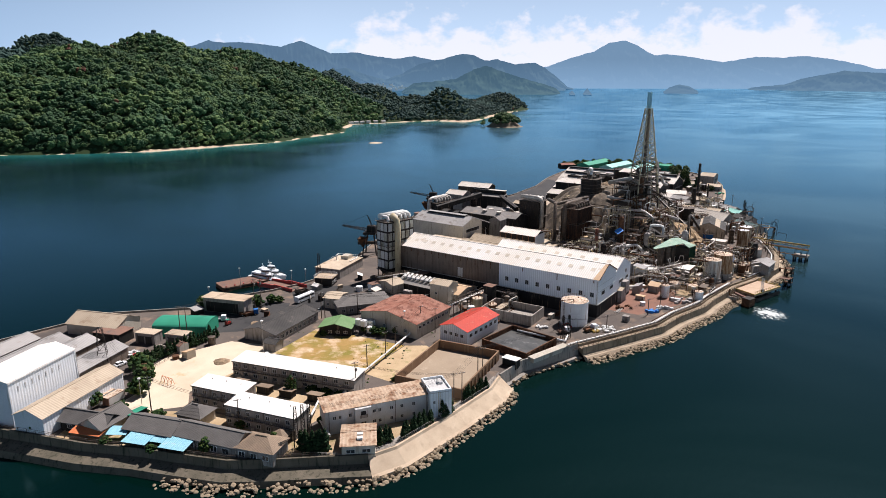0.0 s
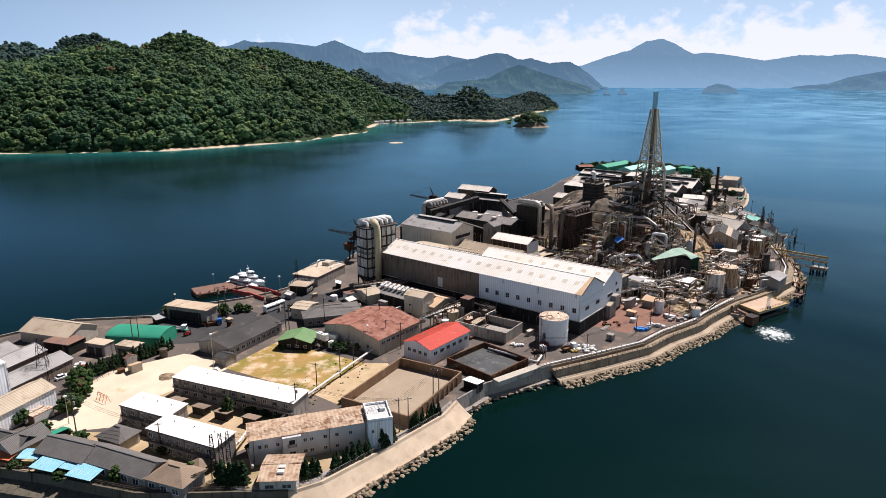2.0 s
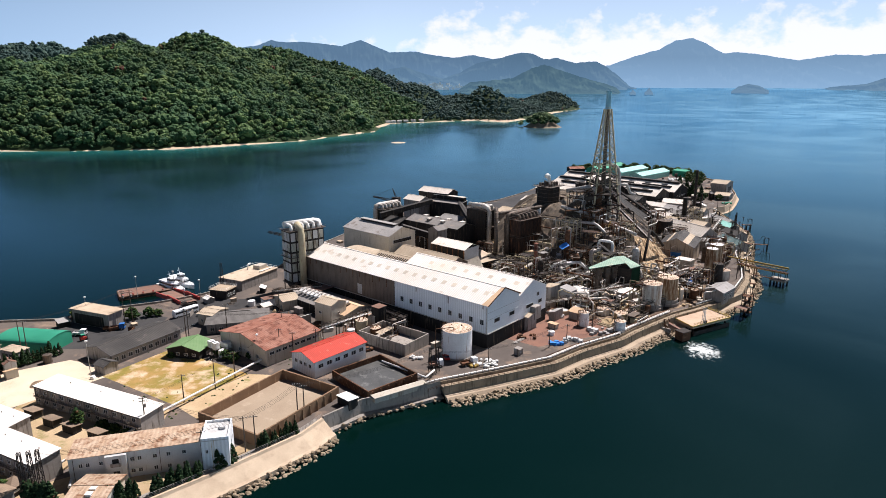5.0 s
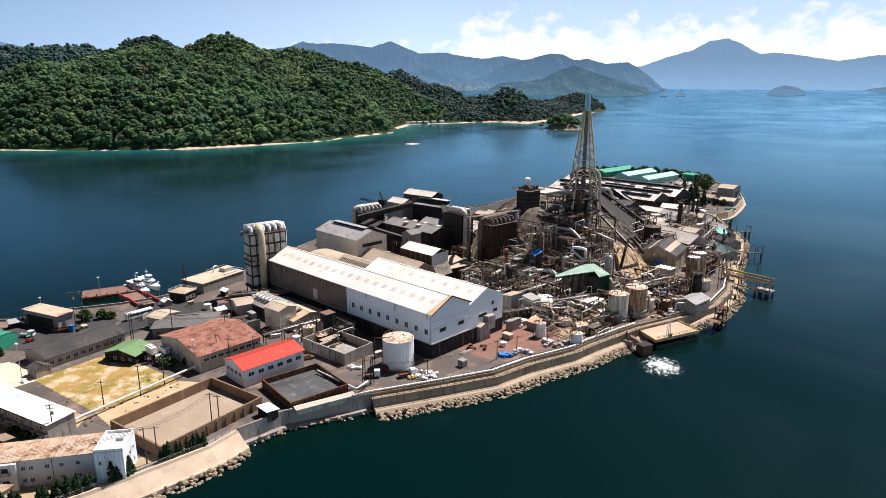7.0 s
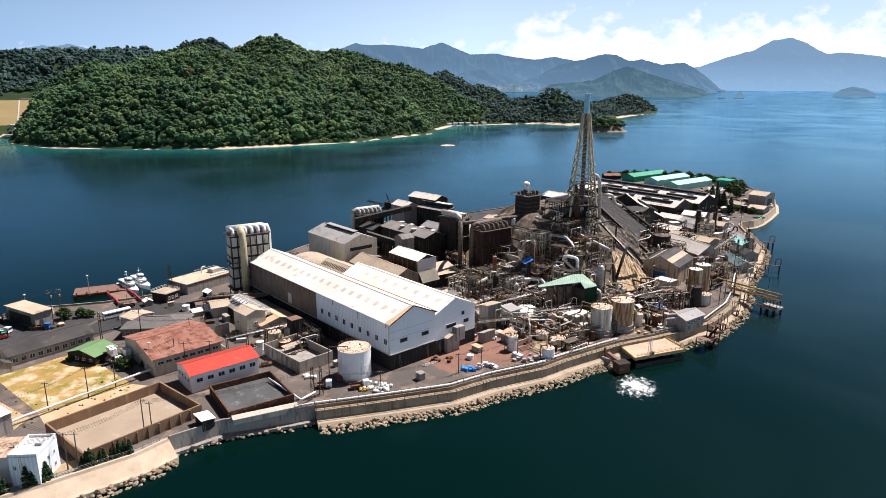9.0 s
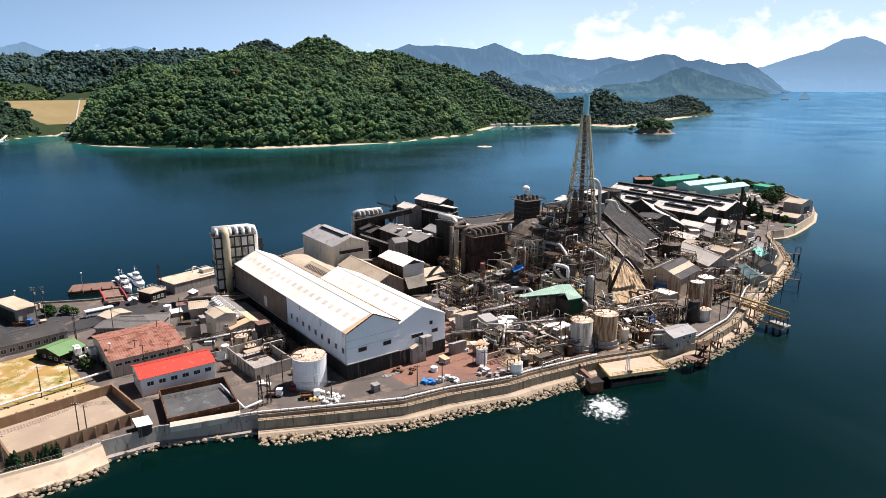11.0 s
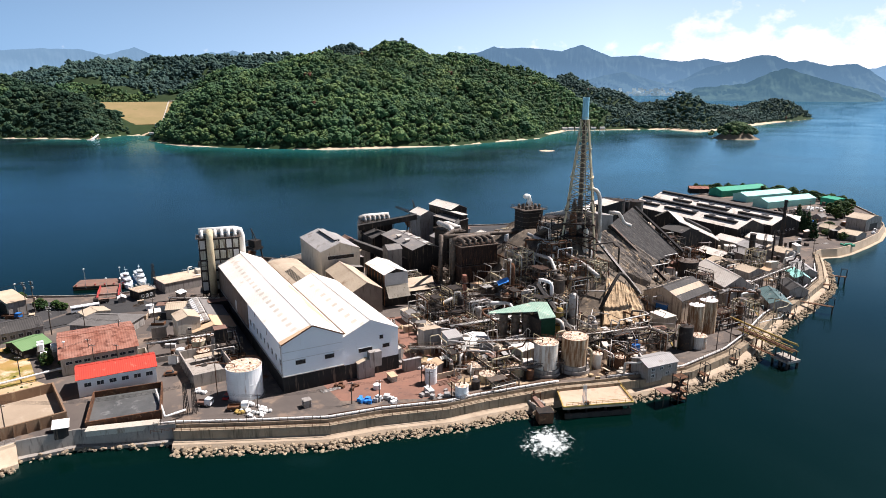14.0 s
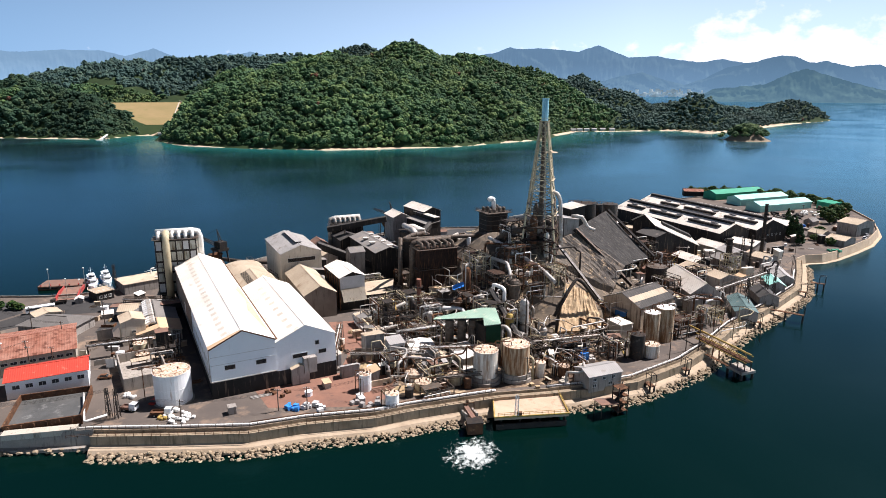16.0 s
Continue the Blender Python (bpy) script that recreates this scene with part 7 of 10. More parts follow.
for x, y, r, h, m in ((114, 444, 3.6, 11, "black_steel"), (121, 449, 2.4, 10, "black_steel"), (125, 447, 3.2, 9, "grey_wall")):
    z0 = hill_height(x, y) - 1
    ob = thing("hopper_drum", x, y, z0, 0, "dark open-topped steel drum on the mound", "drum", "dark drums")
    part("shell", Shape().lathe([(0, r), (0.93, r), (0.93, r + 0.3), (1, r + 0.3), (1, r - 0.4), (0.85, r - 0.4)], 28, (0, 0, 0), (0, 0, h)), m, ob)
    part("stiffeners", Shape().cyl((0, 0, h * 0.35), (0, 0, h * 0.37), r + 0.15, n=28).cyl((0, 0, h * 0.7), (0, 0, h * 0.72), r + 0.15, n=28), m, ob)
building("hoist_house", "grey box house on the mound beside the chimney", 122, 394, 144, 10, -8, 12, "monob", 1.2, z=hill_height(122, 394), wall="grey_wall", cover="light_grey_roof", over=0.3)


def silo_house():
    x, y, z0 = 90.1, 388.0, 20.0
    ob = thing("silo_house", x, y, z0, 144 + 90, "dark round-cornered dust filter house with a white vent bend", "filter house")
    part("base", Shape().box(0, 0, -6, 15, 13, 10.5), "grey_wall", ob)
    part("deck", Shape().box(0, 0, 4.5, 16.5, 14.5, 0.4), "rust", ob)
    part("body", Shape().prism([(-5.5, -3.5), (-3.5, -5), (3.5, -5), (5.5, -3.5), (5.5, 3.5), (3.5, 5), (-3.5, 5), (-5.5, 3.5)], 4.9, 20.0), "black_steel", ob)
    for k in range(7):
        part("hoop", Shape().prism([(-5.65, -3.6), (-3.6, -5.15), (3.6, -5.15), (5.65, -3.6), (5.65, 3.6), (3.6, 5.15), (-3.6, 5.15), (-5.65, 3.6)], 6.0 + 2.1 * k, 6.2 + 2.1 * k), "steel", ob)
    for k in range(8):
        a = 2 * math.pi * k / 8
        part("hopper_leg", Shape().beam((7.2 * math.cos(a), 6.3 * math.sin(a), 4.6), (5.5 * math.cos(a), 4.8 * math.sin(a), 9.5), 0.3), "black_steel", ob)
    g = Shape()
    for a, b in (((-6.4, -6), (6.4, -6)), ((6.4, -6), (6.4, 6)), ((6.4, 6), (-6.4, 6)), ((-6.4, 6), (-6.4, -6))):
        for zz in (0.5, 1.1):
            g.beam((*a, 20.2 + zz), (*b, 20.2 + zz), 0.08)
        for i in range(9):
            s = i / 8
            g.beam((a[0] + (b[0] - a[0]) * s, a[1] + (b[1] - a[1]) * s, 20.0), (a[0] + (b[0] - a[0]) * s, a[1] + (b[1] - a[1]) * s, 21.3), 0.07)
    part("top_deck", Shape().box(0, 0, 20.0, 13, 12.2, 0.2), "steel", ob)
    part("handrail", g, "steel", ob)
    for a in (-3.6, -1.2, 1.2, 3.6):
        for b in (-3, 0, 3):
            part("filter_head", Shape().lathe([(0, 0.7), (0.8, 0.7), (1, 0.3)], 10, (a, b, 20.2), (a, b, 21.8 + (a + b) % 2 * 0.5)), "steel", ob)
    part("vent_bend", Shape().tube([(0, 0, 20.2), (0, 0, 25.6), (1.6, 0, 26.2), (2.8, 0, 25.4)], 1.05, 12), "white_pipe", ob, smooth=True)
    return ob


silo_house()


def filter_bank(x, y, z0, yaw, L, W, H, n, wall, pipe_mat, label, headers=True, far_drop=False):
    """A block of filter chambers: ribbed walls, a row of bent ducts on the roof, and a header along them."""
    ob = thing("filter_bank", x, y, z0, yaw, label, "filter house", "filter banks")
    claim(x, y, yaw, L, W)
    part("body", Shape().box(L / 2, W / 2, 4.0, L, W, H - 4.0), wall, ob)
    for k in range(n + 1):
        part("hopper_column", Shape().box(L * k / n, 0.1, -1, 0.35, 0.35, 5.2), "black_steel", ob)
        part("hopper_column", Shape().box(L * k / n, W - 0.1, -1, 0.35, 0.35, 5.2), "black_steel", ob)
    for k in range(n):
        c = L * (k + 0.5) / n
        w = L / n * 0.8
        part("hopper", Shape().add([(c - w / 2, 0.3, 4.05), (c + w / 2, 0.3, 4.05), (c + w / 2, W - 0.3, 4.05), (c - w / 2, W - 0.3, 4.05), (c - 0.4, W / 2 - 0.4, 0.8), (c + 0.4, W / 2 - 0.4, 0.8), (c + 0.4, W / 2 + 0.4, 0.8), (c - 0.4, W / 2 + 0.4, 0.8)],
                                     [(0, 1, 5, 4), (1, 2, 6, 5), (2, 3, 7, 6), (3, 0, 4, 7), (4, 5, 6, 7)]), "black_steel", ob)
        if headers:
            part("duct_bend", Shape().tube([(c, W * 0.15, H - 0.2), (c, W * 0.15, H + 2.2), (c, W * 0.75, H + 2.2)], L / n * 0.27, 10), pipe_mat, ob, smooth=True)
    ribs = Shape()
    for k in range(int(L / 1.1) + 1):
        ribs.box(k * 1.1, -0.06, 4.1, 0.12, 0.14, H - 4.2).box(k * 1.1, W + 0.06, 4.1, 0.12, 0.14, H - 4.2)
    for k in range(int(W / 1.1) + 1):
        ribs.box(-0.06, k * 1.1, 4.1, 0.14, 0.12, H - 4.2).box(L + 0.06, k * 1.1, 4.1, 0.14, 0.12, H - 4.2)
    part("wall_ribs", ribs, wall, ob)
    for zz in (4.0, 4.0 + (H - 4) * 0.5, H):
        g = Shape().box(L / 2, -0.6, zz, L + 1.6, 1.0, 0.1).box(-0.6, W / 2, zz, 1.0, W + 1, 0.1).box(L + 0.6, W / 2, zz, 1.0, W + 1, 0.1)
        for i in range(int(L / 1.5) + 2):
            g.beam((-0.6 + 1.5 * i, -1.0, zz), (-0.6 + 1.5 * i, -1.0, zz + 1.0), 0.06)
        g.beam((-0.9, -1.0, zz + 1.0), (L + 0.9, -1.0, zz + 1.0), 0.06).beam((-1.0, -1.0, zz + 1.0), (-1.0, W, zz + 1.0), 0.06).beam((L + 1.0, -1.0, zz + 1.0), (L + 1.0, W, zz + 1.0), 0.06)
        part("gallery", g, "steel", ob)
    if headers:
        part("header_duct", Shape().tube([(L + 1.4, W * 0.75, 2.0), (L + 1.4, W * 0.75, H + 2.2), (0, W * 0.75, H + 2.2)] if far_drop else [(-0.8, W * 0.75, 2.0), (-0.8, W * 0.75, H + 2.2), (L, W * 0.75, H + 2.2)], 1.3, 12), pipe_mat, ob, smooth=True)
    return ob


mat("bag_wall", (0.5, 0.5, 0.44), (0.3, 0.3, 0.25), scale=0.3, rough=0.7, stain=(0.13, 0.1, 0.06), amount=0.5, streak=True)
bag = filter_bank(-26.3, 297.3, GROUND, 45, 16.4, 8.0, 28.0, 6, "black_steel", "white_pipe", "tall dark filter house with pale panels under white bent ducts", True, True)
part("riser_duct", Shape().tube([(4.6, -1.9, 1.5), (4.6, -1.9, 28.6), (4.6, 2.0, 30.6)], 1.5, 12), "cream_steel", bag, "cream riser duct", smooth=True)
for k in range(5):
    for i in range(6):
        part("panel", Shape().box(1.4 + 2.72 * i, -0.16, 5.0 + 4.6 * k, 2.1, 0.16, 3.7), "bag_wall" if (i + k) % 4 else "plaster", bag)
    for i in range(3):
        part("panel", Shape().box(-0.16, 1.4 + 2.6 * i, 5.0 + 4.6 * k, 0.16, 2.1, 3.7), "plaster" if (i + k) % 3 else "bag_wall", bag)
        part("panel", Shape().box(16.56, 1.4 + 2.6 * i, 5.0 + 4.6 * k, 0.16, 2.1, 3.7), "bag_wall", bag)
filter_bank(61.5, 377.5, GROUND + 2, 144, 13.0, 9.0, 22.4, 5, "black_steel", "pale_pipe", "black ribbed filter bank with bent roof ducts")
filter_bank(74.3, 347.5, GROUND + 3, 50, 17.0, 10.0, 21.5, 6, "dark_rust", "steel", "rust-brown ribbed cooler bank with bent roof ducts", True)
filter_bank(-4.0, 391.0, GROUND + 2, 50, 16.0, 7.0, 18.0, 6, "dark_wall", "pale_pipe", "condenser bank under a pale header duct")
duct([(62, 372, 30), (62, 362, 31), (63, 352, 31), (84, 372, 31), (88, 380, 30)], 0.95, "steel", "long grey duct running over the filter banks")
duct([(62.5, 351, 32), (62.5, 350.5, 8)], 1.0, "steel", "upright grey duct between the filter banks")
conveyor((13, 356, 22), (44, 372, 9), 3.0, 3.0)
conveyor((-4, 386, 22), (24, 400, 28), 2.6, 2.6)
conveyor((38, 424, 23), (46, 392, 20), 2.4, 2.4)
conveyor((129, 446, 34.5), (156, 430, 17), 1.0, 0.8, "dark_roof", "dark_wall")
conveyor((126, 398, 33.5), (152, 401, 10), 1.4, 1.2, "steel", "dark_wall")
conveyor((126, 374, 31), (150, 368, 8), 1.0, 0.8, "pale_pipe", "dark_wall")
conveyor((112, 336, 20), (134, 318, 6), 1.6, 1.4, "dark_roof")
conveyor((96, 330, 9), (116, 352, 22), 1.8, 1.6, "beige_roof")

# slopes round the mound
def slope_sheet(name, pts, material, label, thick=0.8):
    """A thick inclined slab over four corners, counter-clockwise from below."""
    p = [Vector(q) for q in pts]
    nrm = (p[1] - p[0]).cross(p[3] - p[0]).normalized() * thick
    g, n = Shape(), 26
    top, bot = [], []
    for i in range(n + 1):
        for j in range(n + 1):
            o = p[0].lerp(p[1], i / n).lerp(p[3].lerp(p[2], i / n), j / n)
            rut = abs(noise.noise((i * 0.55 + 0.05 * j, j * 0.06, thick * 7)))
            w = nrm * (0.7 * noise.noise((o.x * 0.16, o.y * 0.16, o.z * 0.16)) + 0.35 * noise.noise((o.x * 0.6, o.y * 0.6, o.z * 0.6)) + 1.1 * rut - 0.2)
            top.append(o + w)
            bot.append(o - nrm * 3)
    m = n + 1
    f = [(i * m + j, (i + 1) * m + j, (i + 1) * m + j + 1, i * m + j + 1) for i in range(n) for j in range(n)]
    k = m * m
    rim = [i * m for i in range(m)] + [n * m + j for j in range(1, m)] + [i * m + n for i in range(n - 1, -1, -1)] + [j for j in range(n - 1, 0, -1)]
    g.add(top + bot, f + [tuple(k + q for q in reversed(w)) for w in f] + [(b, a, k + a, k + b) for a, b in zip(rim, rim[1:] + rim[:1])])
    return solid(name, g, material, label, "slope", "structure")


slope_sheet("slag_slope", [(147, 404, 17.5), (153.5, 430, 16.5), (127, 449, 33.5), (125.5, 398, 33.5)], "slag", "long dark slag slope beside the mound", 0.4)
slope_sheet("rock_slope", [(147, 383.8, 11), (148, 403, 18), (126.5, 401, 32), (119, 384, 30)], "cliff", "rugged rock face with grey and brown streaks", 1.0)
slope_sheet("rubble_slope", [(137, 343, 5.5), (152, 354.5, 5.0), (144.4, 362.5, 15.8), (133.0, 363.5, 18.6)], "tan_slope", "steep tan earth slope streaked by rain", 1.0)
slope_sheet("rubble_slope", [(123.5, 357, 17.5), (131.5, 360, 17.5), (126.5, 375, 23.5), (117.0, 374, 23.5)], "tan_slope", "small tan earth slope under the pipework", 0.8)
duct([(135, 344, 11), (138, 352, 20), (139.5, 356, 23.5), (142, 357, 21.5), (147, 358.5, 15)], 0.65, "black_steel", "dark arched chute over the earth slope", "chute")
slope_sheet("concrete_slope", [(143, 380, 15.5), (147.5, 385, 11.5), (121, 388, 31), (122, 373, 26)], "cliff", "streaked shotcrete slope below the chimney", 1.2)
slope_sheet("rubble_slope", [(104, 340, 8), (120, 336, 8), (122, 352, 22), (108, 356, 22)], "tan_slope", "tan earth bank below the pipework", 1.0)

# the sloping shed and the silos at the back of the mound
sloping = thing("sloping_shed", 142.5, 472.0, GROUND, 0, "long dark shed with a pale roof running down the slope", "shed")
fall = Vector((19.5, 26.5, -14.0))


def along(profile, f0, f1):
    """An upright profile of (across, up) points carried down the fall of the shed."""
    vs = [(fall.x * f + 0.805 * u, fall.y * f - 0.593 * u, fall.z * f * (w > 0) + w) for f in (f0, f1) for u, w in profile]
    n = len(profile)
    return Shape().add(vs, [tuple(range(n - 1, -1, -1)), tuple(range(n, 2 * n))] + [(k, (k + 1) % n, n + (k + 1) % n, n + k) for k in range(n)])


part("wall", along([(-8.4, -0.5), (8.4, -0.5), (8.4, 20.5), (0, 25.0), (-8.4, 20.5)], 0, 1), "dark_wall", sloping)
part("roof", along([(0, 25.05), (8.9, 20.3), (8.9, 20.65), (0, 25.4)], -0.02, 1.02), "pale_roof", sloping)
part("roof", along([(-8.9, 20.3), (0, 25.05), (0, 25.4), (-8.9, 20.65)], -0.02, 1.02), "pale_roof", sloping)
part("roof_gallery", along([(2.2, 24.4), (4.4, 23.2), (4.4, 24.6), (2.2, 25.6)], 0.3, 0.95), "dark_roof", sloping)
for x, y, r, top, c, l in ((120.8, 431.0, 5.4, 40.0, "black_steel", "big dark open-topped silo on the mound"), (127.0, 457.0, 4.2, 36.0, "steel", "grey steel silo behind the mound"), (123.5, 447.0, 2.2, 37.0, "black_steel", "narrow black silo behind the mound")):
    base = hill_height(x, y) - 0.8
    tank(x, y, r, top - base, c, l, z=base, rail=r > 5, top="black_steel", dome=0.2, group="mound silos")
building("silo_cabin", "dark cabin with a pale sloping roof beside the silo", 121.5, 405.0, 144, 10.0, -8.0, 42.0 - hill_height(119, 408), "mono", 1.2, z=hill_height(119, 408) - 1.0, wall="dark_wall", cover="pale_roof", over=0.4)

# tanks
tank(51.8, 238.6, 5.25, 9.4, "tank_white", "big white oil tank with rust runs and a stained top", plinth=0.3, dome=0.6)
tank(128.7, 294.4, 3.9, 8.6, "tank_stained", "white tank streaked with brown rust", plinth=2.2)
tank(136.4, 301.0, 4.3, 9.2, "tank_rusty", "stained white tank with broad rust runs", plinth=2.6)
tank(160.0, 413.5, 4.6, 13.0, "black_steel", "broad black tank at the foot of the slag slope", top="steel")
tank(167.6, 336.0, 2.5, 8.7, "black_steel", "tall black tank with a rail", top="black_steel")
tank(171.8, 339.5, 2.8, 4.6, "tank_stained", "short stained tank beside the black one")
tank(169.3, 352.0, 2.9, 12.0, "tank_rusty", "tall tan tank with a white lid", top="tank_white")
tank(173.0, 357.5, 3.3, 12.8, "tank_rusty", "tall tan tank with a white lid", top="tank_white")
tank(111.5, 266.0, 2.0, 4.2, "tank_white", "small white upright tank", rail=False)
tank(98.5, 271.0, 1.9, 5.4, "tank_white", "white tank with a yellow ladder")
for k, (x, y, r, h) in enumerate(((14.3, 256.2, 2.3, 4.6), (18.0, 261.5, 2.4, 5.0), (20.2, 252.4, 2.2, 3.2), (114, 280, 2.6, 2.6), (108, 285, 2.8, 2.4), (118.5, 283, 2.2, 2.6), (121, 288.5, 2.3, 3.0), (143, 306, 1.6, 5.0), (150, 309, 1.8, 4.0))):
    tank(x, y, r, h, ("cream_steel", "tank_stained", "rust")[k % 3], "small process tank with a rusty rim", rail=k % 2 == 0, group="small tanks")
building("blender_tower", "narrow dark steel tower house", 20.5, 258.0, 144, 4.0, -4.0, 8.5, "flat", wall="dark_wall", cover="rust_deck", over=0.2)

# the green canopy and its silos
can = thing("green_canopy", 116, 308, GROUND, 0, "faded mint-green canopy roof over dark silos", "canopy")


def sheet(corners, t=0.22):
    """A thin slab on four corners, counter-clockwise from above."""
    return Shape().add(list(corners) + [(a, b, c + t) for a, b, c in corners], [(3, 2, 1, 0), (4, 5, 6, 7), (0, 1, 5, 4), (1, 2, 6, 5), (2, 3, 7, 6), (3, 0, 4, 7)])


part("roof_slope", sheet([(-12.0, -3.2, 12.9), (4.2, 3.0, 14.3), (0.2, 10.0, 15.1), (-12.2, -1.2, 13.0)]), "mint_sheet", can)
part("roof_slope", sheet([(4.2, 3.0, 14.3), (6.0, -0.2, 12.8), (10.8, 3.2, 13.2), (4.8, 12.2, 15.1)]), "mint_sheet", can)
part("roof_slope", sheet([(4.2, 3.0, 14.31), (4.8, 12.2, 15.11), (2.4, 11.2, 15.11), (0.2, 10.0, 15.11)]), "mint_sheet", can)
for a, b in ((-7.5, 0.4), (-3.6, 2.2), (-0.4, 4.4)):
    part("silo", Shape().lathe([(0, 1.5), (0.75, 1.5), (0.76, 1.62), (0.8, 1.62), (0.81, 1.5), (1, 1.5)], 16, (a, b, 0), (a, b, 12.6)), "steel", can)
part("enclosure", Shape().box(5.4, 4.2, 0, 6.0, 6.5, 12.4, 54), "black_steel", can)
part("netting", Shape().add([(6.2, 0.0, 3.5), (10.7, 3.2, 3.5), (10.7, 3.2, 13.0), (6.2, 0.0, 12.6)], [(0, 1, 2, 3), (3, 2, 1, 0)]), "dark_green_net", can)
for a, b, c in ((-11.4, -2.2, 12.9), (0.6, 9.4, 15.0), (4.6, 11.4, 15.0), (10.2, 3.4, 13.2), (6.2, 0.4, 12.8)):
    part("post", Shape().box(a, b, 0, 0.3, 0.3, c), "steel", can)

# vessels, frames and pipes that crowd the ground between the halls and the mound
VESSELS = [(128, 330, 1.7, 17, "pale_pipe"), (124, 326, 1.5, 12, "yellow_steel"), (109, 333, 1.8, 15, "pale_pipe"), (101, 331, 1.5, 13, "rust"), (113, 340, 2.2, 13, "black_steel"), (118, 345, 2.4, 16, "steel"),
           (98, 344, 1.6, 18, "rust"), (122, 318, 1.4, 8, "steel"), (93, 322, 1.2, 9, "pale_pipe"), (137, 326, 1.2, 9, "pale_pipe"), (84, 325, 1.3, 11, "black_steel"),
           (162, 386, 2.8, 9, "black_steel"), (168, 392, 3.0, 9, "black_steel"), (157, 394, 2.4, 10, "black_steel"), (172, 372, 1.5, 8, "steel"), (184, 372, 1.2, 9, "rust"), (190, 398, 1.2, 8, "steel")]
for k, (x, y, r, h, m) in enumerate(VESSELS):
    vessel(x, y, max(GROUND, hill_height(x, y) - 1.5), r, h, m, seed=k, levels=1 + k % 2)
FRAMES = [(72, 322, 10, 6, 3, 3.4), (82, 317, 12, 7, 2, 3.2), (92, 312, 10, 6, 2, 3.0), (78, 332, 10, 7, 3, 3.6), (90, 326, 9, 8, 3, 3.4), (101, 320, 10, 6, 2, 3.2), (103, 336, 8, 7, 4, 3.4), (114, 330, 9, 7, 4, 3.4), (124, 334, 8, 6, 4, 3.4),
          (110, 346, 10, 8, 4, 3.6), (121, 352, 9, 7, 4, 3.6), (99, 352, 9, 7, 4, 3.6), (136, 318, 10, 6, 2, 3.0), (146, 326, 9, 6, 2, 3.0), (99, 286, 7, 5, 2, 2.8), (112, 288, 10, 5, 1, 3.2),
          (120, 278, 9, 5, 1, 3.0), (126, 312, 9, 5, 2, 3.0), (150, 318, 8, 5, 1, 3.2), (66, 334, 8, 6, 2, 3.2), (64, 344, 9, 6, 2, 3.4), (160, 334, 6, 5, 2, 3.2), (178, 366, 9, 6, 2, 3.4), (186, 384, 8, 6, 2, 3.2), (166, 406, 9, 7, 3, 3.4), (176, 432, 10, 7, 3, 3.4), (160, 436, 9, 7, 4, 3.4),
          (188, 452, 7, 6, 4, 3.2), (150, 440, 9, 7, 4, 3.6), (24, 380, 9, 7, 4, 3.4), (10, 396, 8, 6, 4, 3.4), (44, 356, 9, 6, 2, 3.2), (58, 362, 8, 6, 3, 3.2), (106, 372, 9, 7, 3, 3.4), (112, 360, 10, 7, 3, 3.4), (128, 362, 8, 6, 2, 3.2), (12, 268, 7, 4, 1, 3.4), (28, 256, 7, 4, 2, 3.0), (3, 272, 6, 4, 1, 3.2)]
for k, (x, y, L, W, n, fh) in enumerate(FRAMES):
    steel_frame(x, y, max(GROUND, hill_height(x, y) - 1.0), 144 + (90 if k % 3 == 1 else 0), L, W, n, fh, 100 + k, ("steel", "black_steel", "rust", "cream_steel")[k % 4])
rng_p = random.Random(77)
claim(140, 333, 70, 30, 22)


def free_spot(x, y):
    """True on open ground among the steelwork, clear of the halls and tanks."""
    along_, across_ = (x - 72.9) * -0.82 + (y - 260) * 0.572, (x - 72.9) * 0.572 + (y - 260) * 0.82
    if -2 < along_ < 110 and across_ < 22:
        return False
    if y < 268 + max(0, x - 84) * 0.5 or 154 < x < 190 and 346 < y < 384 or (x - 132.5) ** 2 + (y - 297.5) ** 2 < 81:
        return False
    return x > 60 + max(0, 318 - y) * 0.9 and clear(x, y, 0.8)


for k in range(560):
    if k < 440:
        x, y = rng_p.uniform(64, 156), rng_p.uniform(276, 368)
    else:
        x, y = rng_p.uniform(146, 204), rng_p.uniform(352, 480)
    z0 = max(GROUND, hill_height(x, y))
    if not free_spot(x, y) or z0 > 25:
        continue
    a = radians(rng_p.choice((144, 54, 144, 54, 20, 100)))
    l1, l2, h1, h2 = rng_p.uniform(3, 14), rng_p.uniform(1.5, 7), rng_p.uniform(1.2, 8), rng_p.uniform(-2, 3)
    h1 = max(h1, 0.8 - h2)
    d1, d2 = Vector((math.cos(a), math.sin(a), 0)), Vector((-math.sin(a), math.cos(a), 0)) * rng_p.choice((-1, 1))
    up = Vector((0, 0, 1))
    pts = [Vector((0, 0, -0.3)), up * h1, up * h1 + d1 * l1, up * (h1 + h2) + d1 * (l1 + 1.5), up * (h1 + h2) + d1 * (l1 + 1.5) + d2 * l2]
    e = pts[-1]
    pts.append(Vector((e.x, e.y, max(GROUND, hill_height(x + e.x, y + e.y)) - z0 - 0.3)))
    solid("pipe", Shape().tube(pts, rng_p.choice((0.1, 0.12, 0.15, 0.2, 0.28, 0.4)), 7), rng_p.choice(("pale_pipe", "pale_pipe", "white_pipe", "steel", "rust", "rust", "black_steel", "cream_steel", "pale_pipe")),
          "bent process pipe among the steelwork", "pipe", "", True, (x, y, z0), group="process pipes")
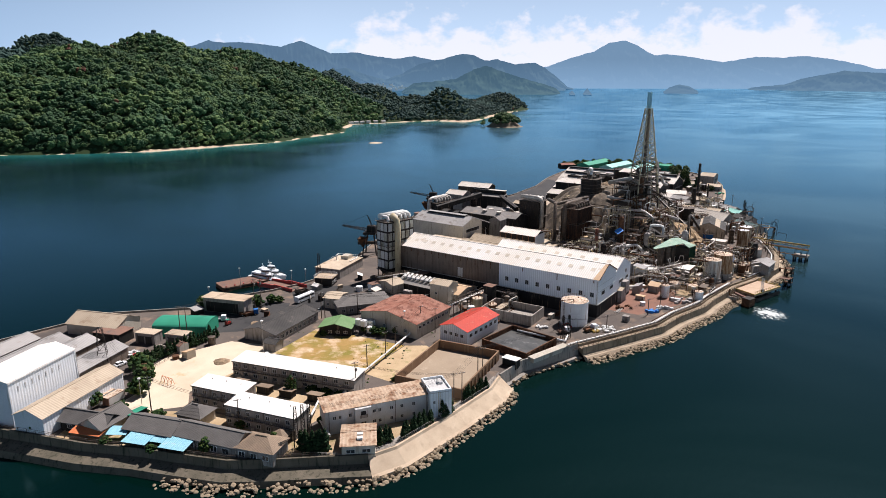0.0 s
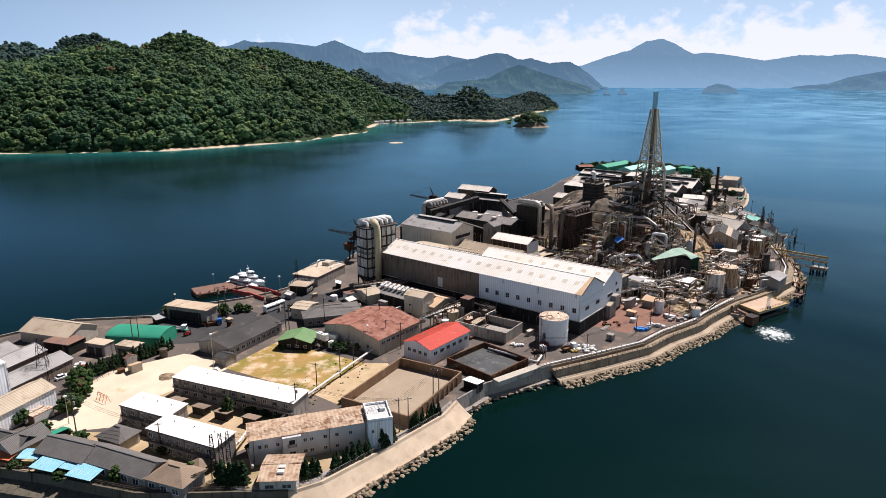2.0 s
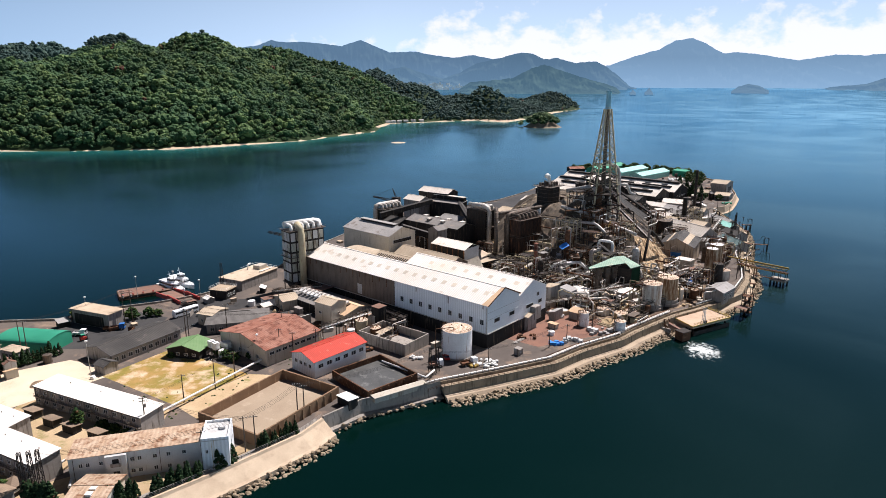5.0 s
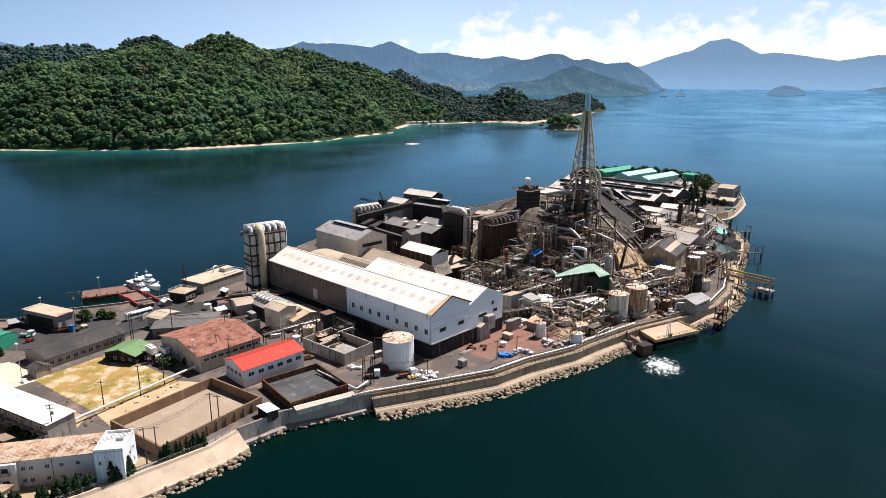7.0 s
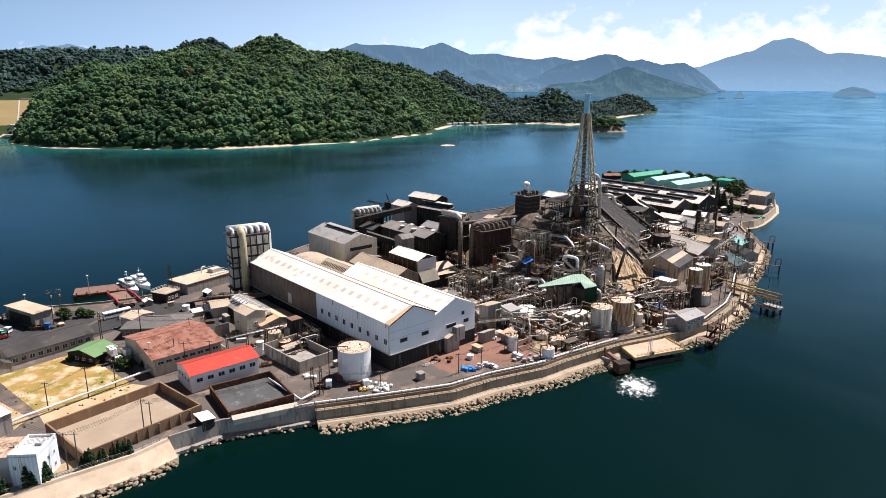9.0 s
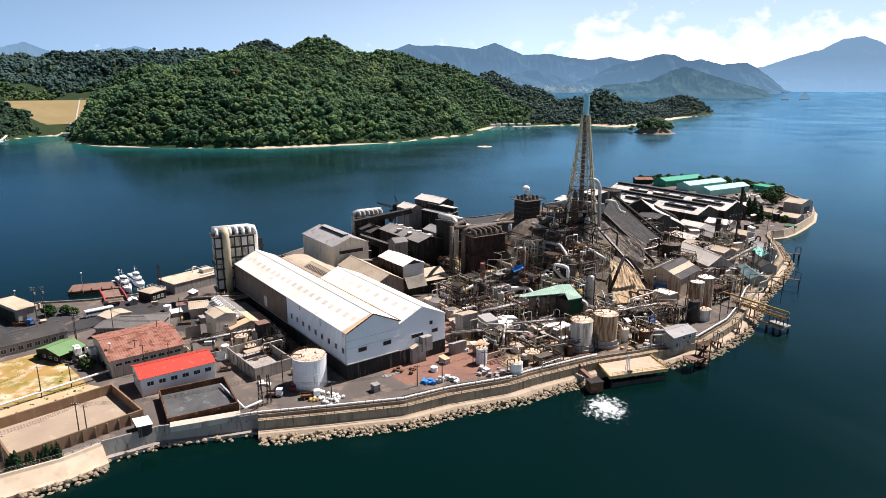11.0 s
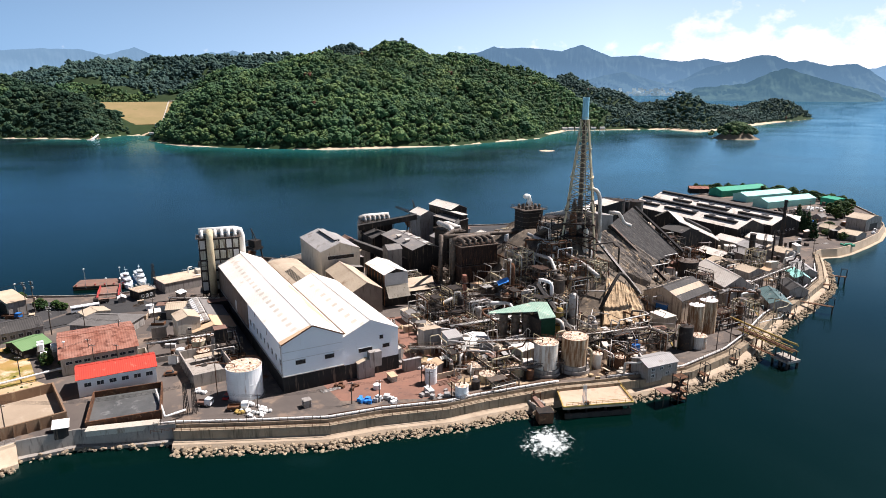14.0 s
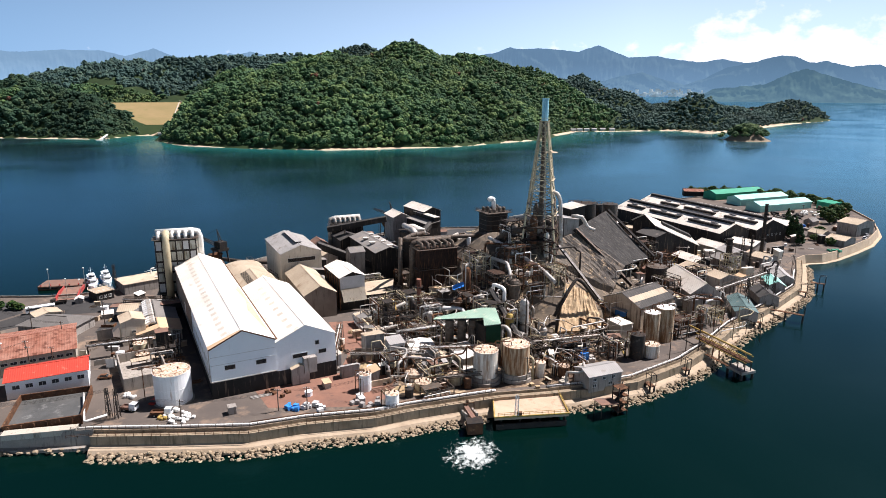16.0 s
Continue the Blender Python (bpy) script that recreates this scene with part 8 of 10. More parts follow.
for k in range(130):
    x, y = rng_p.uniform(66, 156), rng_p.uniform(276, 360)
    z0 = max(GROUND, hill_height(x, y))
    if not free_spot(x, y) or z0 > 22:
        continue
    L, W, h = rng_p.uniform(1.5, 4.5), rng_p.uniform(1.2, 3.2), rng_p.uniform(0.4, 5.5)
    ob = thing("canopy", x, y, z0, rng_p.choice((144, 54, 30)), "small sheet canopy over plant equipment", "canopy", "small canopies")
    part("sheet", Shape().add([(-L / 2, -W / 2, h), (L / 2, -W / 2, h), (L / 2, W / 2, h + 0.5), (-L / 2, W / 2, h + 0.5), (-L / 2, -W / 2, h + 0.1), (L / 2, -W / 2, h + 0.1), (L / 2, W / 2, h + 0.6), (-L / 2, W / 2, h + 0.6)],
                              [(3, 2, 1, 0), (4, 5, 6, 7), (0, 1, 5, 4), (1, 2, 6, 5), (2, 3, 7, 6), (3, 0, 4, 7)]), rng_p.choice(("beige_roof", "light_grey_roof", "pale_roof", "white_roof_worn", "grey_roof", "grey_roof")), ob)
    part("housing", Shape().box(0, 0, -0.3, L * 0.7, W * 0.7, h * 0.8 + 0.3), rng_p.choice(("cream_wall", "dark_wall", "steel", "rust", "tank_stained")), ob)
    for a, b in ((-1, -1), (1, 1)):
        part("post", Shape().box(a * L * 0.46, b * W * 0.46, -0.3, 0.12, 0.12, h + 0.4), "steel", ob)
duct([(88, 326, 8), (90, 325, 13), (103, 330, 13), (110, 326, 5)], 0.7, "white_pipe", "thick white pipe bending down to the ground")
duct([(112, 338, 10), (112, 338, 22), (118, 335, 22), (118, 335, 14), (121, 334, 14)], 0.7, "white_pipe", "white looped pipe among the vessels")
duct([(124, 318, 6), (124, 318, 14), (128, 316, 14), (128, 316, 5)], 0.8, "pale_pipe", "grey bent pipe beside the green canopy")
duct([(60, 327, 6), (72, 322, 8), (80, 326, 13)], 0.7, "pale_pipe", "grey pipe rising from the crusher house")
duct([(126, 308, 9), (146, 322, 9), (160, 338, 9), (163, 346, 5)], 0.35, "black_steel", "dark overhead pipe on thin trestles")
duct([(100, 358, 27), (112, 352, 27), (116, 346, 24), (116, 346, 12)], 0.7, "pale_pipe", "pale pipe bend below the chimney")
for p, q, z, w, n in (((2.0, 245.0), (20.0, 267.5), 4.8, 1.8, 3), ((20.0, 267.5), (31, 258), 4.8, 1.6, 3), ((84, 284), (104, 296), 4.0, 2.4, 5), ((80, 280), (66, 302), 5.0, 2.0, 4), ((104, 296), (128, 312), 5.5, 2.2, 4), ((128, 312), (154, 336), 5.5, 2.0, 4), ((90, 304), (108, 326), 6.0, 2.0, 4),
                      ((-30, 283), (-12, 292), 5.2, 1.6, 3), ((-28, 352), (6, 334), 6.5, 2.4, 2), ((176, 390), (204, 452), 6.0, 2.0, 3), ((118, 282), (134, 296), 3.6, 1.8, 4), ((70, 330), (92, 340), 8, 2.0, 4)):
    pipe_bridge(p, q, z, w, "steel", n, seed=int(p[0] + 50))
duct([(-48, 350, 9), (-28, 352, 9), (4, 362, 11)], 1.0, "steel", "long grey pipe to the north quay")
tarp = thing("tarpaulin", 96.0, 340.5, 16.6, 30, "bright blue tarpaulin sagging over steelwork", "tarpaulin")
part("sheet", Shape().add([(-2.2, -1.5, 0.2), (0, -1.6, 1.2), (2.2, -1.4, 1.6), (-2.4, 0.2, 0.8), (0.1, 0.1, 1.5), (2.3, 0.3, 2.4), (-2.1, 1.6, 1.2), (0, 1.7, 2.2), (2.1, 1.5, 2.9)], [(0, 1, 4, 3), (1, 2, 5, 4), (3, 4, 7, 6), (4, 5, 8, 7)]), "tarp", tarp)
part("pole", Shape().cyl((0, 0, -13), (0, 0, 1.4), 0.16, n=6).cyl((1.8, 1.0, -13), (1.8, 1.0, 2.2), 0.16, n=6), "steel", tarp)
blue = thing("pump_unit", 151.5, 323.5, GROUND, 54, "bright blue pump set with pipes on a frame", "pump")
part("frame", Shape().box(0, 0, 0, 6, 3.5, 0.4), "grey_concrete", blue)
part("motor", Shape().cyl((-2, 0, 1.6), (0.2, 0, 1.6), 0.9, n=12), "blue_paint", blue)
part("casing", Shape().cyl((0.8, 0, 0.4), (0.8, 0, 3.0), 1.0, n=12).box(2.2, 0, 0.4, 1.2, 1.6, 2.6), "blue_paint", blue)
part("pipe", Shape().tube([(0.8, 0, 3.0), (0.8, 0, 4.4), (2.6, 0.5, 4.4), (2.6, 1.6, 1.0)], 0.25), "blue_paint", blue)


def stack(x, y, r, h, material, label):
    ob = thing("steel_stack", x, y, GROUND, 0, label, "chimney", "steel stacks")
    part("flue", Shape().lathe([(0, r * 1.25), (0.25, r * 1.1), (0.26, r), (0.98, r * 0.9), (0.98, r * 1.1), (1, r * 1.1)], 14, (0, 0, -0.3), (0, 0, h)), material, ob)
    part("ladder", Shape().box(r + 0.2, 0, 0.5, 0.08, 0.5, h - 1), "rust", ob)
    for k in range(1, 3):
        platform(ob, r + 0.8, h * 0.4 * k, "black_steel")
    return ob


stack(200.3, 500.0, 0.9, 31.5, "black_steel", "tall slender black steel stack")
stack(186.0, 470.0, 1.6, 17.0, "black_steel", "thick black steel stack with platforms")
stack(196.0, 470.0, 0.5, 20.0, "black_steel", "thin black steel stack")
stack(82.0, 333.0, 0.9, 17.0, "rust_roof", "reddish brown steel stack by the cooler bank")
stack(90.0, 436.0, 0.4, 26.0, "black_steel", "thin leaning mast beyond the mound")


def lattice_mast(x, y, h, w, label="thin steel lattice mast", name="lattice_mast", material="black_steel"):
    ob = thing(name, x, y, GROUND, 20, label, "mast", "lattice masts")
    for a, b in ((-1, -1), (1, -1), (1, 1), (-1, 1)):
        part("leg", Shape().beam((a * w / 2, b * w / 2, -0.3), (a * w / 2 * 0.45, b * w / 2 * 0.45, h), 0.14), material, ob)
    n = max(3, int(h / 2.4))
    g = Shape()
    for k in range(n):
        s0, s1 = k / n, (k + 1) / n
        f0, f1 = w / 2 * (1 - 0.55 * s0), w / 2 * (1 - 0.55 * s1)
        cs = [(-1, -1), (1, -1), (1, 1), (-1, 1)]
        for i in range(4):
            (a, b), (c, d) = cs[i], cs[(i + 1) % 4]
            g.beam((a * f0, b * f0, s0 * h), (c * f1, d * f1, s1 * h), 0.08).beam((a * f1, b * f1, s1 * h), (c * f1, d * f1, s1 * h), 0.08)
    part("bracing", g, material, ob)
    return ob


for x, y, h, w in ((-113.3, 197.8, 14, 3.4), (-60.5, 300.5, 12, 1.6), (-38.0, 148.5, 12, 1.3), (-36.3, 149.3, 12, 1.3), (-34.8, 150.0, 12, 1.3), (44.5, 222.5, 9, 1.2), (46.8, 223.5, 9, 1.2), (205.0, 428.0, 14, 1.4), (208.0, 436.0, 14, 1.2), (198.0, 412.0, 13, 1.2), (192.0, 474.0, 17, 1.8), (176.0, 448.0, 15, 2.0)):
    lattice_mast(x, y, h, w, "rusty steel lattice pylon carrying cables" if w > 3 else "thin steel lattice mast")


# quay cranes
def quay_crane(x, y, yaw, label):
    ob = thing("quay_crane", x, y, GROUND, yaw, label, "crane", "quay cranes")
    for a, b in ((-4, -3), (4, -3), (4, 3), (-4, 3)):
        part("leg", Shape().beam((a, b, -0.3), (a * 0.6, b * 0.7, 12), 0.6), "black_steel", ob)
    part("portal", Shape().box(0, 0, 11.5, 7, 6, 1.2), "black_steel", ob)
    part("cabin", Shape().box(-1, 0, 12.7, 5, 4, 3.5), "dark_wall", ob)
    g = Shape()
    for s in (-0.8, 0.8):
        g.beam((1, s, 13), (16, s, 15.5), 0.25).beam((1, s, 14.4), (16, s, 15.9), 0.2)
        for k in range(8):
            g.beam((1 + 15 * k / 8, s, 13 + 2.5 * k / 8), (1 + 15 * (k + 1) / 8, s, 14.4 + 1.5 * (k + 1) / 8), 0.12)
    part("jib", g, "black_steel", ob)
    part("mast", Shape().beam((-1, -0.8, 16), (1.5, 0, 22), 0.3).beam((-1, 0.8, 16), (1.5, 0, 22), 0.3).beam((1.5, 0, 22), (16, 0, 15.8), 0.08).beam((1.5, 0, 22), (-5, 0, 13), 0.08), "black_steel", ob)
    part("hopper", Shape().add([(2, -3, 9), (7, -3, 9), (7, 3, 9), (2, 3, 9), (4, -0.8, 4), (5, -0.8, 4), (5, 0.8, 4), (4, 0.8, 4)], [(0, 1, 5, 4), (1, 2, 6, 5), (2, 3, 7, 6), (3, 0, 4, 7), (4, 5, 6, 7)]), "rust", ob)
    return ob


quay_crane(-40, 345, 170, "black quay crane with a lattice jib")
quay_crane(-8, 455, 165, "dark quay crane with a lattice jib at the north quay")


# ---- jetties and piers ----
def deck_on_piles(name, pts, z, thick, deck_mat, label, piles, pile_mat="rust", rail=None):
    ob = thing(name, pts[0][0], pts[0][1], 0, 0, label, "jetty")
    x0, y0 = pts[0]
    loc = [(x - x0, y - y0) for x, y in pts]
    part("deck", Shape().prism(loc, z - thick, z), deck_mat, ob)
    for i in range(len(loc)):
        (a, b), (c, d) = loc[i], loc[(i + 1) % len(loc)]
        part("edge_beam", Shape().beam((a, b, z + 0.02), (c, d, z + 0.02), 0.35, 0.45), rail or "grey_concrete", ob)
    for x, y in piles:
        part("pile", Shape().cyl((x - x0, y - y0, -4), (x - x0, y - y0, z - thick), 0.4, n=8), pile_mat, ob)
    return ob


jet = deck_on_piles("loading_jetty", [(140.5, 274.5), (158.5, 287.0), (151.5, 298.5), (135.0, 286.0)], 3.6, 0.9, "peach_deck", "loading jetty with a peach-stained deck and yellow edge",
                    [(141.5, 277), (146, 280), (151, 283.5), (157, 288), (154.5, 292), (148, 286), (144, 284)], "black_steel", "yellow_steel")
part("fender", Shape().beam((0.5, 0.0, 0.8), (17.5, 12.0, 0.8), 0.6, 1.6), "black_steel", jet)
hoist = thing("jetty_derrick", 145.6, 278.6, 3.6, 35, "thin white lattice derrick on the jetty", "crane")
for a, b in ((-0.5, -0.5), (0.5, -0.5), (0.5, 0.5), (-0.5, 0.5)):
    part("leg", Shape().beam((a, b, 0), (a * 0.5, b * 0.5, 6.6), 0.12), "white_pipe", hoist)
for k in range(6):
    part("brace", Shape().beam((-0.5, -0.5, 1.0 * k), (0.5, -0.5, 1.0 * k + 1.0), 0.08), "white_pipe", hoist)
    part("brace", Shape().beam((-0.5, 0.5, 1.0 * k + 1.0), (0.5, 0.5, 1.0 * k), 0.08), "white_pipe", hoist)
part("winch", Shape().box(0.9, 0, 0, 1.2, 1.0, 1.1), "rust", hoist)
for a, b in (((141.2, 275.6), (157.8, 287.1)), ((158.0, 287.6), (151.8, 297.9))):
    p_, q_ = Vector((*a, 3.6)), Vector((*b, 3.6))
    rail_ob = thing("jetty_railing", *a, 3.6, 0, "yellow painted tube railing along the jetty edge", "railing", "jetty railings")
    for zz in (0.55, 1.05):
        part("rail", Shape().beam((0, 0, zz), tuple(q_ - p_ + Vector((0, 0, zz))), 0.09), "yellow_steel", rail_ob)
    m_ = int((q_ - p_).length / 1.8)
    for k in range(m_ + 1):
        o_ = (q_ - p_) * k / m_
        part("post", Shape().box(o_.x, o_.y, 0, 0.09, 0.09, 1.05), "yellow_steel", rail_ob)
box_ = thing("outfall_box", 136.0, 270.6, 0, 35, "rust-black steel outfall box below the jetty", "tank")
part("casing", Shape().box(0, 0, -3, 4.4, 3.6, 6.4), "rust", box_)
part("lid", Shape().box(0, 0, 3.4, 4.7, 3.9, 0.2), "black_steel", box_)
part("chute", Shape().beam((0, 1.6, 3.2), (-1.5, 6.0, 4.6), 1.4, 0.9), "rust_deck", box_)
stair_t = thing("stair_tower", 169.8, 301.5, -1, 48, "dark steel stair tower standing at the water's edge", "stair tower")
for a in (-1.6, 1.6):
    for b in (-1.6, 1.6):
        part("column", Shape().box(a, b, -2, 0.25, 0.25, 12), "black_steel", stair_t)
for k in range(4):
    part("landing", Shape().box(0, 0, 2.0 + 2.4 * k, 3.6, 3.6, 0.12), "rust", stair_t)
    part("flight", Shape().beam((-1.3, 0.8 * (-1) ** k, 2.0 + 2.4 * k - 2.3), (1.3, 0.8 * (-1) ** k, 2.0 + 2.4 * k), 0.9, 0.12), "black_steel", stair_t)
    part("rail", Shape().tube([(-1.7, -1.7, 3.0 + 2.4 * k), (1.7, -1.7, 3.0 + 2.4 * k), (1.7, 1.7, 3.0 + 2.4 * k), (-1.7, 1.7, 3.0 + 2.4 * k)], 0.05, 5), "rust", stair_t)
part("canopy", Shape().add([(-8, -2.2, 5.6), (-1.8, -2.2, 5.0), (-1.8, 2.2, 5.0), (-8, 2.2, 5.6), (-8, -2.2, 5.75), (-1.8, -2.2, 5.15), (-1.8, 2.2, 5.15), (-8, 2.2, 5.75)], [(3, 2, 1, 0), (4, 5, 6, 7), (0, 1, 5, 4), (1, 2, 6, 5), (2, 3, 7, 6), (3, 0, 4, 7)]), "rust_deck", stair_t)
part("canopy_post", Shape().box(-7.6, -1.8, -2, 0.2, 0.2, 7.6), "black_steel", stair_t)
part("canopy_post", Shape().box(-7.6, 1.8, -2, 0.2, 0.2, 7.6), "black_steel", stair_t)
for k, (x, y, z) in enumerate(((-32.2, 229.4, 2.6), (-30.0, 228.0, 2.6), (-27.6, 227.4, 0.2))):
    wt_ = thing("water_tank", x, y, GROUND, 60, "white plastic water tank on a steel stand", "tank", "white water tanks")
    part("body", Shape().prism([(-1.0, -0.8), (-0.8, -1.0), (0.8, -1.0), (1.0, -0.8), (1.0, 0.8), (0.8, 1.0), (-0.8, 1.0), (-1.0, 0.8)], z + 0.3, z + 2.6), "tank_white", wt_)
    part("lid", Shape().cyl((0, 0, z + 2.6), (0, 0, z + 2.8), 0.4, n=12), "white_pipe", wt_)
    for a, b in ((-0.9, -0.9), (0.9, -0.9), (0.9, 0.9), (-0.9, 0.9)):
        part("leg", Shape().box(a, b, -0.2, 0.14, 0.14, z + 0.5), "steel", wt_)
    part("shelf", Shape().box(0, 0, z + 0.15, 2.2, 2.2, 0.14), "steel", wt_)
out = thing("outfall_gate", 131.5, 276.5, 0, 50, "rusty outfall gate frame in the sea wall", "gate")
part("pier", Shape().box(-1.6, 0, -3, 0.7, 4.5, 5.6).box(1.6, 0, -3, 0.7, 4.5, 5.6), "grey_concrete", out)
part("gate", Shape().box(0, 0.8, -2, 2.6, 0.2, 4.2), "rust", out)
part("frame", Shape().beam((-1.6, 0, 2.4), (-1.6, 0, 5.0), 0.2).beam((1.6, 0, 2.4), (1.6, 0, 5.0), 0.2).beam((-1.6, 0, 5.0), (1.6, 0, 5.0), 0.2).tube([(0, -1, 2.0), (0, 1.5, 3.0), (0, 1.5, 5.4)], 0.3), "rust", out)
pier = thing("conveyor_pier", 185.0, 360.0, 0, -42, "steel conveyor pier with a yellow gangway reaching over the water", "pier")
part("truss", Shape().beam((0, -1.4, 6.2), (24, -1.4, 6.2), 0.3).beam((0, 1.4, 6.2), (24, 1.4, 6.2), 0.3).beam((0, -1.4, 8.2), (24, -1.4, 8.2), 0.25).beam((0, 1.4, 8.2), (24, 1.4, 8.2), 0.25), "yellow_steel", pier)
lat = Shape()
for k in range(12):
    for s in (-1.4, 1.4):
        lat.beam((2 * k, s, 6.2 if k % 2 else 8.2), (2 * k + 2, s, 8.2 if k % 2 else 6.2), 0.14)
part("lattice", lat, "rust", pier)
part("walkway", Shape().box(12, 0, 6.3, 24, 2.4, 0.15), "rust", pier)
part("pipe", Shape().tube([(-6, 0.6, 8.8), (24, 0.6, 8.8)], 0.35), "yellow_steel", pier, smooth=True)
part("pier_head", Shape().box(20.5, 0, 2.2, 7.5, 6.0, 0.9), "grey_concrete", pier)
for a in (17.5, 20.5, 23.5):
    for b in (-2.4, 2.4):
        part("pile", Shape().cyl((a, b, -4), (a, b, 2.3), 0.45, n=8), "black_steel", pier)
        part("trestle", Shape().beam((a, b * 0.55, 3.0), (a, b * 0.55, 6.2), 0.25), "black_steel", pier)
for a in (2.5, 9.0):
    for b in (-1.3, 1.3):
        part("trestle", Shape().beam((a, b * 1.6, -3), (a, b, 6.2), 0.35), "rust", pier)
part("lower_walkway", Shape().box(9, -3.6, 3.4, 20, 1.2, 0.2).beam((0, -4.2, 4.5), (19, -4.2, 4.5), 0.08), "rust", pier)
for x, y, yaw, L in ((206.5, 417.0, -10, 14.0), (214.0, 452.0, -8, 8.0), (172.5, 321.0, -45, 6.0), (180.5, 338.0, -35, 5.5), (200.0, 398.0, -18, 5.0), (224.0, 470.0, 0, 6.0)):
    p2 = thing("small_pier", x, y, 0, yaw, "small rusty steel landing with a rail frame", "pier", "small piers")
    part("deck", Shape().box(L / 2, 0, 3.2, L, 1.8, 0.25), "rust", p2)
    part("head_frame", Shape().beam((L, -1, 3.4), (L, -1, 7.2), 0.18).beam((L, 1, 3.4), (L, 1, 7.2), 0.18).beam((L, -1, 7.2), (L, 1, 7.2), 0.18).beam((L - 2.5, -1, 7.2), (L, -1, 7.2), 0.15).beam((L - 2.5, 1, 7.2), (L, 1, 7.2), 0.15).beam((L - 2.5, -1, 3.4), (L - 2.5, -1, 7.2), 0.15).beam((L - 2.5, 1, 3.4), (L - 2.5, 1, 7.2), 0.15), "black_steel", p2)
    for a in (L * 0.5, L - 0.4):
        for b in (-0.8, 0.8):
            part("pile", Shape().cyl((a, b, -4), (a, b, 3.2), 0.28, n=8), "black_steel", p2)

# the ferry pontoon with its ramp
pon = thing("pontoon", -104.0, 289.5, 0, 38, "rust-red steel ferry pontoon", "pontoon")
part("hull", Shape().prism([(0.8, 0), (23, 0), (24, 1), (24, 11), (23, 12), (0.8, 12), (0, 11), (0, 1)], -1.2, 1.7), "rust", pon)
part("deck", Shape().prism([(0.8, 0.2), (23, 0.2), (23.8, 1), (23.8, 11), (23, 11.8), (0.8, 11.8), (0.2, 11), (0.2, 1)], 1.7, 1.78), "rust_deck", pon)
for k in range(6):
    part("bollard", Shape().lathe([(0, 0.3), (0.7, 0.25), (0.8, 0.4), (1, 0.4)], 10, (1.6 + 4.2 * k, 0.9, 1.78), (1.6 + 4.2 * k, 0.9, 2.5)), "boat_red", pon)
part("rub_rail", Shape().box(12, -0.1, 0.8, 23, 0.3, 0.5), "tyre", pon)
ramp = thing("ramp", -66.0, 280.5, 0, 141, "red-sided steel ramp down to the pontoon", "ramp")
part("plate", Shape().add([(0, -4, 4.2), (0, 4, 4.2), (26, 4, 2.6), (26, -4, 2.6), (0, -4, 3.7), (0, 4, 3.7), (26, 4, 2.1), (26, -4, 2.1)], [(3, 2, 1, 0), (4, 5, 6, 7), (0, 1, 5, 4), (1, 2, 6, 5), (2, 3, 7, 6), (3, 0, 4, 7)]), "rust_deck", ramp)
for s in (-4.2, 4.2):
    part("side_girder", Shape().extrude([(-0.25, -1.0), (0.25, -1.0), (0.25, 1.3), (-0.25, 1.3)], (0, s, 4.2), (13, s, 3.9)).extrude([(-0.25, -1.0), (0.25, -1.0), (0.25, 0.9), (-0.25, 0.9)], (13, s, 3.9), (26, s, 2.6)), "boat_red", ramp)


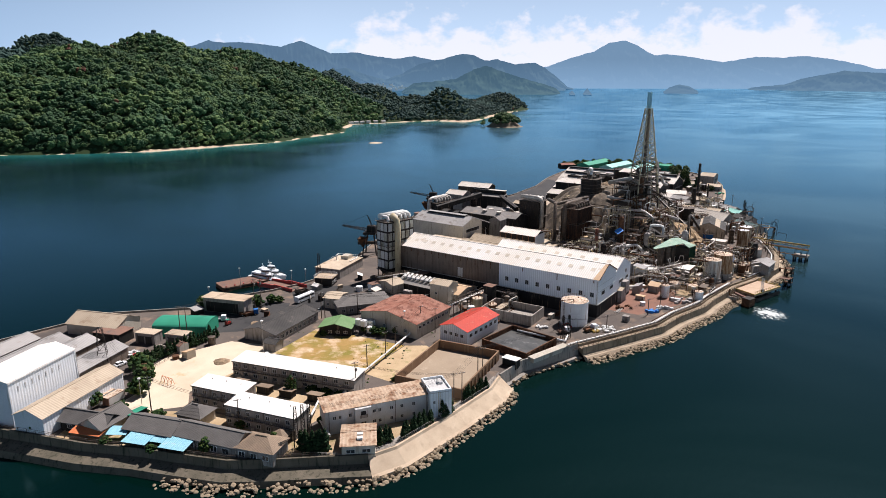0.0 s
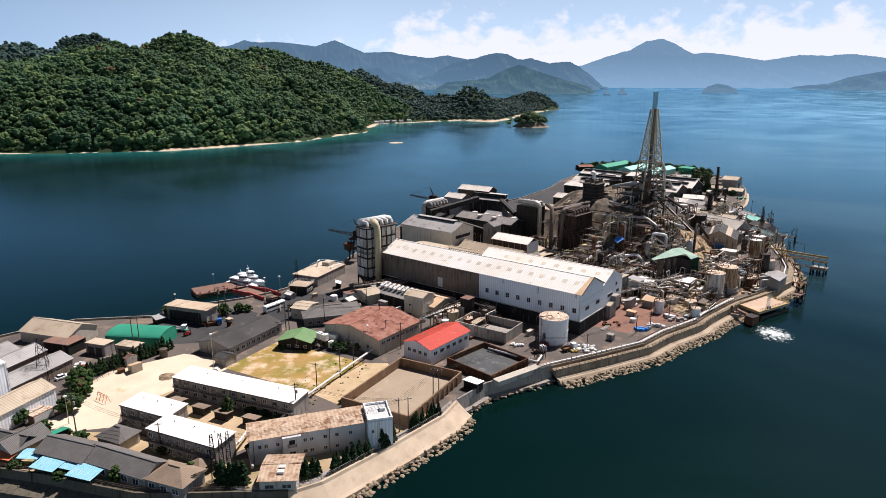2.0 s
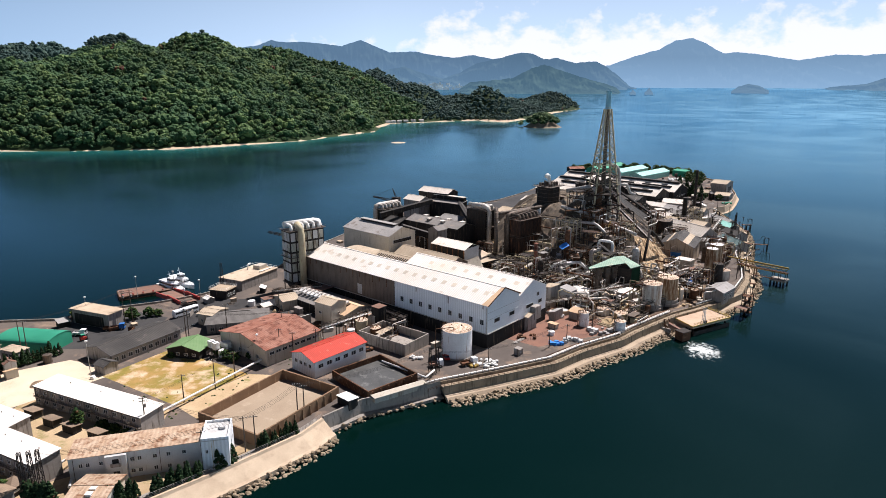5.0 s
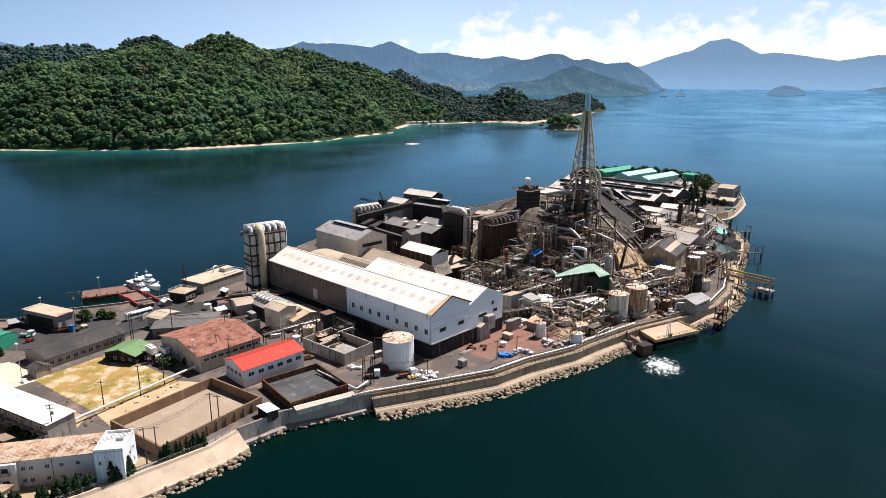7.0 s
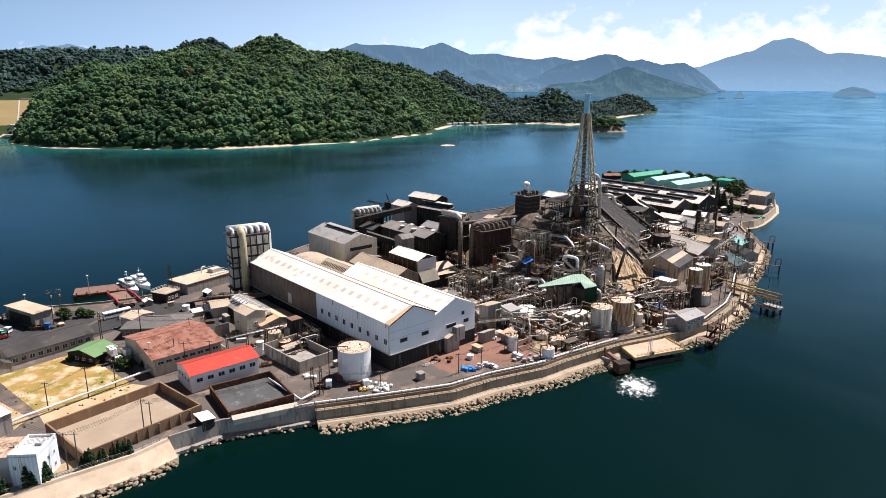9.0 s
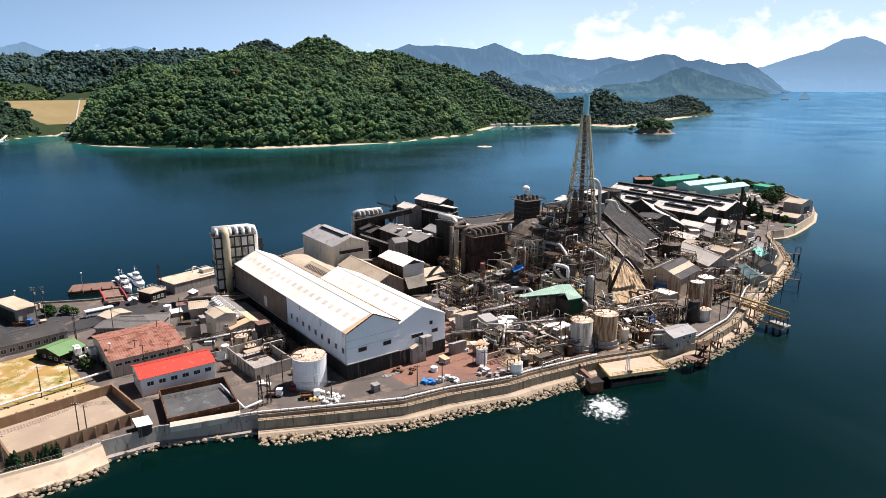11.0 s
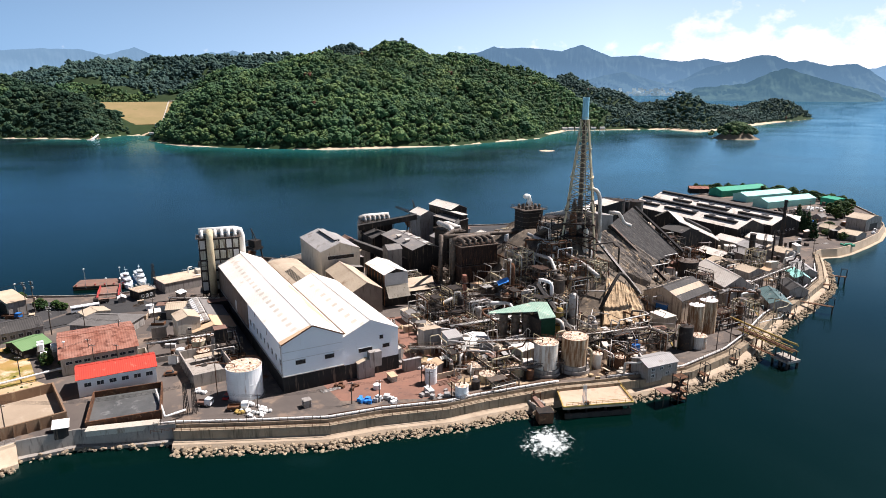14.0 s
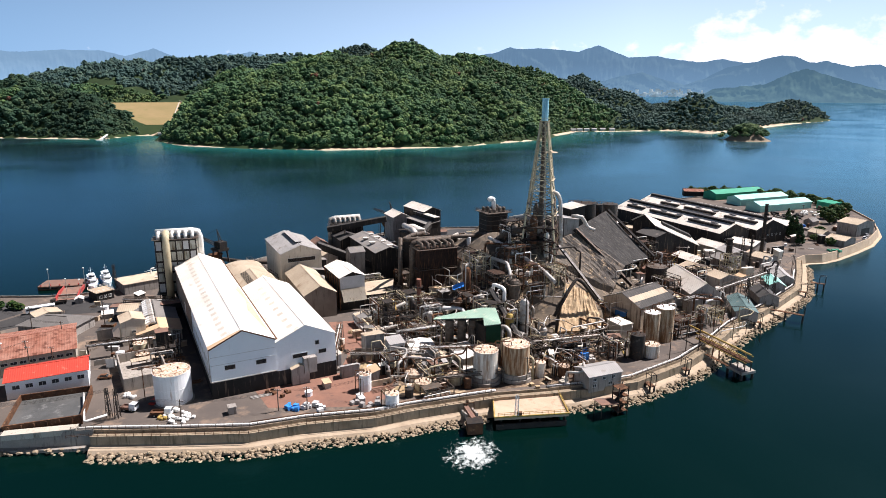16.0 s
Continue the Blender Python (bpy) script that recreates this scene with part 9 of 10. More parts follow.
def ferry(x, y, yaw, L, label):
    ob = thing("passenger_boat", x, y, 0, yaw, label, "boat", "moored boats")
    W = L * 0.24
    rows = []
    for k, (s, w) in enumerate(((0, 0.8), (0.15, 1.0), (0.6, 1.0), (0.85, 0.65), (1.0, 0.06))):
        rows.append([(s * L, -w * W / 2, 1.5 + 0.7 * s), (s * L * 0.97, -w * W / 2 * 0.7, -0.5), (s * L * 0.97, w * W / 2 * 0.7, -0.5), (s * L, w * W / 2, 1.5 + 0.7 * s)])
    vs = [p for r in rows for p in r]
    fs = [(i * 4 + j, (i + 1) * 4 + j, (i + 1) * 4 + (j + 1) % 4, i * 4 + (j + 1) % 4) for i in range(4) for j in range(4)]
    part("hull", Shape().add(vs, fs + [(3, 2, 1, 0), (16, 17, 18, 19)]), "boat_white", ob)
    part("cabin", Shape().prism([(L * 0.12, -W * 0.36), (L * 0.62, -W * 0.36), (L * 0.72, -W * 0.2), (L * 0.72, W * 0.2), (L * 0.62, W * 0.36), (L * 0.12, W * 0.36)], 1.7, 4.0), "boat_white", ob)
    part("window_band", Shape().prism([(L * 0.14, -W * 0.37), (L * 0.62, -W * 0.37), (L * 0.725, -W * 0.2), (L * 0.725, W * 0.2), (L * 0.62, W * 0.37), (L * 0.14, W * 0.37)], 2.6, 3.3), "glass", ob)
    part("wheelhouse", Shape().prism([(L * 0.42, -W * 0.25), (L * 0.58, -W * 0.25), (L * 0.62, 0), (L * 0.58, W * 0.25), (L * 0.42, W * 0.25)], 4.0, 6.0), "boat_white", ob)
    part("wheelhouse_window", Shape().prism([(L * 0.43, -W * 0.26), (L * 0.585, -W * 0.26), (L * 0.628, 0), (L * 0.585, W * 0.26), (L * 0.43, W * 0.26)], 4.8, 5.5), "glass", ob)
    part("mast", Shape().beam((L * 0.45, 0, 6.0), (L * 0.42, 0, 8.8), 0.15).beam((L * 0.43, -0.9, 7.4), (L * 0.43, 0.9, 7.4), 0.12), "boat_white", ob)
    g = Shape()
    for k in range(7):
        g.beam((L * (0.65 + 0.05 * k), -W / 2 * (1 - 0.12 * k), 2.1), (L * (0.65 + 0.05 * k), -W / 2 * (1 - 0.12 * k), 3.0), 0.06).beam((L * (0.65 + 0.05 * k), W / 2 * (1 - 0.12 * k), 2.1), (L * (0.65 + 0.05 * k), W / 2 * (1 - 0.12 * k), 3.0), 0.06)
    part("bow_rail", g, "steel", ob)
    part("stripe", Shape().box(L * 0.35, -W / 2 - 0.03, 0.7, L * 0.6, 0.05, 0.25).box(L * 0.35, W / 2 + 0.03, 0.7, L * 0.6, 0.05, 0.25), "blue_paint", ob)
    return ob


ferry(-98.0, 313.0, -30, 21, "small white passenger ferry moored at the pontoon")
ferry(-96.5, 319.5, -29, 20, "white launch moored beside the ferry")


# ---- rubble at the water's edge ----
def boulder_mesh(seed):
    rng = random.Random(seed)
    bm = bmesh.new()
    bmesh.ops.create_icosphere(bm, subdivisions=1, radius=1.0)
    sx_, sy_, sz_ = rng.uniform(0.75, 1.2), rng.uniform(0.65, 1.0), rng.uniform(0.5, 0.8)
    g = Shape()
    vs = []
    for v in bm.verts:
        k = 1 + 0.22 * noise.noise((v.co.x * 1.3 + seed * 3, v.co.y * 1.3, v.co.z * 1.3)) + rng.uniform(-0.08, 0.08)
        q = [max(-0.82, min(0.82, c * k)) for c in v.co]
        vs.append((q[0] * sx_, q[1] * sy_, q[2] * sz_))
    g.add(vs, [tuple(v.index for v in f.verts) for f in bm.faces])
    bm.free()
    return g


BOULDERS = [boulder_mesh(k) for k in range(9)]


def rubble():
    rng = random.Random(4)
    root = thing("rock_armour", 90, 240, 0, 0, "band of tan boulders along the foot of the sea wall", "rocks")
    root["kind"] = "structure"
    meshes = [b.mesh("boulder", "boulder") for b in BOULDERS]
    rest, singles = Shape(), 0
    for i0, i1, o0, o1, per in ((5, 9, 4.6, 8.0, 4.0), (9, 14, 4.6, 7.2, 3.6), (14, 17, 2.0, 3.4, 1.2), (17, 23, 5.2, 8.6, 6.5), (24, 34, 5.2, 8.4, 5.5)):
        inner, outer = offset(COAST, o0), offset(COAST, o1)
        for i in range(i0, i1):
            a, b, c, d = Vector(inner[i]), Vector(inner[i + 1]), Vector(outer[i]), Vector(outer[i + 1])
            n = int((b - a).length * per)
            for _ in range(n):
                s, w = rng.random(), rng.random()
                p = a.lerp(b, s).lerp(c.lerp(d, s), w)
                r = rng.uniform(0.35, 0.85) if i0 != 9 else rng.uniform(0.5, 1.0)
                z = 1.0 - 1.35 * w + rng.uniform(-0.2, 0.3)
                k = rng.randrange(9)
                m = pose(p.x - 90, p.y - 240, z, rng.uniform(-25, 25), rng.uniform(-25, 25), rng.uniform(0, 360)) @ Matrix.Scale(r, 4)
                if singles < 300 and 17 <= i < 23 and rng.random() < 0.55:
                    ob = new("boulder", meshes[k])
                    ob.parent = root
                    ob.matrix_basis = m
                    singles += 1
                else:
                    rest.add([tuple(m @ Vector(v)) for v in BOULDERS[k].v], BOULDERS[k].f)
    part("boulders", rest, "boulder", root, kind="stuff")


rubble()

# churned water at the outfall
def make_foam():
    m = bpy.data.materials.new("outfall_foam")
    m.use_nodes = True
    t = m.node_tree
    b = t.nodes["Principled BSDF"]
    b.inputs["Base Color"].default_value, b.inputs["Roughness"].default_value = (0.82, 0.9, 0.88, 1), 0.6
    co, n1, n2, dist, fall, add_, ramp, clear, mix = (t.nodes.new("ShaderNode" + k) for k in ("TexCoord", "TexNoise", "TexNoise", "VectorMath", "MapRange", "Math", "ValToRGB", "BsdfTransparent", "MixShader"))
    n1.inputs["Scale"].default_value, n1.inputs["Detail"].default_value, n1.inputs["Roughness"].default_value, n1.inputs["Distortion"].default_value = 0.55, 9, 0.72, 0.6
    n2.inputs["Scale"].default_value, n2.inputs["Detail"].default_value = 3.0, 4
    dist.operation = "LENGTH"
    t.links.new(co.outputs["Object"], dist.inputs[0])
    fall.inputs["From Min"].default_value, fall.inputs["From Max"].default_value = 1.0, 10.5
    fall.inputs["To Min"].default_value, fall.inputs["To Max"].default_value = 0.17, -0.2
    t.links.new(dist.outputs["Value"], fall.inputs["Value"])
    t.links.new(co.outputs["Object"], n1.inputs["Vector"]), t.links.new(co.outputs["Object"], n2.inputs["Vector"])
    t.links.new(n1.outputs[0], add_.inputs[0]), t.links.new(fall.outputs[0], add_.inputs[1])
    ramp.color_ramp.elements[0].position, ramp.color_ramp.elements[1].position = 0.48, 0.74
    t.links.new(add_.outputs[0], ramp.inputs[0])
    t.links.new(ramp.outputs[0], mix.inputs[0])
    t.links.new(clear.outputs[0], mix.inputs[1]), t.links.new(b.outputs[0], mix.inputs[2])
    t.links.new(mix.outputs[0], t.nodes["Material Output"].inputs[0])
    M["outfall_foam"] = m
    vs, n = [], 24
    for i in range(n + 1):
        for j in range(n + 1):
            x, y = -11 + 22 * i / n, -11 + 22 * j / n
            r = math.hypot(x, y)
            vs.append((x, y, 0.05 + 0.55 * math.exp(-r * r / 9) * (0.6 + 0.6 * noise.noise((x, y, 0))) + 0.03 * noise.noise((x * 2, y * 2, 3))))
    g = Shape().add(vs, [(i * (n + 1) + j, (i + 1) * (n + 1) + j, (i + 1) * (n + 1) + j + 1, i * (n + 1) + j + 1) for i in range(n) for j in range(n)])
    ob = solid("foam", g, "outfall_foam", "white churned foam from the outfall", "water", "stuff", smooth=True, at=(140.5, 260.0, WATER))
    ob.scale = (0.95, 1.2, 1)


make_foam()


# ---- fences, poles, cables ----
def fence(points, h, step, material, label, rails=2, mesh_panel=False):
    ob = thing("fence", points[0][0], points[0][1], points[0][2], 0, label, "fence", "fences")
    o = Vector(points[0])
    for a, b in zip(points, points[1:]):
        a, b = Vector(a) - o, Vector(b) - o
        n = max(1, round((b - a).length / step))
        for i in range(n):
            p = a.lerp(b, i / n)
            part("post", Shape().box(p.x, p.y, p.z - 0.1, 0.1, 0.1, h + 0.1), material, ob)
        g = Shape()
        for k in range(rails):
            z = h * (k + 1) / rails
            g.beam((a.x, a.y, a.z + z), (b.x, b.y, b.z + z), 0.07)
        part("rail", g, material, ob)
    return ob


def along(i0, i1, out_, z):
    return [(x, y, z) for x, y in offset(COAST, out_)[i0:i1 + 1]]


fence(along(16, 24, -0.15, 4.9), 1.3, 2.2, "steel", "rusty steel railing along the sea wall", 3)
fence(along(16, 24, 2.9, 4.55), 0.9, 2.4, "rust", "low rusty railing at the edge of the walkway", 2)
fence(along(25, 33, -0.15, 4.9), 1.2, 2.6, "steel", "steel railing along the eastern sea wall", 2)
fence(along(8, 14, -0.7, 4.6), 1.1, 2.4, "grey_wall", "low chain-link fence along the shore path", 3)
fence(along(1, 8, -0.8, 4.9), 0.9, 3.0, "steel", "thin railing on the sea wall by the houses", 2)
fence([(-88, 222, 4), (-93, 208, 4), (-97, 196, 4)], 1.2, 2.0, "steel", "wire fence beside the hedge", 2)
for i0, i1, o, z, r, m in ((16, 24, -1.6, 4.9, 0.35, "white_pipe"), (16, 24, -2.5, 4.7, 0.25, "pale_pipe"), (25, 33, -1.4, 4.9, 0.32, "white_pipe"), (19, 24, -3.3, 4.6, 0.2, "rust")):
    duct([Vector(p) for p in along(i0, i1, o, z)], r, m, "lagged pipe following the sea wall", "shore_pipe", False)
duct([(-30, 152, 5.5), (-34, 160, 5.6), (-27.0, 188, 5.6), (-11, 226.5, 5.8), (-6, 229, 5.8)], 0.35, "white_pipe", "white lagged pipe crossing the yards on posts")
duct([(-42.5, 143.5, 5.2), (-40.0, 155.5, 5.6), (-36.5, 160, 7.0), (-36, 170, 7.0)], 0.3, "white_pipe", "white pipe climbing beside the houses")
duct([(28, 226, 6), (44, 215.5, 6), (46, 221, 6)], 0.3, "white_pipe", "white pipe elbow above the pond wall")


def utility_pole(x, y, h, arms, label="dark utility pole with cross-arms", z=GROUND):
    ob = thing("utility_pole", x, y, z, 20, label, "pole", "utility poles")
    part("shaft", Shape().cyl((0, 0, -0.3), (0, 0, h), 0.19, 0.12, n=8), "wood_pole", ob)
    for k in range(arms):
        part("cross_arm", Shape().box(0, 0.1, h - 0.6 - 0.9 * k, 2.0, 0.12, 0.12), "wood_pole", ob)
        for s in (-0.9, -0.35, 0.35, 0.9):
            part("insulator", Shape().lathe([(0, 0.06), (0.5, 0.09), (1, 0.04)], 6, (s, 0.1, h - 0.48 - 0.9 * k), (s, 0.1, h - 0.25 - 0.9 * k)), "frame_white", ob)
    if arms > 1:
        part("transformer", Shape().lathe([(0, 0.3), (0.9, 0.3), (1, 0.2)], 10, (0.4, 0.2, h - 3.2), (0.4, 0.2, h - 2.2)), "grey_wall", ob)
    return ob


POLES = [(-84.5, 168.1, 11, 2), (-25.1, 195.7, 9, 1), (-19.8, 205.0, 10, 1), (-17.0, 213.0, 9, 1), (-8.6, 231.0, 10, 1), (-3.0, 228.5, 10, 1), (-26.5, 178.0, 11, 2), (-56.0, 158.5, 9, 1), (3.2, 172.5, 10, 1), (5.6, 173.4, 10, 1), (11.2, 190.0, 11, 1), (12.8, 191.0, 10, 1), (-5.0, 166.5, 9, 1),
         (-97.3, 222.3, 13, 1), (-94.5, 221.5, 13, 1), (-47.5, 243.0, 11, 2), (-49.0, 243.8, 11, 1), (-78.5, 253.0, 14, 2), (-76.5, 255.0, 14, 2), (-35.0, 248.0, 12, 1), (-22.0, 268.0, 11, 1), (-13.0, 246.0, 11, 1), (4.0, 232.0, 10, 1), (84.0, 248.0, 7, 1), (90.5, 253.0, 7, 1), (101.0, 265.0, 7, 1),
         (63.0, 231.5, 6, 1), (152.0, 305.0, 9, 1), (141.0, 299.0, 9, 1), (186.0, 352.0, 14, 1), (189.0, 372.0, 15, 1), (199.0, 404.0, 15, 1), (208.0, 424.0, 14, 1), (215.0, 470.0, 12, 1), (216.5, 500.0, 12, 1), (228.0, 560.0, 10, 1), (182.0, 350.0, 13, 1), (178.0, 340.0, 10, 1), (222.0, 640.0, 11, 1), (242.0, 650.0, 10, 1)]
for x, y, h, a in POLES:
    utility_pole(x, y, h, a)


def cables(a, b, z0, z1, n, label="sagging black overhead cable"):
    a, b = Vector((*a, z0)), Vector((*b, z1))
    side_ = (b - a).cross(Vector((0, 0, 1))).normalized()
    for k in range(n):
        o = side_ * (k - (n - 1) / 2) * 0.6
        pts = [a.lerp(b, i / 10) + o - Vector((0, 0, 0.04 * (b - a).length * math.sin(math.pi * i / 10))) for i in range(11)]
        solid("overhead_cable", Shape().tube(pts, 0.028, 4), "tyre", label, "cable", "", group="overhead cables")


for a, b, z0, z1, n in (((-36.5, 149.3), (3.2, 172.5), 15.0, 13.5, 4), ((3.2, 172.5), (11.5, 190), 13.5, 14.5, 4), ((11.5, 190), (45, 222.5), 14.5, 12.5, 4), ((-84.5, 168.1), (-56, 158.5), 14.5, 12.5, 3), ((-84.5, 168.1), (-113, 197.8), 14.5, 17.5, 3), ((-26.5, 178), (-20, 205), 14.5, 13.5, 2), ((-20, 205), (-8.6, 231), 13.5, 13.5, 2),
                        ((-97, 222), (-78.5, 253), 16.5, 17.5, 3), ((-78.5, 253), (-48, 243.4), 17.5, 14.5, 3), ((-48, 243.4), (-13, 246), 14.5, 14.5, 3), ((45, 222.5), (63, 231.5), 12, 9.5, 3), ((63, 231.5), (84, 248), 9.5, 10.5, 3), ((84, 248), (101, 265), 10.5, 10.5, 3), ((186, 352), (199, 404), 17.5, 18.5, 3), ((199, 404), (215, 470), 18.5, 15.5, 3), ((152, 305), (182, 350), 12.5, 16.5, 2), ((-26.5, 178), (3.2, 172.5), 14.5, 13.5, 3)):
    cables(a, b, z0, z1, n)


def lamp_post(x, y, h, z=GROUND):
    ob = thing("street_lamp", x, y, z, 0, "grey street lamp with a round white head", "street lamp", "street lamps")
    part("pole", Shape().cyl((0, 0, -0.2), (0, 0, h), 0.12, 0.08, n=8), "pale_pipe", ob)
    part("lamp_head", Shape().lathe([(0, 0.15), (0.4, 0.5), (0.7, 0.5), (1, 0.15)], 12, (0, 0, h), (0, 0, h + 0.7)), "frame_white", ob)
    return ob


for x, y, h, z in ((-62.8, 208.5, 12, 4), (-96.5, 291.5, 9, 1.8), (-84.0, 301.0, 9, 1.8), (-70.0, 283.5, 8, 4), (-64.0, 286.0, 8, 4), (-14.5, 226.5, 9, 4), (-100.5, 262.0, 7, 4), (-89.0, 172.0, 8, 4)):
    lamp_post(x, y, h, z)


# ---- trees and hedges ----
def clump_crown(seed, count, shape):
    """A crown of many small leaf clumps with gaps; shape(rng) gives a clump's place and radius."""
    rng = random.Random(seed)
    bm = bmesh.new()
    bmesh.ops.create_icosphere(bm, subdivisions=1, radius=1.0)
    base, faces = [v.co.copy() for v in bm.verts], [tuple(v.index for v in f.verts) for f in bm.faces]
    bm.free()
    g = Shape()
    for _ in range(count):
        x, y, z, r = shape(rng)
        g.add([(x + v.x * r * rng.uniform(0.65, 1.3), y + v.y * r * rng.uniform(0.65, 1.3), z + v.z * r * rng.uniform(0.55, 1.1)) for v in base], faces)
    return g


def broad(h, w):
    def f(rng):
        a, q, s = rng.uniform(0, 6.28), rng.random() ** 0.6, rng.random()
        k = math.sin(math.pi * (0.15 + 0.8 * s))
        return w * q * k * math.cos(a), w * q * k * math.sin(a), h * (0.14 + 0.8 * s), w * rng.uniform(0.13, 0.25)
    return f


def spire(h, w):
    def f(rng):
        s = rng.random() ** 0.8
        a, k = rng.uniform(0, 6.28), w * (1 - s) ** 0.7 * rng.uniform(0.5, 1)
        return k * math.cos(a), k * math.sin(a), h * (0.06 + 0.92 * s), w * (0.42 - 0.28 * s) * rng.uniform(0.7, 1.2)
    return f


def tree(x, y, h, w, kind, seed, label, category="tree", group="", z=GROUND):
    ob = thing("cypress" if kind == "cypress" else "tree", x, y, z, 0, label, category, group)
    tr = Shape().cyl((0, 0, -0.3), (0, 0, h * 0.55), 0.05 * w + 0.12, 0.08, n=8)
    if kind != "cypress":
        rng = random.Random(seed)
        for _ in range(5):
            a = rng.uniform(0, 6.28)
            tr.cyl((0, 0, h * rng.uniform(0.2, 0.4)), (w * 0.55 * math.cos(a), w * 0.55 * math.sin(a), h * rng.uniform(0.5, 0.75)), 0.1, 0.04, n=6)
    part("trunk", tr, "bark", ob)
    part("crown", clump_crown(seed, 120 if kind == "cypress" else 110, spire(h, w) if kind == "cypress" else broad(h, w)), "cypress" if kind == "cypress" else "shrub", ob)
    return ob


spires = [tree(-35.0, 146.0, 6.5, 1.5, "cypress", k, "dark green narrow cypress", "tree", "row of cypresses") for k in (1, 2, 3)]
spires[1].matrix_basis, spires[2].matrix_basis = pose(-33.4, 146.6, GROUND), pose(-31.8, 147.0, GROUND)
rng_t = random.Random(21)
ROWS_OF_TREES = [((-36.5, 147.0), (-30.0, 146.4), 7, 1.0), ((-18.5, 149.5), (-14.0, 152.0), 6, 0.9), ((-10.5, 153.8), (-3.0, 161.5), 9, 0.8), ((-0.5, 164.0), (2.2, 167.5), 4, 0.8), ((6.0, 173.5), (13.0, 182.0), 11, 0.75), ((-100.5, 200.0), (-84.5, 224.0), 22, 0.85), ((219.0, 553.0), (213.0, 588.0), 4, 2.3)]
for (ax, ay), (bx, by), n, s in ROWS_OF_TREES:
    for k in range(n):
        f = (k + rng_t.uniform(-0.2, 0.2)) / max(1, n - 1)
        sc = s * rng_t.uniform(0.7, 1.1)
        copy_thing(spires[k % 3], pose(ax + (bx - ax) * f + rng_t.uniform(-0.3, 0.3), ay + (by - ay) * f + rng_t.uniform(-0.3, 0.3), GROUND, 0, 0, rng_t.uniform(0, 360)) @ Matrix.Scale(sc, 4))
for k, (x, y, h, w) in enumerate(((-110.8, 157.5, 4.0, 2.6), (-103.6, 171.6, 5.0, 3.4), (-92.5, 178.5, 6.0, 3.6), (-98.0, 193.0, 6.5, 4.0), (-95.0, 187.5, 5.5, 3.4), (-101.5, 197.5, 5.5, 3.2), (-46.3, 178.6, 6.5, 1.9), (-92.8, 167.5, 3.6, 2.2), (-61.0, 146.6, 4.4, 1.9), (-55.4, 159.0, 2.4, 2.0), (-75.0, 146.4, 2.4, 1.6), (-88.6, 150.0, 2.6, 1.6), (-44.2, 149.6, 4.2, 1.6),
                                        (-33.5, 160.5, 2.8, 1.6), (-22.6, 225.0, 3.6, 2.2), (-26.0, 226.5, 3.4, 2.0), (-18.0, 227.5, 2.6, 1.4), (-79.0, 259.0, 5.0, 3.0), (-74.0, 262.5, 4.0, 2.4), (-97.0, 261.0, 4.5, 3.0), (-102.0, 258.0, 4.0, 2.6), (-104.0, 262.5, 3.4, 2.2), (-80.5, 163.5, 2.8, 2.4), (-86.0, 165.0, 2.4, 2.2), (-70.8, 263.5, 3.0, 2.0),
                                        (239, 634, 11, 4.5), (245, 647, 12, 5.0), (236, 652, 9, 4.5), (242, 668, 9, 4.5), (229, 590, 5, 3), (232, 600, 4, 3), (236, 560, 5, 3), (228, 570, 4, 3), (-45.0, 225.5, 2.0, 1.6), (-30.0, 229.5, 3.2, 1.8), (-15.5, 187.5, 1.4, 1.2), (-40, 180.5, 1.8, 2.4), (-31, 176.5, 1.8, 2.2), (-36, 178.5, 1.8, 2.2))):
    tree(x, y, h, w, "broad", 50 + k, "small leafy green tree or shrub" if h < 4 else "rounded leafy green tree", "tree", "garden trees")
rng_b = random.Random(8)
for k in range(72):
    f = k / 71
    x, y = np.interp(f, [0, 0.3, 0.6, 0.8, 1], [140, 170, 207, 236, 252]), np.interp(f, [0, 0.3, 0.6, 0.8, 1], [728, 746, 746, 724, 694])
    tree(float(x) + rng_b.uniform(-6, 4), float(y) + rng_b.uniform(-10, 0), rng_b.uniform(4.5, 8), rng_b.uniform(3, 4.6), "broad", 200 + k % 12, "dark green tree at the island's far shore", "tree", "trees on the far shore")
weeds = Shape()
for k in range(260):
    x, y = rng_b.uniform(-58, 2), rng_b.uniform(184, 232)
    n_ = (x + 22) * 0.45 + (y - 207) * -0.9
    if abs((x + 21) * 0.9 + (y - 204) * -0.42) < 6 or rng_b.random() < 0.12:
        r = rng_b.uniform(0.15, 0.6)
        weeds.add([(x + r * math.cos(a) * rng_b.uniform(0.6, 1.2), y + r * math.sin(a) * rng_b.uniform(0.6, 1.2), GROUND + 0.02) for a in (0, 1.05, 2.1, 3.14, 4.2, 5.2)] + [(x, y, GROUND + r * 0.8)], [(i, (i + 1) % 6, 6) for i in range(6)])
solid("weeds", weeds, "shrub", "tufts of weeds on bare earth", "weeds", "stuff")


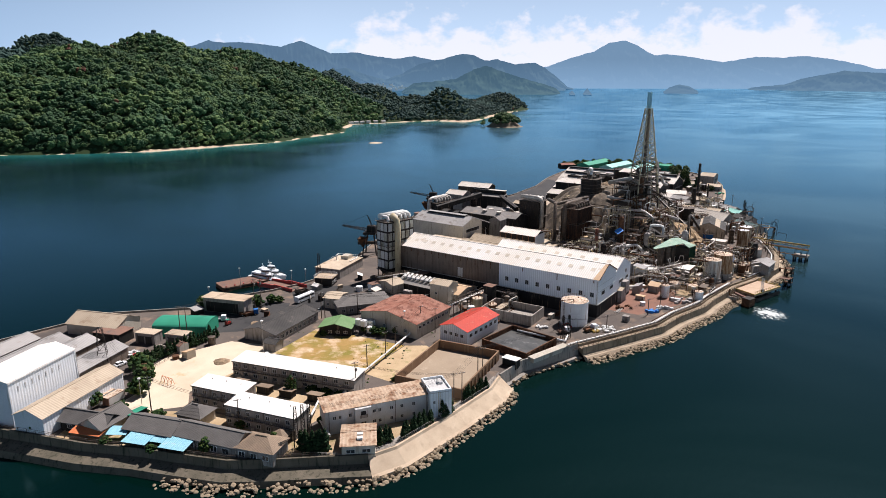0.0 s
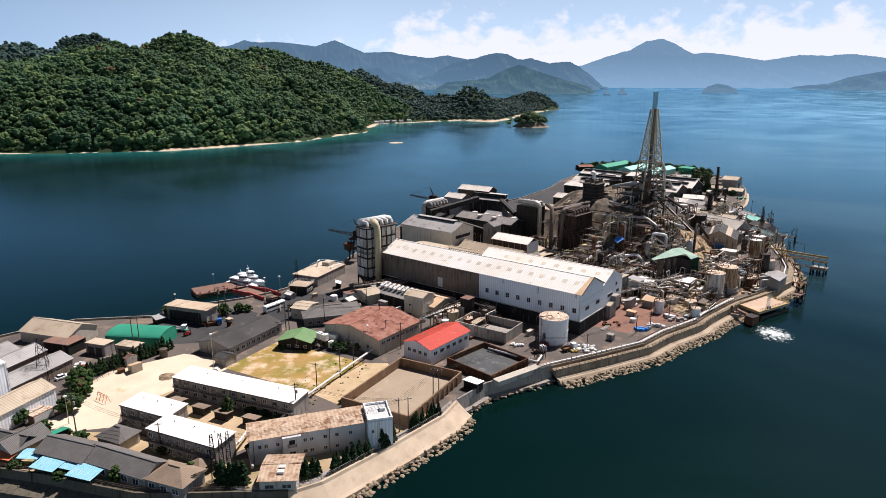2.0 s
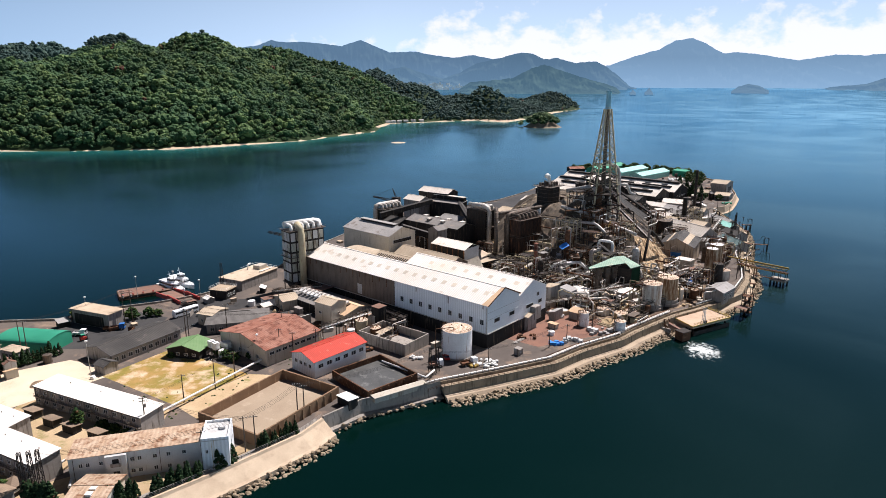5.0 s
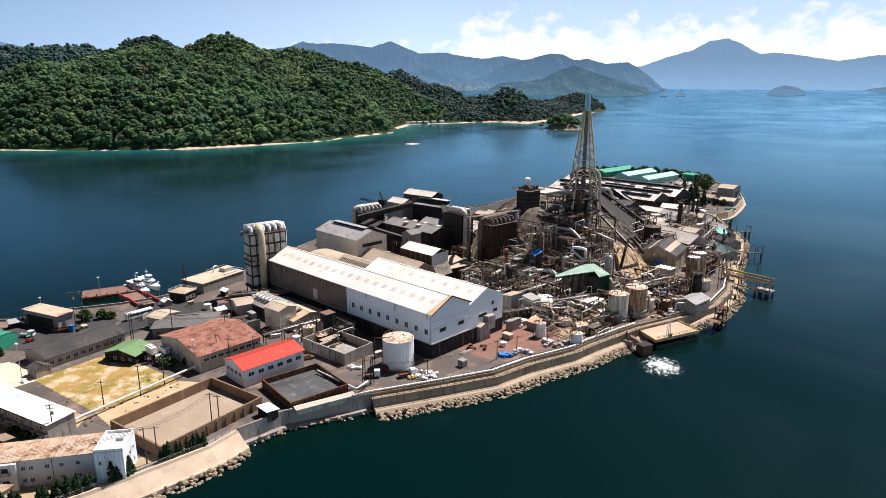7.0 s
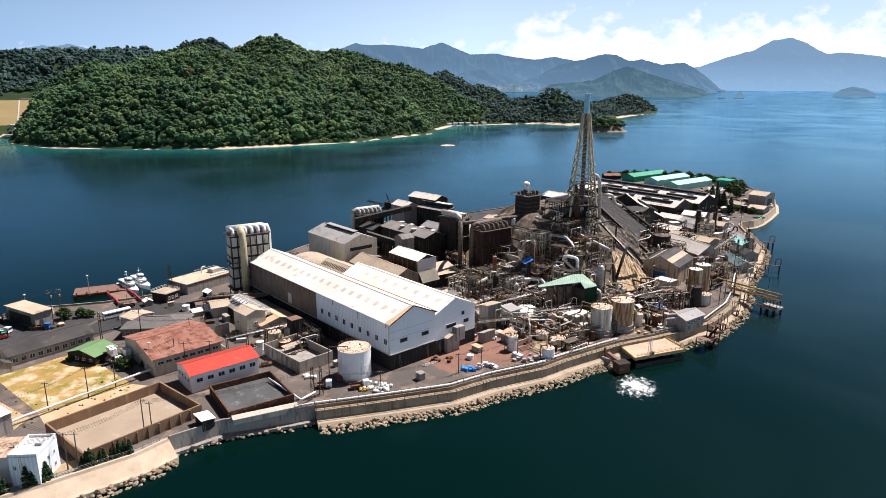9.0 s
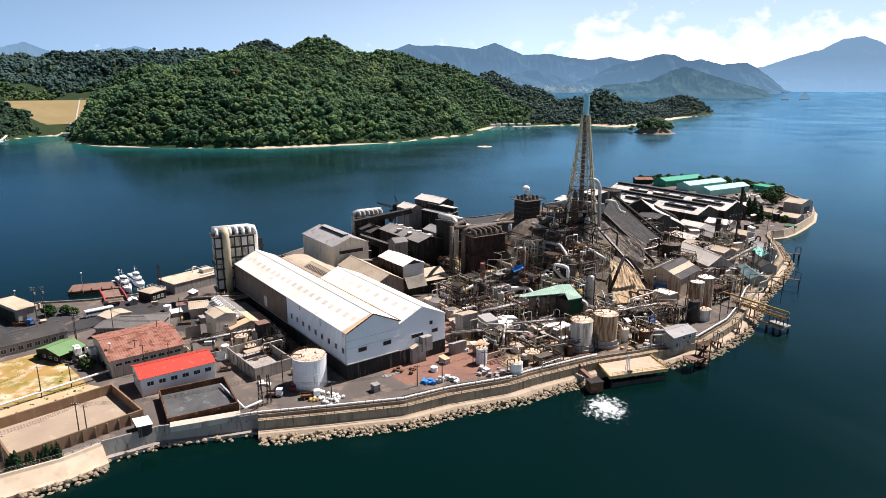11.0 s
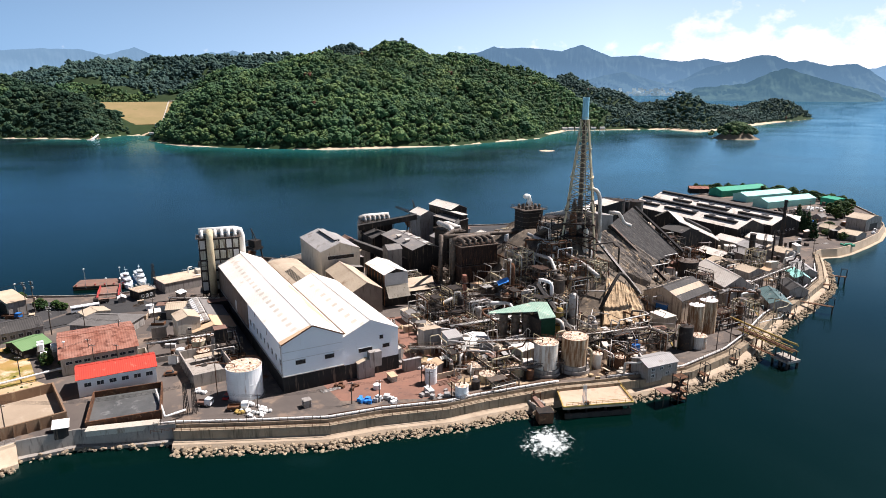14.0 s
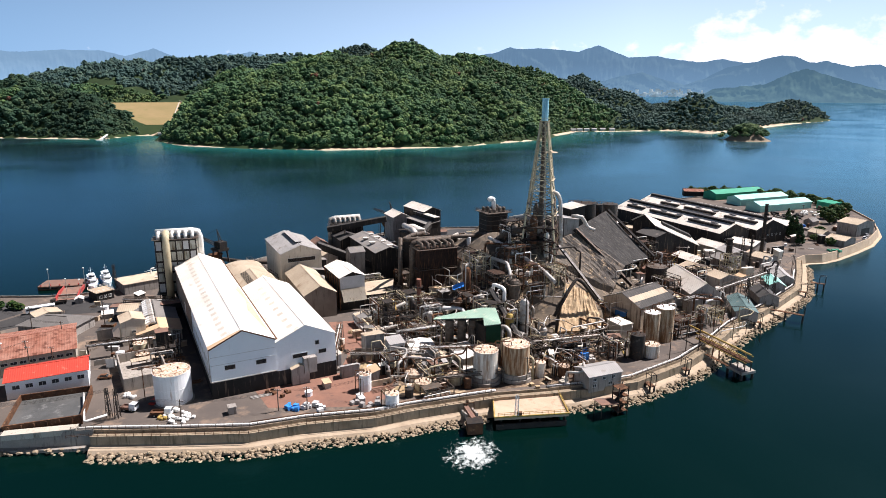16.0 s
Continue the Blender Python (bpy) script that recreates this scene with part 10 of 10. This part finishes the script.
# ---- vehicles ----
def truck(x, y, yaw, L, cab, bed, label, category="truck", bus=False):
    ob = thing("bus" if bus else "truck", x, y, GROUND, yaw, label, category, "parked vehicles")
    W = 2.2
    if bus:
        part("body", Shape().extrude([(-W / 2, 0.5), (W / 2, 0.5), (W / 2, 2.7), (W / 2 - 0.25, 3.0), (-W / 2 + 0.25, 3.0), (-W / 2, 2.7)], (-L / 2, 0, 0), (L / 2, 0, 0)), cab, ob)
        part("window_band", Shape().box(0, 0, 1.6, L - 0.5, W + 0.04, 0.75), "glass", ob)
        part("windscreen", Shape().box(L / 2, 0, 1.4, 0.06, W - 0.3, 1.1), "glass", ob)
    else:
        part("cab", Shape().extrude([(-W / 2, 0.5), (W / 2, 0.5), (W / 2, 1.6), (W / 2 - 0.2, 2.4), (-W / 2 + 0.2, 2.4), (-W / 2, 1.6)], (L / 2 - 1.8, 0, 0), (L / 2, 0, 0)), cab, ob)
        part("windscreen", Shape().box(L / 2 + 0.01, 0, 1.45, 0.06, W - 0.3, 0.75), "glass", ob)
        g = Shape().box(-0.95, 0, 0.7, L - 1.95, W, 0.2)
        for s in (-1, 1):
            g.box(-0.95, s * (W / 2 - 0.05), 0.9, L - 1.95, 0.08, 0.5)
        part("bed", g.box(-L / 2 + 0.05, 0, 0.9, 0.08, W, 0.5), bed, ob)
        part("chassis", Shape().box(-0.3, 0, 0.45, L - 1.0, 1.0, 0.25), "black_steel", ob)
    for a in (L / 2 - 1.1, -L / 2 + 1.2):
        for s in (-1, 1):
            w = part("wheel", Shape().cyl((a, s * (W / 2 - 0.3), 0.45), (a, s * (W / 2 + 0.02), 0.45), 0.45, n=14), "tyre", ob)
            part("rim", Shape().cyl((a, s * (W / 2), 0.45), (a, s * (W / 2 + 0.05), 0.45), 0.24, n=10), "pale_pipe", w)
    return ob


truck(-60.5, 266.0, 60, 10.5, "boat_white", "steel", "white bus parked by the harbour road", "bus", True)
truck(-79.5, 247.5, 20, 7.5, "blue_paint", "rust", "dark blue flatbed truck at the harbour shed")
truck(-64.0, 276.0, -130, 6.0, "black_steel", "black_steel", "dark truck near the ferry ramp")
truck(56.5, 230.3, 32, 5.8, "boat_white", "rust", "white truck with an open rusty bed")
truck(45.8, 228.0, 20, 4.6, "boat_white", "rust_deck", "small white flatbed truck")
truck(-89.0, 241.0, 10, 4.6, "boat_white", "plaster", "white box van parked in the harbour yard")
truck(198.0, 505.0, 95, 5.0, "boat_white", "steel", "white truck parked between the sheds")
truck(222.5, 606.0, 85, 6.0, "blue_paint", "blue_paint", "blue truck on the island road")


def car(x, y, yaw, paint, label):
    ob = thing("car", x, y, GROUND, yaw, label, "car", "parked vehicles")
    part("body", Shape().extrude([(-0.85, 0.3), (0.85, 0.3), (0.85, 0.85), (0.75, 0.95), (-0.75, 0.95), (-0.85, 0.85)], (-2.0, 0, 0), (2.0, 0, 0)), paint, ob)
    part("cabin", Shape().add([(-1.5, -0.75, 0.95), (1.0, -0.75, 0.95), (1.0, 0.75, 0.95), (-1.5, 0.75, 0.95), (-1.2, -0.62, 1.5), (0.5, -0.62, 1.5), (0.5, 0.62, 1.5), (-1.2, 0.62, 1.5)], [(4, 5, 6, 7), (0, 1, 5, 4), (1, 2, 6, 5), (2, 3, 7, 6), (3, 0, 4, 7)]), "glass", ob)
    part("roof", Shape().box(-0.35, 0, 1.49, 1.75, 1.28, 0.06), paint, ob)
    for a in (1.25, -1.25):
        for s in (-1, 1):
            part("wheel", Shape().cyl((a, s * 0.62, 0.3), (a, s * 0.87, 0.3), 0.3, n=12), "tyre", ob)
    return ob


for x, y, r, p, l in ((256, 590, 70, "boat_white", "white car parked on the point"), (258, 600, 72, "boat_white", "white car parked on the point"), (259.5, 610, 75, "steel", "grey car parked on the point"), (-112, 203, 60, "boat_white", "white car beside the old warehouses"), (-108.5, 199, 60, "boat_white", "white car beside the old warehouses"),
                      (-106, 206, 150, "red_paint", "small red car in the yard"), (48.5, 234.5, 110, "red_paint", "small red car beside the pit"), (20.5, 238.0, 40, "rust", "rusty red cart beside the office"), (210, 470, 100, "boat_white", "white car on the shore road"), (-32.5, 262, 60, "black_steel", "black car on the works road")):
    car(x, y, r, p, l)
lift = thing("forklift", -84.5, 236.5, GROUND, 60, "red and green forklift truck", "forklift", "parked vehicles")
part("body", Shape().box(0, 0, 0.4, 2.2, 1.2, 0.9).box(-0.7, 0, 1.3, 0.8, 1.1, 0.4), "red_paint", lift)
part("mast", Shape().box(1.3, -0.4, 0.2, 0.15, 0.12, 3.0).box(1.3, 0.4, 0.2, 0.15, 0.12, 3.0).box(1.9, -0.3, 0.2, 1.1, 0.12, 0.08).box(1.9, 0.3, 0.2, 1.1, 0.12, 0.08), "black_steel", lift)
part("guard", Shape().beam((-0.6, -0.5, 1.3), (-0.6, -0.5, 2.3), 0.1).beam((0.6, -0.5, 1.3), (0.5, -0.5, 2.3), 0.1).beam((-0.6, 0.5, 1.3), (-0.6, 0.5, 2.3), 0.1).beam((0.6, 0.5, 1.3), (0.5, 0.5, 2.3), 0.1).box(0, 0, 2.3, 1.3, 1.2, 0.08), "green_paint", lift)
for a in (-0.7, 0.8):
    for s in (-1, 1):
        part("wheel", Shape().cyl((a, s * 0.5, 0.35), (a, s * 0.72, 0.35), 0.35, n=12), "tyre", lift)


# ---- small things in the yards ----
def heap_of(name, x, y, n, spread_, size, material, label, seed, category, z=GROUND):
    """Separate sacks or boxes lying together."""
    rng = random.Random(seed)
    for k in range(n):
        s = size * rng.uniform(0.8, 1.25)
        g = Shape().lathe([(0, s * 0.42), (0.25, s * 0.55), (0.7, s * 0.52), (0.9, s * 0.3), (1, s * 0.1)], 9, (0, 0, 0), (0, 0, s * 0.85)) if name == "sack" else Shape().box(0, 0, 0, s, s * rng.uniform(0.6, 1), s * rng.uniform(0.5, 0.9))
        solid(name, g, material, label, category, at=(x + rng.uniform(-1, 1) * spread_[0] * 0.81 - rng.uniform(-1, 1) * spread_[1] * 0.5, y + rng.uniform(-1, 1) * spread_[1] * 0.8 + rng.uniform(-1, 1) * spread_[0] * 0.57, z), yaw=rng.uniform(0, 360), group=f"{label}s")


heap_of("sack", 62.0, 231.4, 26, (5.0, 0.9), 1.1, "bag_white", "white bulk sack on the ground", 1, "sack")
heap_of("sack", 57.8, 229.0, 6, (1.5, 0.6), 1.0, "yellow_steel", "yellow bulk sack on the ground", 2, "sack")
heap_of("sack", 38.5, 233.0, 8, (2.5, 0.6), 1.1, "bag_white", "white bulk sack on the ground", 3, "sack")
heap_of("sack", 232.0, 668.0, 40, (13.0, 2.0), 1.6, "bag_white", "pale bulk sack in the far yard", 4, "sack")
heap_of("crate", 76.5, 256.8, 10, (4, 0.8), 1.0, "rust", "rusty scrap crate by the warehouse", 5, "crate")
heap_of("crate", 86.0, 250.5, 8, (3, 0.6), 1.2, "tarp", "blue plastic crate by the sea wall", 6, "crate")
heap_of("crate", 92.5, 254.5, 9, (4, 0.8), 1.6, "plaster", "pale box by the sea wall", 7, "crate")
heap_of("crate", 106.0, 264.0, 16, (7, 1.2), 1.3, "light_grey_roof", "grey box beside the shore pipes", 8, "crate")
heap_of("crate", 26.0, 246.0, 9, (5, 1.0), 1.0, "tarp", "blue plastic crate under the canopy", 9, "crate")
heap_of("crate", 70.0, 316.0, 22, (7, 4), 1.5, "pale_pipe", "pale scrap crate near the red floor", 10, "crate")
heap_of("crate", 236.0, 566.0, 14, (6, 3), 1.6, "yellow_steel", "yellow machine part in the far yard", 11, "crate")
heap_of("crate", 238.0, 545.0, 10, (4, 2), 1.6, "green_paint", "green crate in the far yard", 12, "crate")
heap_of("crate", 212.0, 650.0, 30, (14, 3), 1.8, "tyre", "black bale in the far yard", 13, "crate")
heap_of("crate", -108.0, 206.0, 18, (6, 5), 1.3, "plaster", "pale box among the old warehouses", 14, "crate")
heap_of("crate", -60.5, 208.0, 3, (1.5, 0.8), 0.9, "bag_white", "white box by the garage", 15, "crate")
heap_of("crate", 4.0, 268.0, 14, (8, 5), 1.4, "pale_pipe", "pale machine housing among the pipes", 16, "crate")
heap_of("crate", -30.0, 283.0, 12, (4, 2), 1.4, "white_pipe", "white cabinet by the road", 17, "crate")
rng_s = random.Random(31)
for k in range(70):
    x, y = rng_s.uniform(84, 158), rng_s.uniform(276, 334)
    if (x - 134) ** 2 + (y - 297) ** 2 < 90 or y < 262 + (x - 84) * 0.52 + 4 or y > 300 + (x - 84) * 0.9:
        continue
    c = rng_s.choice(("rust", "yellow_steel", "pale_pipe", "dirt", "cream_wall", "steel", "plaster", "tan_slope"))
    heap_of("crate", x, y, 3, (2, 2), rng_s.uniform(0.8, 2.2), c, "battered equipment box among the pipes", 300 + k, "crate")
for k, (x, y) in enumerate(((-29.0, 232.0), (-27.3, 231.2), (-27.8, 233.2))):
    ob = thing("water_tank", x, y, GROUND, -20, "white panelled water tank on a stand", "water tank", "panel tanks")
    part("stand", Shape().box(0, 0, 0, 1.7, 1.7, 2.0), "grey_concrete", ob)
    part("tank", Shape().box(0, 0, 2.0, 1.8, 1.8, 1.9), "white_pipe", ob)
    part("ribs", Shape().box(0, 0, 2.6, 1.9, 1.9, 0.08).box(0, 0, 3.2, 1.9, 1.9, 0.08).box(0, 0, 2.0, 0.08, 1.9, 1.9).box(0, 0, 2.0, 1.9, 0.08, 1.9), "white_pipe", ob)
swing = thing("swing_frame", -89.0, 186.5, GROUND, -30, "rusty orange swing frame with three bays", "swing")
for k in range(4):
    part("leg", Shape().beam((k * 1.6, -0.8, 0), (k * 1.6, 0, 2.4), 0.1).beam((k * 1.6, 0.8, 0), (k * 1.6, 0, 2.4), 0.1), "orange_sheet", swing)
part("top_bar", Shape().beam((0, 0, 2.4), (4.8, 0, 2.4), 0.12), "orange_sheet", swing)

# the far shore: landing stage, dam steps, houses by the beach
dock = thing("landing_stage", -912, 888, 0, 125, "white landing stage with a sloping gangway", "landing stage")
part("pontoon", Shape().box(-12, 0, -0.5, 18, 7, 1.6), "plaster", dock)
part("gangway", Shape().beam((-6, 0, 2.0), (26, 0, 8.0), 3.0, 1.2), "white_pipe", dock)
part("trestle", Shape().box(12, 0, -2, 1.0, 3, 7.0).box(24, 0, -2, 1.0, 3, 9.5), "grey_concrete", dock)
mat("dam_grass", (0.27, 0.2, 0.1), (0.22, 0.175, 0.08), scale=0.02, rough=0.95, stain=(0.15, 0.165, 0.05), amount=0.2)


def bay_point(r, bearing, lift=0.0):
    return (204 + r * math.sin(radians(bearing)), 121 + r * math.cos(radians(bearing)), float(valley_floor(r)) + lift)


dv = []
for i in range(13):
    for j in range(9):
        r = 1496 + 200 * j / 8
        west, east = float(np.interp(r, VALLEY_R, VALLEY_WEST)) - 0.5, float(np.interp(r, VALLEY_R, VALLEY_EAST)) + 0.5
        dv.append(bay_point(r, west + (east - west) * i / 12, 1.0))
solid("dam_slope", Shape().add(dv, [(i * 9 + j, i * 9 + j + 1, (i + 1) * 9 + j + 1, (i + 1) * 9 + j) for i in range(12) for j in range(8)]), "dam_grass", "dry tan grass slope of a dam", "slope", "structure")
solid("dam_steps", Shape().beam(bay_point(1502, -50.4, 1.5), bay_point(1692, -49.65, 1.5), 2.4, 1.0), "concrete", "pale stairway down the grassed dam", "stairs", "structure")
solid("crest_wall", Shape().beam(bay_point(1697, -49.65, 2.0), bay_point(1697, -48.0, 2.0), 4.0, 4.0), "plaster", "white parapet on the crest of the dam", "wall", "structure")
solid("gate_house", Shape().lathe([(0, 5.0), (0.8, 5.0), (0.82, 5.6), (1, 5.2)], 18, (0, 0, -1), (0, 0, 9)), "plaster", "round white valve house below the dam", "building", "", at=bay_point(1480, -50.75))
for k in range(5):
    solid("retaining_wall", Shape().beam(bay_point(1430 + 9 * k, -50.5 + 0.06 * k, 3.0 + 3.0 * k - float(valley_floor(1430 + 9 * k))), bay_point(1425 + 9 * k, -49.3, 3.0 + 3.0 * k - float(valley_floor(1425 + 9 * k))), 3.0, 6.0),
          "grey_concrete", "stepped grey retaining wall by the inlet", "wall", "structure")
for k, (x, y) in enumerate(((-212, 1565), (-200, 1578), (-186, 1590), (-170, 1604), (-152, 1617), (-222, 1548), (-900, 1000), (-872, 994))):
    building("shore_house", "small pale house by the beach", x, y, 40, 12, 7, 3.5, "gable", 1.6, z=2.5, wall="plaster", cover="light_grey_roof", over=0.4, category="house", group="houses by the beach")


# ---- loose plant clutter ----
rng_c = random.Random(2024)


def ore_heap(x, y, z, r, h, material, label):
    g, n, m = Shape(), 14, 5
    vs = [(0, 0, h)]
    for j in range(1, m + 1):
        for i in range(n):
            a, q = 2 * math.pi * i / n, r * j / m
            k = 1 + 0.25 * noise.noise((x + math.cos(a) * 1.3, y + math.sin(a) * 1.3, j * 0.4))
            vs.append((q * k * math.cos(a), q * k * math.sin(a), h * (1 - (j / m) ** 1.3) + (0.2 * h * noise.noise((x + q * math.cos(a), y + q * math.sin(a), 2)) if j < m else -0.3)))
    fs = [(0, 1 + i, 1 + (i + 1) % n) for i in range(n)]
    for j in range(m - 1):
        a, b = 1 + j * n, 1 + (j + 1) * n
        fs += [(a + i, b + i, b + (i + 1) % n, a + (i + 1) % n) for i in range(n)]
    return solid("ore_heap", g.add(vs, fs), material, label, "heap", "", at=(x, y, z), group="ore heaps")


def clutter(x, y, z, big):
    """One small piece of plant on the ground."""
    yaw = rng_c.choice((144, 54, 144, 54, 30, 100))
    kind = rng_c.random()
    if kind < 0.2:
        r, h = rng_c.uniform(0.5, 1.5), rng_c.uniform(1.0, 4.0)
        m = rng_c.choice(("cream_steel", "tank_stained", "rust", "steel", "tank_white", "black_steel"))
        solid("drum", Shape().lathe([(0, r), (0.06, r), (0.06, r * 1.06), (0.1, r * 1.06), (0.1, r), (0.9, r), (0.9, r * 1.06), (0.94, r * 1.06), (1, r * 0.5)], 14, (0, 0, -0.3), (0, 0, h)), m,
              "rusty upright steel drum in the plant", "drum", "", at=(x, y, z), group="steel drums")
    elif kind < 0.36:
        L, W, h = rng_c.uniform(1.2, 4), rng_c.uniform(1, 2.4), rng_c.uniform(0.8, 2.6)
        rings = ((L, W, -0.3), (L, W, h * 0.5), (L + 0.1, W + 0.1, h * 0.5), (L + 0.1, W + 0.1, h * 0.56), (L, W, h * 0.56), (L, W, h), (L + 0.25, W + 0.25, h), (L + 0.25, W + 0.25, h + 0.09))
        vs = [(sx_ * l / 2, sy_ * w / 2, zz) for l, w, zz in rings for sx_, sy_ in ((-1, -1), (1, -1), (1, 1), (-1, 1))]
        n = len(rings)
        g = Shape().add(vs, [(j * 4 + i, j * 4 + (i + 1) % 4, (j + 1) * 4 + (i + 1) % 4, (j + 1) * 4 + i) for j in range(n - 1) for i in range(4)] + [(3, 2, 1, 0), tuple(range(n * 4 - 4, n * 4))])
        solid("equipment_cabinet", g, rng_c.choice(("cream_wall", "plaster", "grey_wall", "rust", "old_sheet", "tank_stained", "pale_concrete")), "boxy sheet-metal equipment cabinet with an overhanging lid", "cabinet", "",
              at=(x, y, z), yaw=yaw, group="equipment cabinets")
    elif kind < 0.5:
        ore_heap(x, y, z, rng_c.uniform(1.2, 4.0) * big, rng_c.uniform(0.5, 1.6) * big, rng_c.choice(("rubble", "slag", "rubble", "dirt")), "heap of spilt ore and rubble")
    elif kind < 0.68:
        L = rng_c.uniform(3, 10)
        n = rng_c.randint(3, 7)
        g = Shape()
        for k in range(n):
            r = rng_c.uniform(0.08, 0.2)
            g.tube([(-L / 2 + rng_c.uniform(0, 1), (k - n / 2) * 0.42, r + 0.2 * (k % 2)), (L / 2 - rng_c.uniform(0, 1), (k - n / 2) * 0.42 + rng_c.uniform(-0.3, 0.3), r + 0.2 * (k % 2))], r, 6)
        solid("pipe_stack", g, rng_c.choice(("rust", "steel", "pale_pipe", "cream_steel", "rust_deck")), "stack of old pipes lying on the ground", "pipes", "stuff", at=(x, y, z), yaw=yaw)
    elif kind < 0.84:
        L, W, h = rng_c.uniform(2.5, 6) * big, rng_c.uniform(2, 4.5) * big, rng_c.uniform(2.2, 4.2) * big
        building("plant_hut", rng_c.choice(("small dusty sheet-metal plant hut", "little weathered hut with a stained roof")), x, y, yaw, L, W, h, rng_c.choice(("mono", "gable", "monob", "flat")), 0.8, z=z,
                 wall=rng_c.choice(("cream_wall", "old_sheet", "grey_wall", "dark_wall", "plaster")), cover=rng_c.choice(("beige_roof", "pale_roof", "peach_roof", "rust_deck", "grey_roof", "white_roof_worn", "light_grey_roof")), over=0.25,
                 category="hut", group="plant huts")
    else:
        L, h = rng_c.uniform(3, 9), rng_c.uniform(0.8, 2.2)
        solid("low_wall", Shape().box(0, 0, -0.3, L, 0.3, h + 0.3).box(L / 2 - 0.15, 1.2, -0.3, 0.3, 2.4, h + 0.3), rng_c.choice(("concrete", "grey_concrete", "old_sheet", "rust", "pale_concrete")), "low stained wall of a material bay", "wall", "",
              at=(x, y, z), yaw=yaw, group="bay walls")


YARD = offset(COAST, -7)
made = 0
for x0, x1, y0, y1, count, big in ((66, 160, 270, 366, 420, 1.0), (148, 214, 352, 520, 330, 1.35), (-30, 110, 330, 470, 200, 1.4), (-28, 52, 240, 300, 70, 0.9), (52, 156, 228, 300, 60, 0.8), (100, 200, 420, 560, 110, 1.4), (208, 262, 530, 720, 90, 1.2), (-60, -20, 262, 300, 24, 0.8), (-120, -66, 200, 268, 40, 0.8)):
    for _ in range(count):
        x, y = rng_c.uniform(x0, x1), rng_c.uniform(y0, y1)
        if not clear(x, y, 2.2) or not bool(inside(np.array([x]), np.array([y]), YARD)[0]):
            continue
        hz = hill_height(x, y)
        if hz > 12 and rng_c.random() < 0.6:
            continue
        clutter(x, y, max(GROUND, hz), big)
